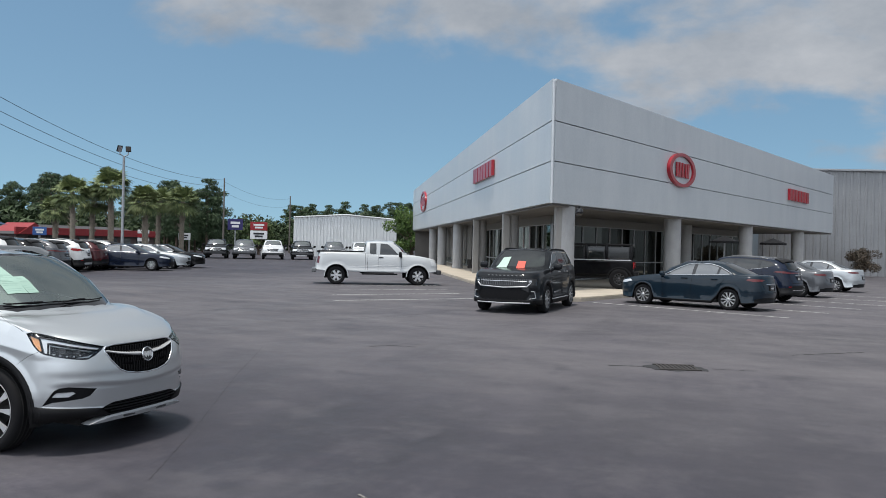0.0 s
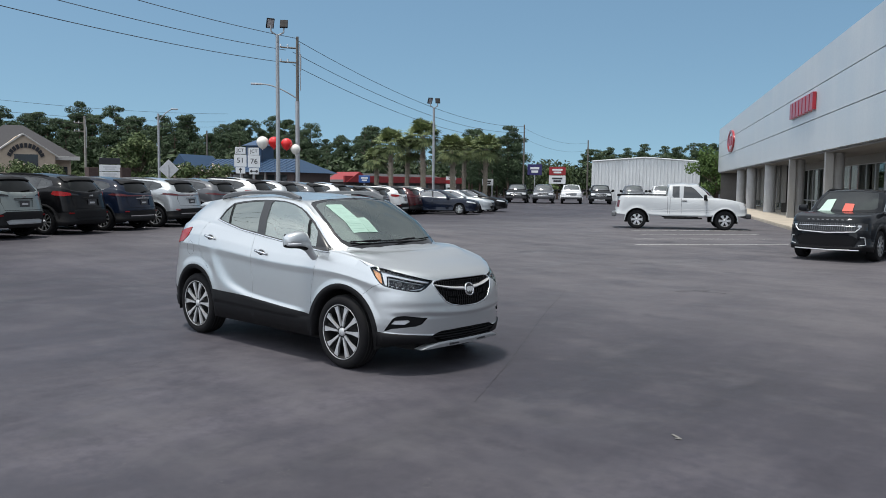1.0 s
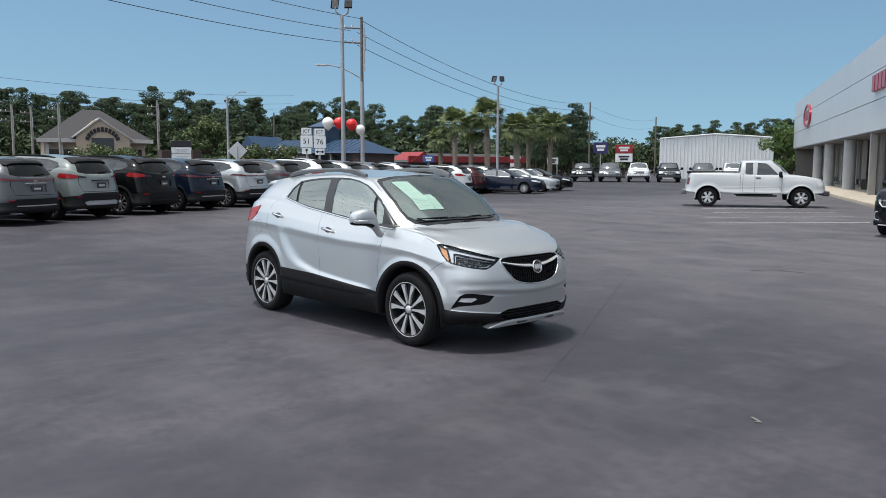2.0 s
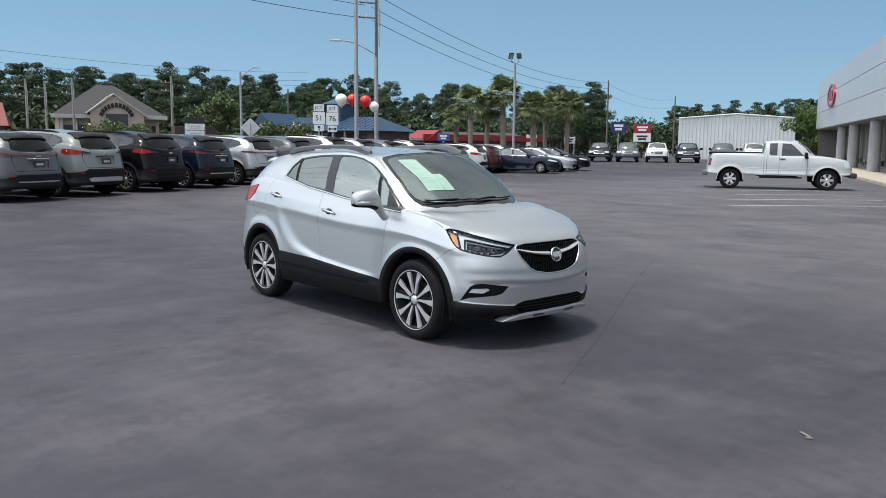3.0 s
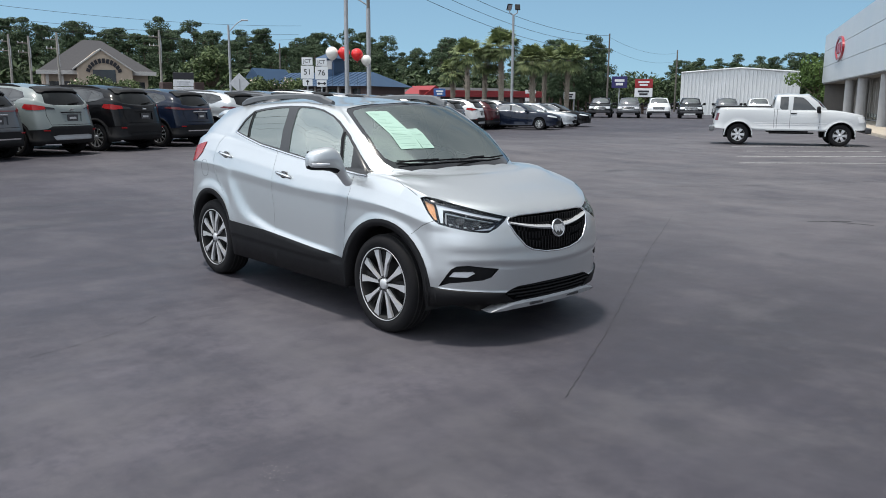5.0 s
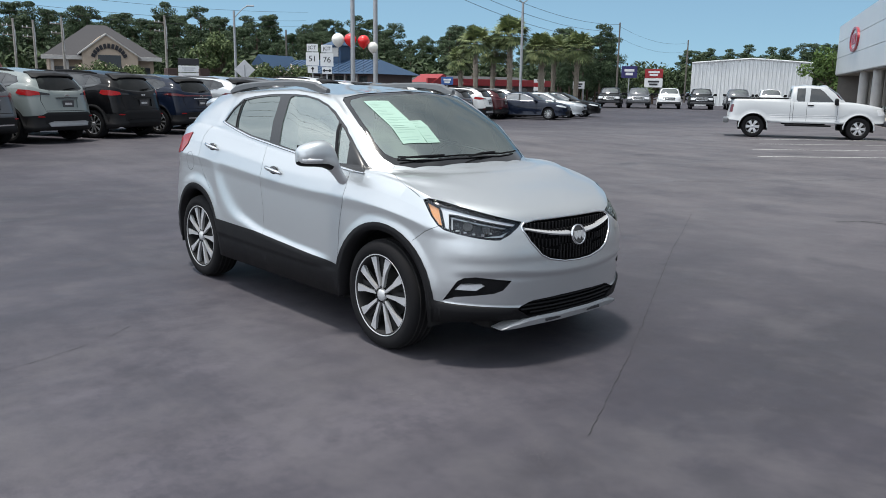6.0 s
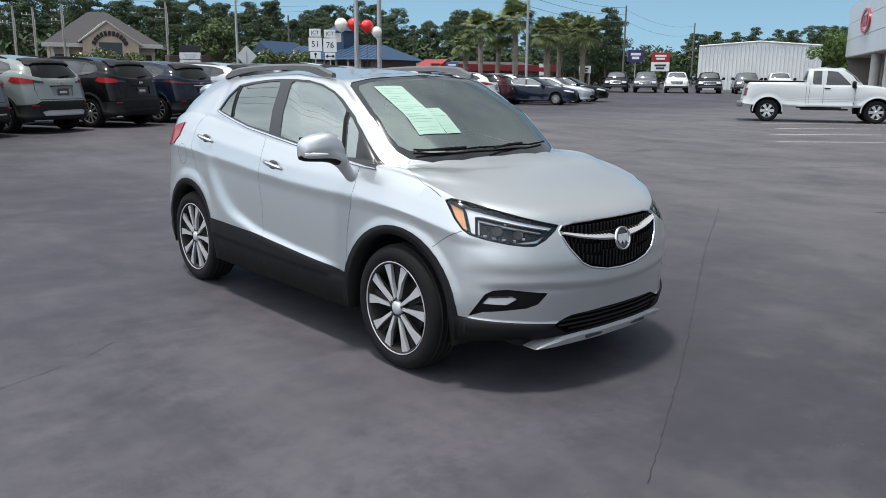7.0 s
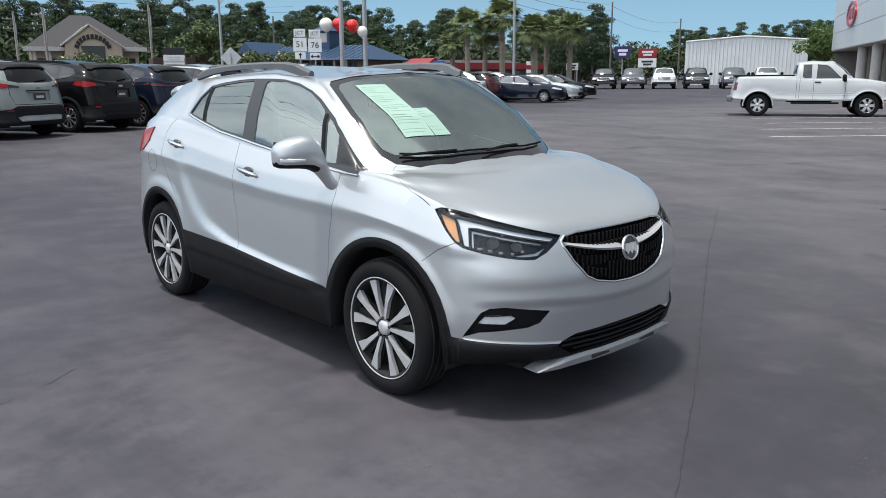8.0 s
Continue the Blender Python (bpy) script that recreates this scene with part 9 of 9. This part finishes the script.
diner = thing("blue_roof_diner", pose(-54.6, 35.9, 0, 0, 0, 22), "low diner with a blue metal roof and a square cupola", "building")
part("wall", boxed((17.0, 7.0, 2.9), (0, 0, 1.45), 0.0), M_BRICKDARK, diner)
part("roof", hip_roof(17.0, 7.4, 2.70, 3.95, 13.0, 0.7), M_BLUEROOF, diner)
for k in range(24):
    x = -8.9 + 17.8 * k / 23
    zt = 3.96 if abs(x) < 6.5 else 3.95 - (abs(x) - 6.5) / 2.7 * 1.15
    part("roof_seam", tubed((x, -4.35, 2.82), (x if abs(x) < 6 else x, -4.35 + 4.3 * (zt - 2.75) / 1.21, zt), 0.03, seg=5), M_BLUEROOF, diner)
for k in range(9):
    part("window", boxed((1.15, 0.1, 1.3), (-7.0 + 1.75 * k, -3.52, 1.85), 0.02), M_DARKWIN, diner)
    part("window_post", boxed((0.22, 0.14, 2.7), (-7.9 + 1.75 * k, -3.54, 1.4), 0.01), M_WHITETRIM, diner)
cup = part("cupola", boxed((2.3, 2.3, 1.5), (0.4, 0, 4.35), 0.02), M_BLUEROOF, diner)
part("cupola_window", boxed((1.7, 0.06, 0.75), (0.4, -1.17, 4.55), 0.01), M_WHITETRIM, cup)
cr = hip_roof(2.3, 2.3, 5.1, 5.75, 0.3, 0.35)
bmesh.ops.translate(cr, verts=cr.verts, vec=(0.4, 0, 0))
part("cupola_roof", cr, M_BLUEROOF, cup)
part("gable_front", wedge([(-9.6, -5.2, 2.6), (-5.0, -5.2, 2.6), (-7.3, -5.2, 4.25), (-9.6, 0, 2.6), (-5.0, 0, 2.6), (-7.3, 0, 4.25)], [(0, 1, 2), (3, 4, 5), (0, 2, 5, 3), (1, 4, 5, 2)]), M_BLUEROOF, diner)

diner.scale = (0.67, 0.9, 1.0)

shop = thing("red_roof_shop", pose(-66.3, 63.0, 0, 0, 0, 88), "long low shop with a red roof edge", "building")
part("wall", boxed((19.0, 7.0, 2.1), (0, 0, 1.05), 0.0), M_BRICKDARK, shop)
part("roof", hip_roof(19.0, 7.0, 2.0, 3.1, 15.0, 0.5), M_SHINGLE, shop)
part("red_edge", boxed((20.0, 0.25, 0.75), (0, -3.95, 2.35), 0.02), M_REDROOF, shop)
gabl = wedge([(-9.8, -4.2, 2.0), (-6.0, -4.2, 2.0), (-7.9, -4.2, 3.2), (-9.8, 0, 2.0), (-6.0, 0, 2.0), (-7.9, 0, 3.2)], [(0, 1, 2), (3, 4, 5), (0, 2, 5, 3), (1, 4, 5, 2)])
part("gable", gabl, M_REDROOF, shop)
for k in range(8):
    part("window", boxed((1.2, 0.1, 1.0), (-7.5 + 2.1 * k, -3.52, 1.3), 0.02), M_DARKWIN, shop)
barn = thing("red_barn", pose(-90.0, 12.2, 0, 0, 0, 75), "dull red gabled building beside the bank", "building")
part("wall", boxed((9, 8, 3.2), (0, 0, 1.6), 0.0), M_BRICK, barn)
part("roof", hip_roof(9, 8, 3.1, 5.6, 8.5, 0.4), plain("dull_red_roof", (0.20, 0.055, 0.05), 0.7), barn)

# ---- patio umbrellas under the canopy, shrub by the hall ----
for x, y, lab in ((5.5, 35.2, "black patio umbrella under the showroom canopy"), (7.75, 39.9, "black patio umbrella beside the showroom")):
    u = thing("patio_umbrella", pose(x, y, 0.14), lab, "umbrella", "patio umbrellas")
    part("pole", tubed((0, 0, 0), (0, 0, 2.35), 0.025, seg=8), M_STEELPOLE, u)
    part("base", tubed((0, 0, 0), (0, 0, 0.10), 0.26, 0.22, 20), M_BLACK, u)
    bm = bmesh.new()
    topv = bm.verts.new((0, 0, 2.42))
    rim = [bm.verts.new((0.66 * math.cos(k * math.pi / 4), 0.66 * math.sin(k * math.pi / 4), 2.16)) for k in range(8)]
    hem = [bm.verts.new((0.66 * math.cos(k * math.pi / 4), 0.66 * math.sin(k * math.pi / 4), 2.06)) for k in range(8)]
    for k in range(8):
        bm.faces.new((topv, rim[k], rim[(k + 1) % 8]))
        bm.faces.new((rim[k], hem[k], hem[(k + 1) % 8], rim[(k + 1) % 8]))
    part("canopy", bm, M_BLACK, u)


# ---- plants ----
def leaf_material(name, dark, light):
    m = Mat(name)
    geo = m.node("ShaderNodeNewGeometry")
    c = m.ramp(geo.outputs["Random Per Island"], [(0.0, dark), (1.0, light)])
    big = m.noise(0.35, 3.0)
    m.base(m.mix(m.ramp(big, [(0.35, (0, 0, 0)), (0.7, (0.45,) * 3)]), c, tuple(k * 1.3 for k in light)))
    m.set(Roughness=0.6, Specular_IOR_Level=0.25)
    return m.m


M_PINE = leaf_material("pine_needles", (0.0184, 0.0368, 0.0207), (0.0667, 0.1012, 0.0483))
M_OAK = leaf_material("broad_leaves", (0.034, 0.062, 0.024), (0.105, 0.138, 0.052))
M_PALM = leaf_material("palm_fronds", (0.050, 0.085, 0.036), (0.20, 0.235, 0.10))
M_BARK = plain("pine_bark", (0.12, 0.085, 0.065), 0.95, vary=0.3, scale=4.0, bump=0.5)
M_PALMBARK = plain("palm_trunk", (0.25, 0.215, 0.17), 0.95, vary=0.3, scale=8.0, bump=0.6)
M_BLOOM = plain("pale_blossom", (0.62, 0.50, 0.42), 0.8, vary=0.15)


def leaves(rnd, clumps, per, size, flat=0.6):
    """Many small leaf sprays scattered in clumps: (centre, radii)."""
    vs, fs = [], []
    for (cx, cy, cz), (rx, ry, rz) in clumps:
        for _ in range(per):
            while True:
                a, b, c = rnd.uniform(-1, 1), rnd.uniform(-1, 1), rnd.uniform(-1, 1)
                q = a * a + b * b + c * c
                if 0.15 < q < 1:
                    break
            p = Vector((cx + a * rx, cy + b * ry, cz + c * rz))
            n = Vector((a + rnd.uniform(-0.8, 0.8), b + rnd.uniform(-0.8, 0.8), c * flat + rnd.uniform(-0.4, 0.9))).normalized()
            u = n.orthogonal().normalized()
            u = Matrix.Rotation(rnd.uniform(0, 6.28), 3, n) @ u
            v = n.cross(u)
            s = size * rnd.uniform(0.6, 1.3)
            k = len(vs)
            vs += [p - u * s, p - v * s * 0.45 + n * s * 0.1, p + u * s, p + v * s * 0.45 + n * s * 0.1]
            fs.append((k, k + 1, k + 2, k + 3))
    return vs, fs


def leaf_part(name, vs, fs, mat, parent):
    me = bpy.data.meshes.new(name)
    me.from_pydata(vs, [], fs)
    me.materials.append(mat)
    ob = new(name, me)
    ob.parent = parent
    return ob


def pine(seed, h, m, label):
    rnd = random.Random(seed)
    t = thing("pine_tree", m, label, "tree", "pine wood")
    tr = bmesh.new()
    prev, r0 = Vector((0, 0, -0.1)), 0.22 * h / 12
    for k in range(1, 7):
        q = Vector((rnd.uniform(-0.2, 0.2), rnd.uniform(-0.2, 0.2), h * 0.93 * k / 6))
        tube(tr, prev, q, r0 * (1 - 0.13 * (k - 1)), r0 * (1 - 0.13 * k), 8)
        prev = q
    clumps = []
    for k in range(40):
        f = rnd.uniform(0.24, 1.0)
        reach = (0.30 + 1.1 * (1 - abs(f - 0.66) * 2.0)) * h * 0.14
        a = rnd.uniform(0, 6.28)
        d = rnd.uniform(0.25, 1.0) * reach
        c = (d * math.cos(a), d * math.sin(a), h * f)
        tube(tr, (0, 0, h * f - 0.35 * d), c, 0.06, 0.02, 5)
        s = rnd.uniform(0.75, 1.35) * (1.42 - 0.80 * f) * h / 12
        clumps.append((c, (s * 1.15, s * 1.15, s * 0.62)))
    part("trunk", tr, M_BARK, t)
    vs, fs = leaves(rnd, clumps, 190, 0.15 * h / 12)
    leaf_part("crown", vs, fs, M_PINE, t)
    return t


def broadleaf(seed, h, w, m, label, mat=None, size=0.2, bloom=False, name="broadleaf_tree", cat="tree"):
    rnd = random.Random(seed)
    t = thing(name, m, label, cat)
    tr = bmesh.new()
    tube(tr, (0, 0, -0.1), (0, 0, h * 0.45), 0.045 * h, 0.03 * h, 10)
    clumps = []
    for k in range(26):
        a, f = rnd.uniform(0, 6.28), rnd.uniform(0.22, 0.95)
        d = rnd.uniform(0.1, 1.0) * w * 0.5 * math.sin(math.pi * min(0.95, 0.15 + f * 0.8)) ** 0.7
        c = (d * math.cos(a), d * math.sin(a), h * f)
        tube(tr, (0, 0, h * min(0.4, f * 0.5)), c, 0.012 * h, 0.004 * h, 5)
        s = rnd.uniform(0.10, 0.17) * (w + h) / 2
        clumps.append((c, (s * 1.15, s * 1.15, s * 0.85)))
    part("trunk", tr, M_BARK, t)
    vs, fs = leaves(rnd, clumps, 190, size * 0.74)
    leaf_part("crown", vs, fs, mat or M_OAK, t)
    if bloom:
        vs, fs = leaves(rnd, [(c, tuple(x * 1.08 for x in r)) for c, r in clumps[::2]], 14, size * 0.8)
        leaf_part("blossom", vs, fs, M_BLOOM, t)
    return t


def palm(seed, h, m, label):
    rnd = random.Random(seed)
    t = thing("palm_tree", m, label, "palm tree", "palms along the road")
    tr = bmesh.new()
    prev = Vector((0, 0, -0.1))
    lean = Vector((rnd.uniform(-0.25, 0.25), rnd.uniform(-0.25, 0.25), 0))
    n = 14
    top = h * 0.80
    for k in range(1, n + 1):
        f = k / n
        q = lean * f * f + Vector((0, 0, top * f))
        tube(tr, prev, q, 0.23 - 0.03 * f, 0.20 - 0.02 * f, 10)
        prev = q
    for k in range(26):
        a = rnd.uniform(0, 6.28)
        z = top * rnd.uniform(0.45, 0.97)
        c = lean * (z / top) ** 2 + Vector((0.2 * math.cos(a), 0.2 * math.sin(a), z))
        tube(tr, c, c + Vector((0.16 * math.cos(a), 0.16 * math.sin(a), 0.22)), 0.05, 0.02, 5)
    part("trunk", tr, M_PALMBARK, t)
    vs, fs = [], []
    crown = lean + Vector((0, 0, top))
    for k in range(74):
        a = rnd.uniform(0, 6.28)
        el = radians(rnd.uniform(-45, 80))
        L = rnd.uniform(0.65, 0.98)
        d = Vector((math.cos(a) * math.cos(el), math.sin(a) * math.cos(el), math.sin(el)))
        hub = crown + d * L
        side = d.cross(Vector((0, 0, 1))).normalized()
        upv = side.cross(d)
        w = 0.012
        kk = len(vs)
        vs += [crown + side * w, crown - side * w, hub - side * w, hub + side * w]
        fs.append((kk, kk + 1, kk + 2, kk + 3))
        for j in range(15):
            b = radians(-95 + 190 * j / 14)
            R = rnd.uniform(0.65, 0.95)
            e = (d * math.cos(b) + side * math.sin(b)).normalized()
            tip = hub + e * R + Vector((0, 0, -0.28 * R)) + upv * rnd.uniform(-0.08, 0.08)
            midp = hub + e * R * 0.55
            sw = e.cross(upv).normalized() * 0.055
            kk = len(vs)
            vs += [hub, midp - sw, tip, midp + sw]
            fs.append((kk, kk + 1, kk + 2, kk + 3))
    leaf_part("crown", vs, fs, M_PALM, t)
    return t


pa, pb = palm(3, 6.4, pose(-41.2, 39.9, 0), "cabbage palm with a shaggy trunk by the road"), palm(8, 5.9, pose(-43.1, 43.6, 0), "cabbage palm with a shaggy trunk by the road")
for k, (x, y, s, base) in enumerate(((-40.7, 43.2, 1.04, pa), (-41.5, 48.0, 0.95, pb), (-46.1, 54.6, 0.95, pa), (-41.9, 52.9, 1.0, pb), (-56.0, 51.8, 0.8, pa), (-44.0, 50.5, 0.86, pa), (-47.5, 44.0, 0.78, pb))):
    c = copy_thing(base, pose(x, y, 0, 0, 0, 67 * k))
    c.scale = (s * 1.1, s * 1.1, s * 1.1)

pines = [pine(11, 12.0, pose(-128, 33, 0), "tall dark green pine in the wood across the road"), pine(12, 13.0, pose(-128, 60, 0), "tall dark green pine in the wood across the road"),
         pine(13, 11.0, pose(-110, 92, 0), "dark green pine in the wood across the road"), pine(14, 12.5, pose(-120, 76, 0), "dark green pine in the wood across the road")]
rnd = random.Random(77)
SPOTS = []
for k in range(141):
    b = 174 - 36.5 * k / 140 + rnd.uniform(-0.35, 0.35)
    row = k % 3
    SPOTS.append((b, 118 + 16 * row + rnd.uniform(-5, 5), rnd.uniform(0.70, 1.10) * (0.80 + 0.15 * row) * (0.88 if b < 142 else 1.0)))
for k in range(16):
    SPOTS.append((137.5 - 0.40 * k + rnd.uniform(-0.2, 0.2), 150 + rnd.uniform(-8, 8), rnd.uniform(0.50, 0.72)))
for k in range(14):
    SPOTS.append((131.6 - 0.34 * k + rnd.uniform(-0.2, 0.2), 118 + rnd.uniform(-6, 6), rnd.uniform(0.62, 0.84)))
for k in range(20):
    SPOTS.append((127.6 - 0.27 * k + rnd.uniform(-0.2, 0.2), 195 + rnd.uniform(-6, 6), rnd.uniform(0.30, 0.42)))
for k in range(46):
    SPOTS.append((122.6 - 0.30 * k + rnd.uniform(-0.2, 0.2), 185 + rnd.uniform(-8, 8), rnd.uniform(0.72, 0.92)))
for k, (b, d, s) in enumerate(SPOTS):
    c = copy_thing(pines[k % 4], pose(6.0 + d * math.cos(radians(b)), -5.0 + d * math.sin(radians(b)), 0, 0, 0, rnd.uniform(0, 360)))
    c.scale = (s * 1.04, s * 1.04, s)
# undergrowth closes the wood near the ground
M_UNDERGROWTH = leaf_material("undergrowth_leaves", (0.016, 0.030, 0.014), (0.05, 0.075, 0.030))
cl = []
for k in range(330):
    b = radians(175 - 62 * (k / 329) ** 0.8)
    d = 112 + rnd.uniform(-6, 10) + (55 if b < radians(127) else 25 if b < radians(138) else 0)
    cl.append(((6 + d * math.cos(b), -5 + d * math.sin(b), rnd.uniform(1.0, 4.2) + (rnd.uniform(0.0, 3.6) if b < radians(126) else 0.0)), (2.8, 2.8, 2.2)))
vs, fs = leaves(random.Random(5), cl, 110, 0.5)
me = bpy.data.meshes.new("undergrowth")
me.from_pydata(vs, [], fs)
me.materials.append(M_UNDERGROWTH)
tagged(new("undergrowth", me), "dark green undergrowth along the foot of the wood", "bushes", kind="stuff")

broadleaf(21, 6.0, 4.2, pose(-60.8, 27.5, 0), "round dark green broadleaf tree across the road", size=0.22)
broadleaf(22, 6.2, 6.0, pose(-31.6, 81.4, 0), "bright green broadleaf tree behind the showroom", leaf_material("fresh_leaves", (0.04, 0.075, 0.02), (0.10, 0.16, 0.04)), 0.25)
broadleaf(27, 4.4, 5.5, pose(-55.5, 84.5, 0), "bright green broadleaf tree far behind the lot", size=0.25)
for k, (x, y, h, w, bl) in enumerate(((-66.0, 19.5, 3.3, 4.5, True), (-66.5, 22.5, 3.0, 4.2, True), (-66.0, 25.5, 2.8, 4.0, False), (-51.9, 27.8, 3.2, 4.4, True), (-50.8, 29.9, 3.1, 4.2, True), (-52.6, 26.0, 3.0, 3.4, True))):
    broadleaf(31 + k, h, w, pose(x, y, 0), "flowering crape myrtle bush with pale blossom" if bl else "dense green bush before the bank", None, 0.16, bl, "flowering_bush" if bl else "bush", "bush")
broadleaf(41, 2.2, 3.8, pose(14.9, 67.2, 0.0), "sparse dark shrub by the grey metal hall", leaf_material("dark_shrub", (0.03, 0.028, 0.02), (0.08, 0.06, 0.045)), 0.10, False, "shrub", "bush")
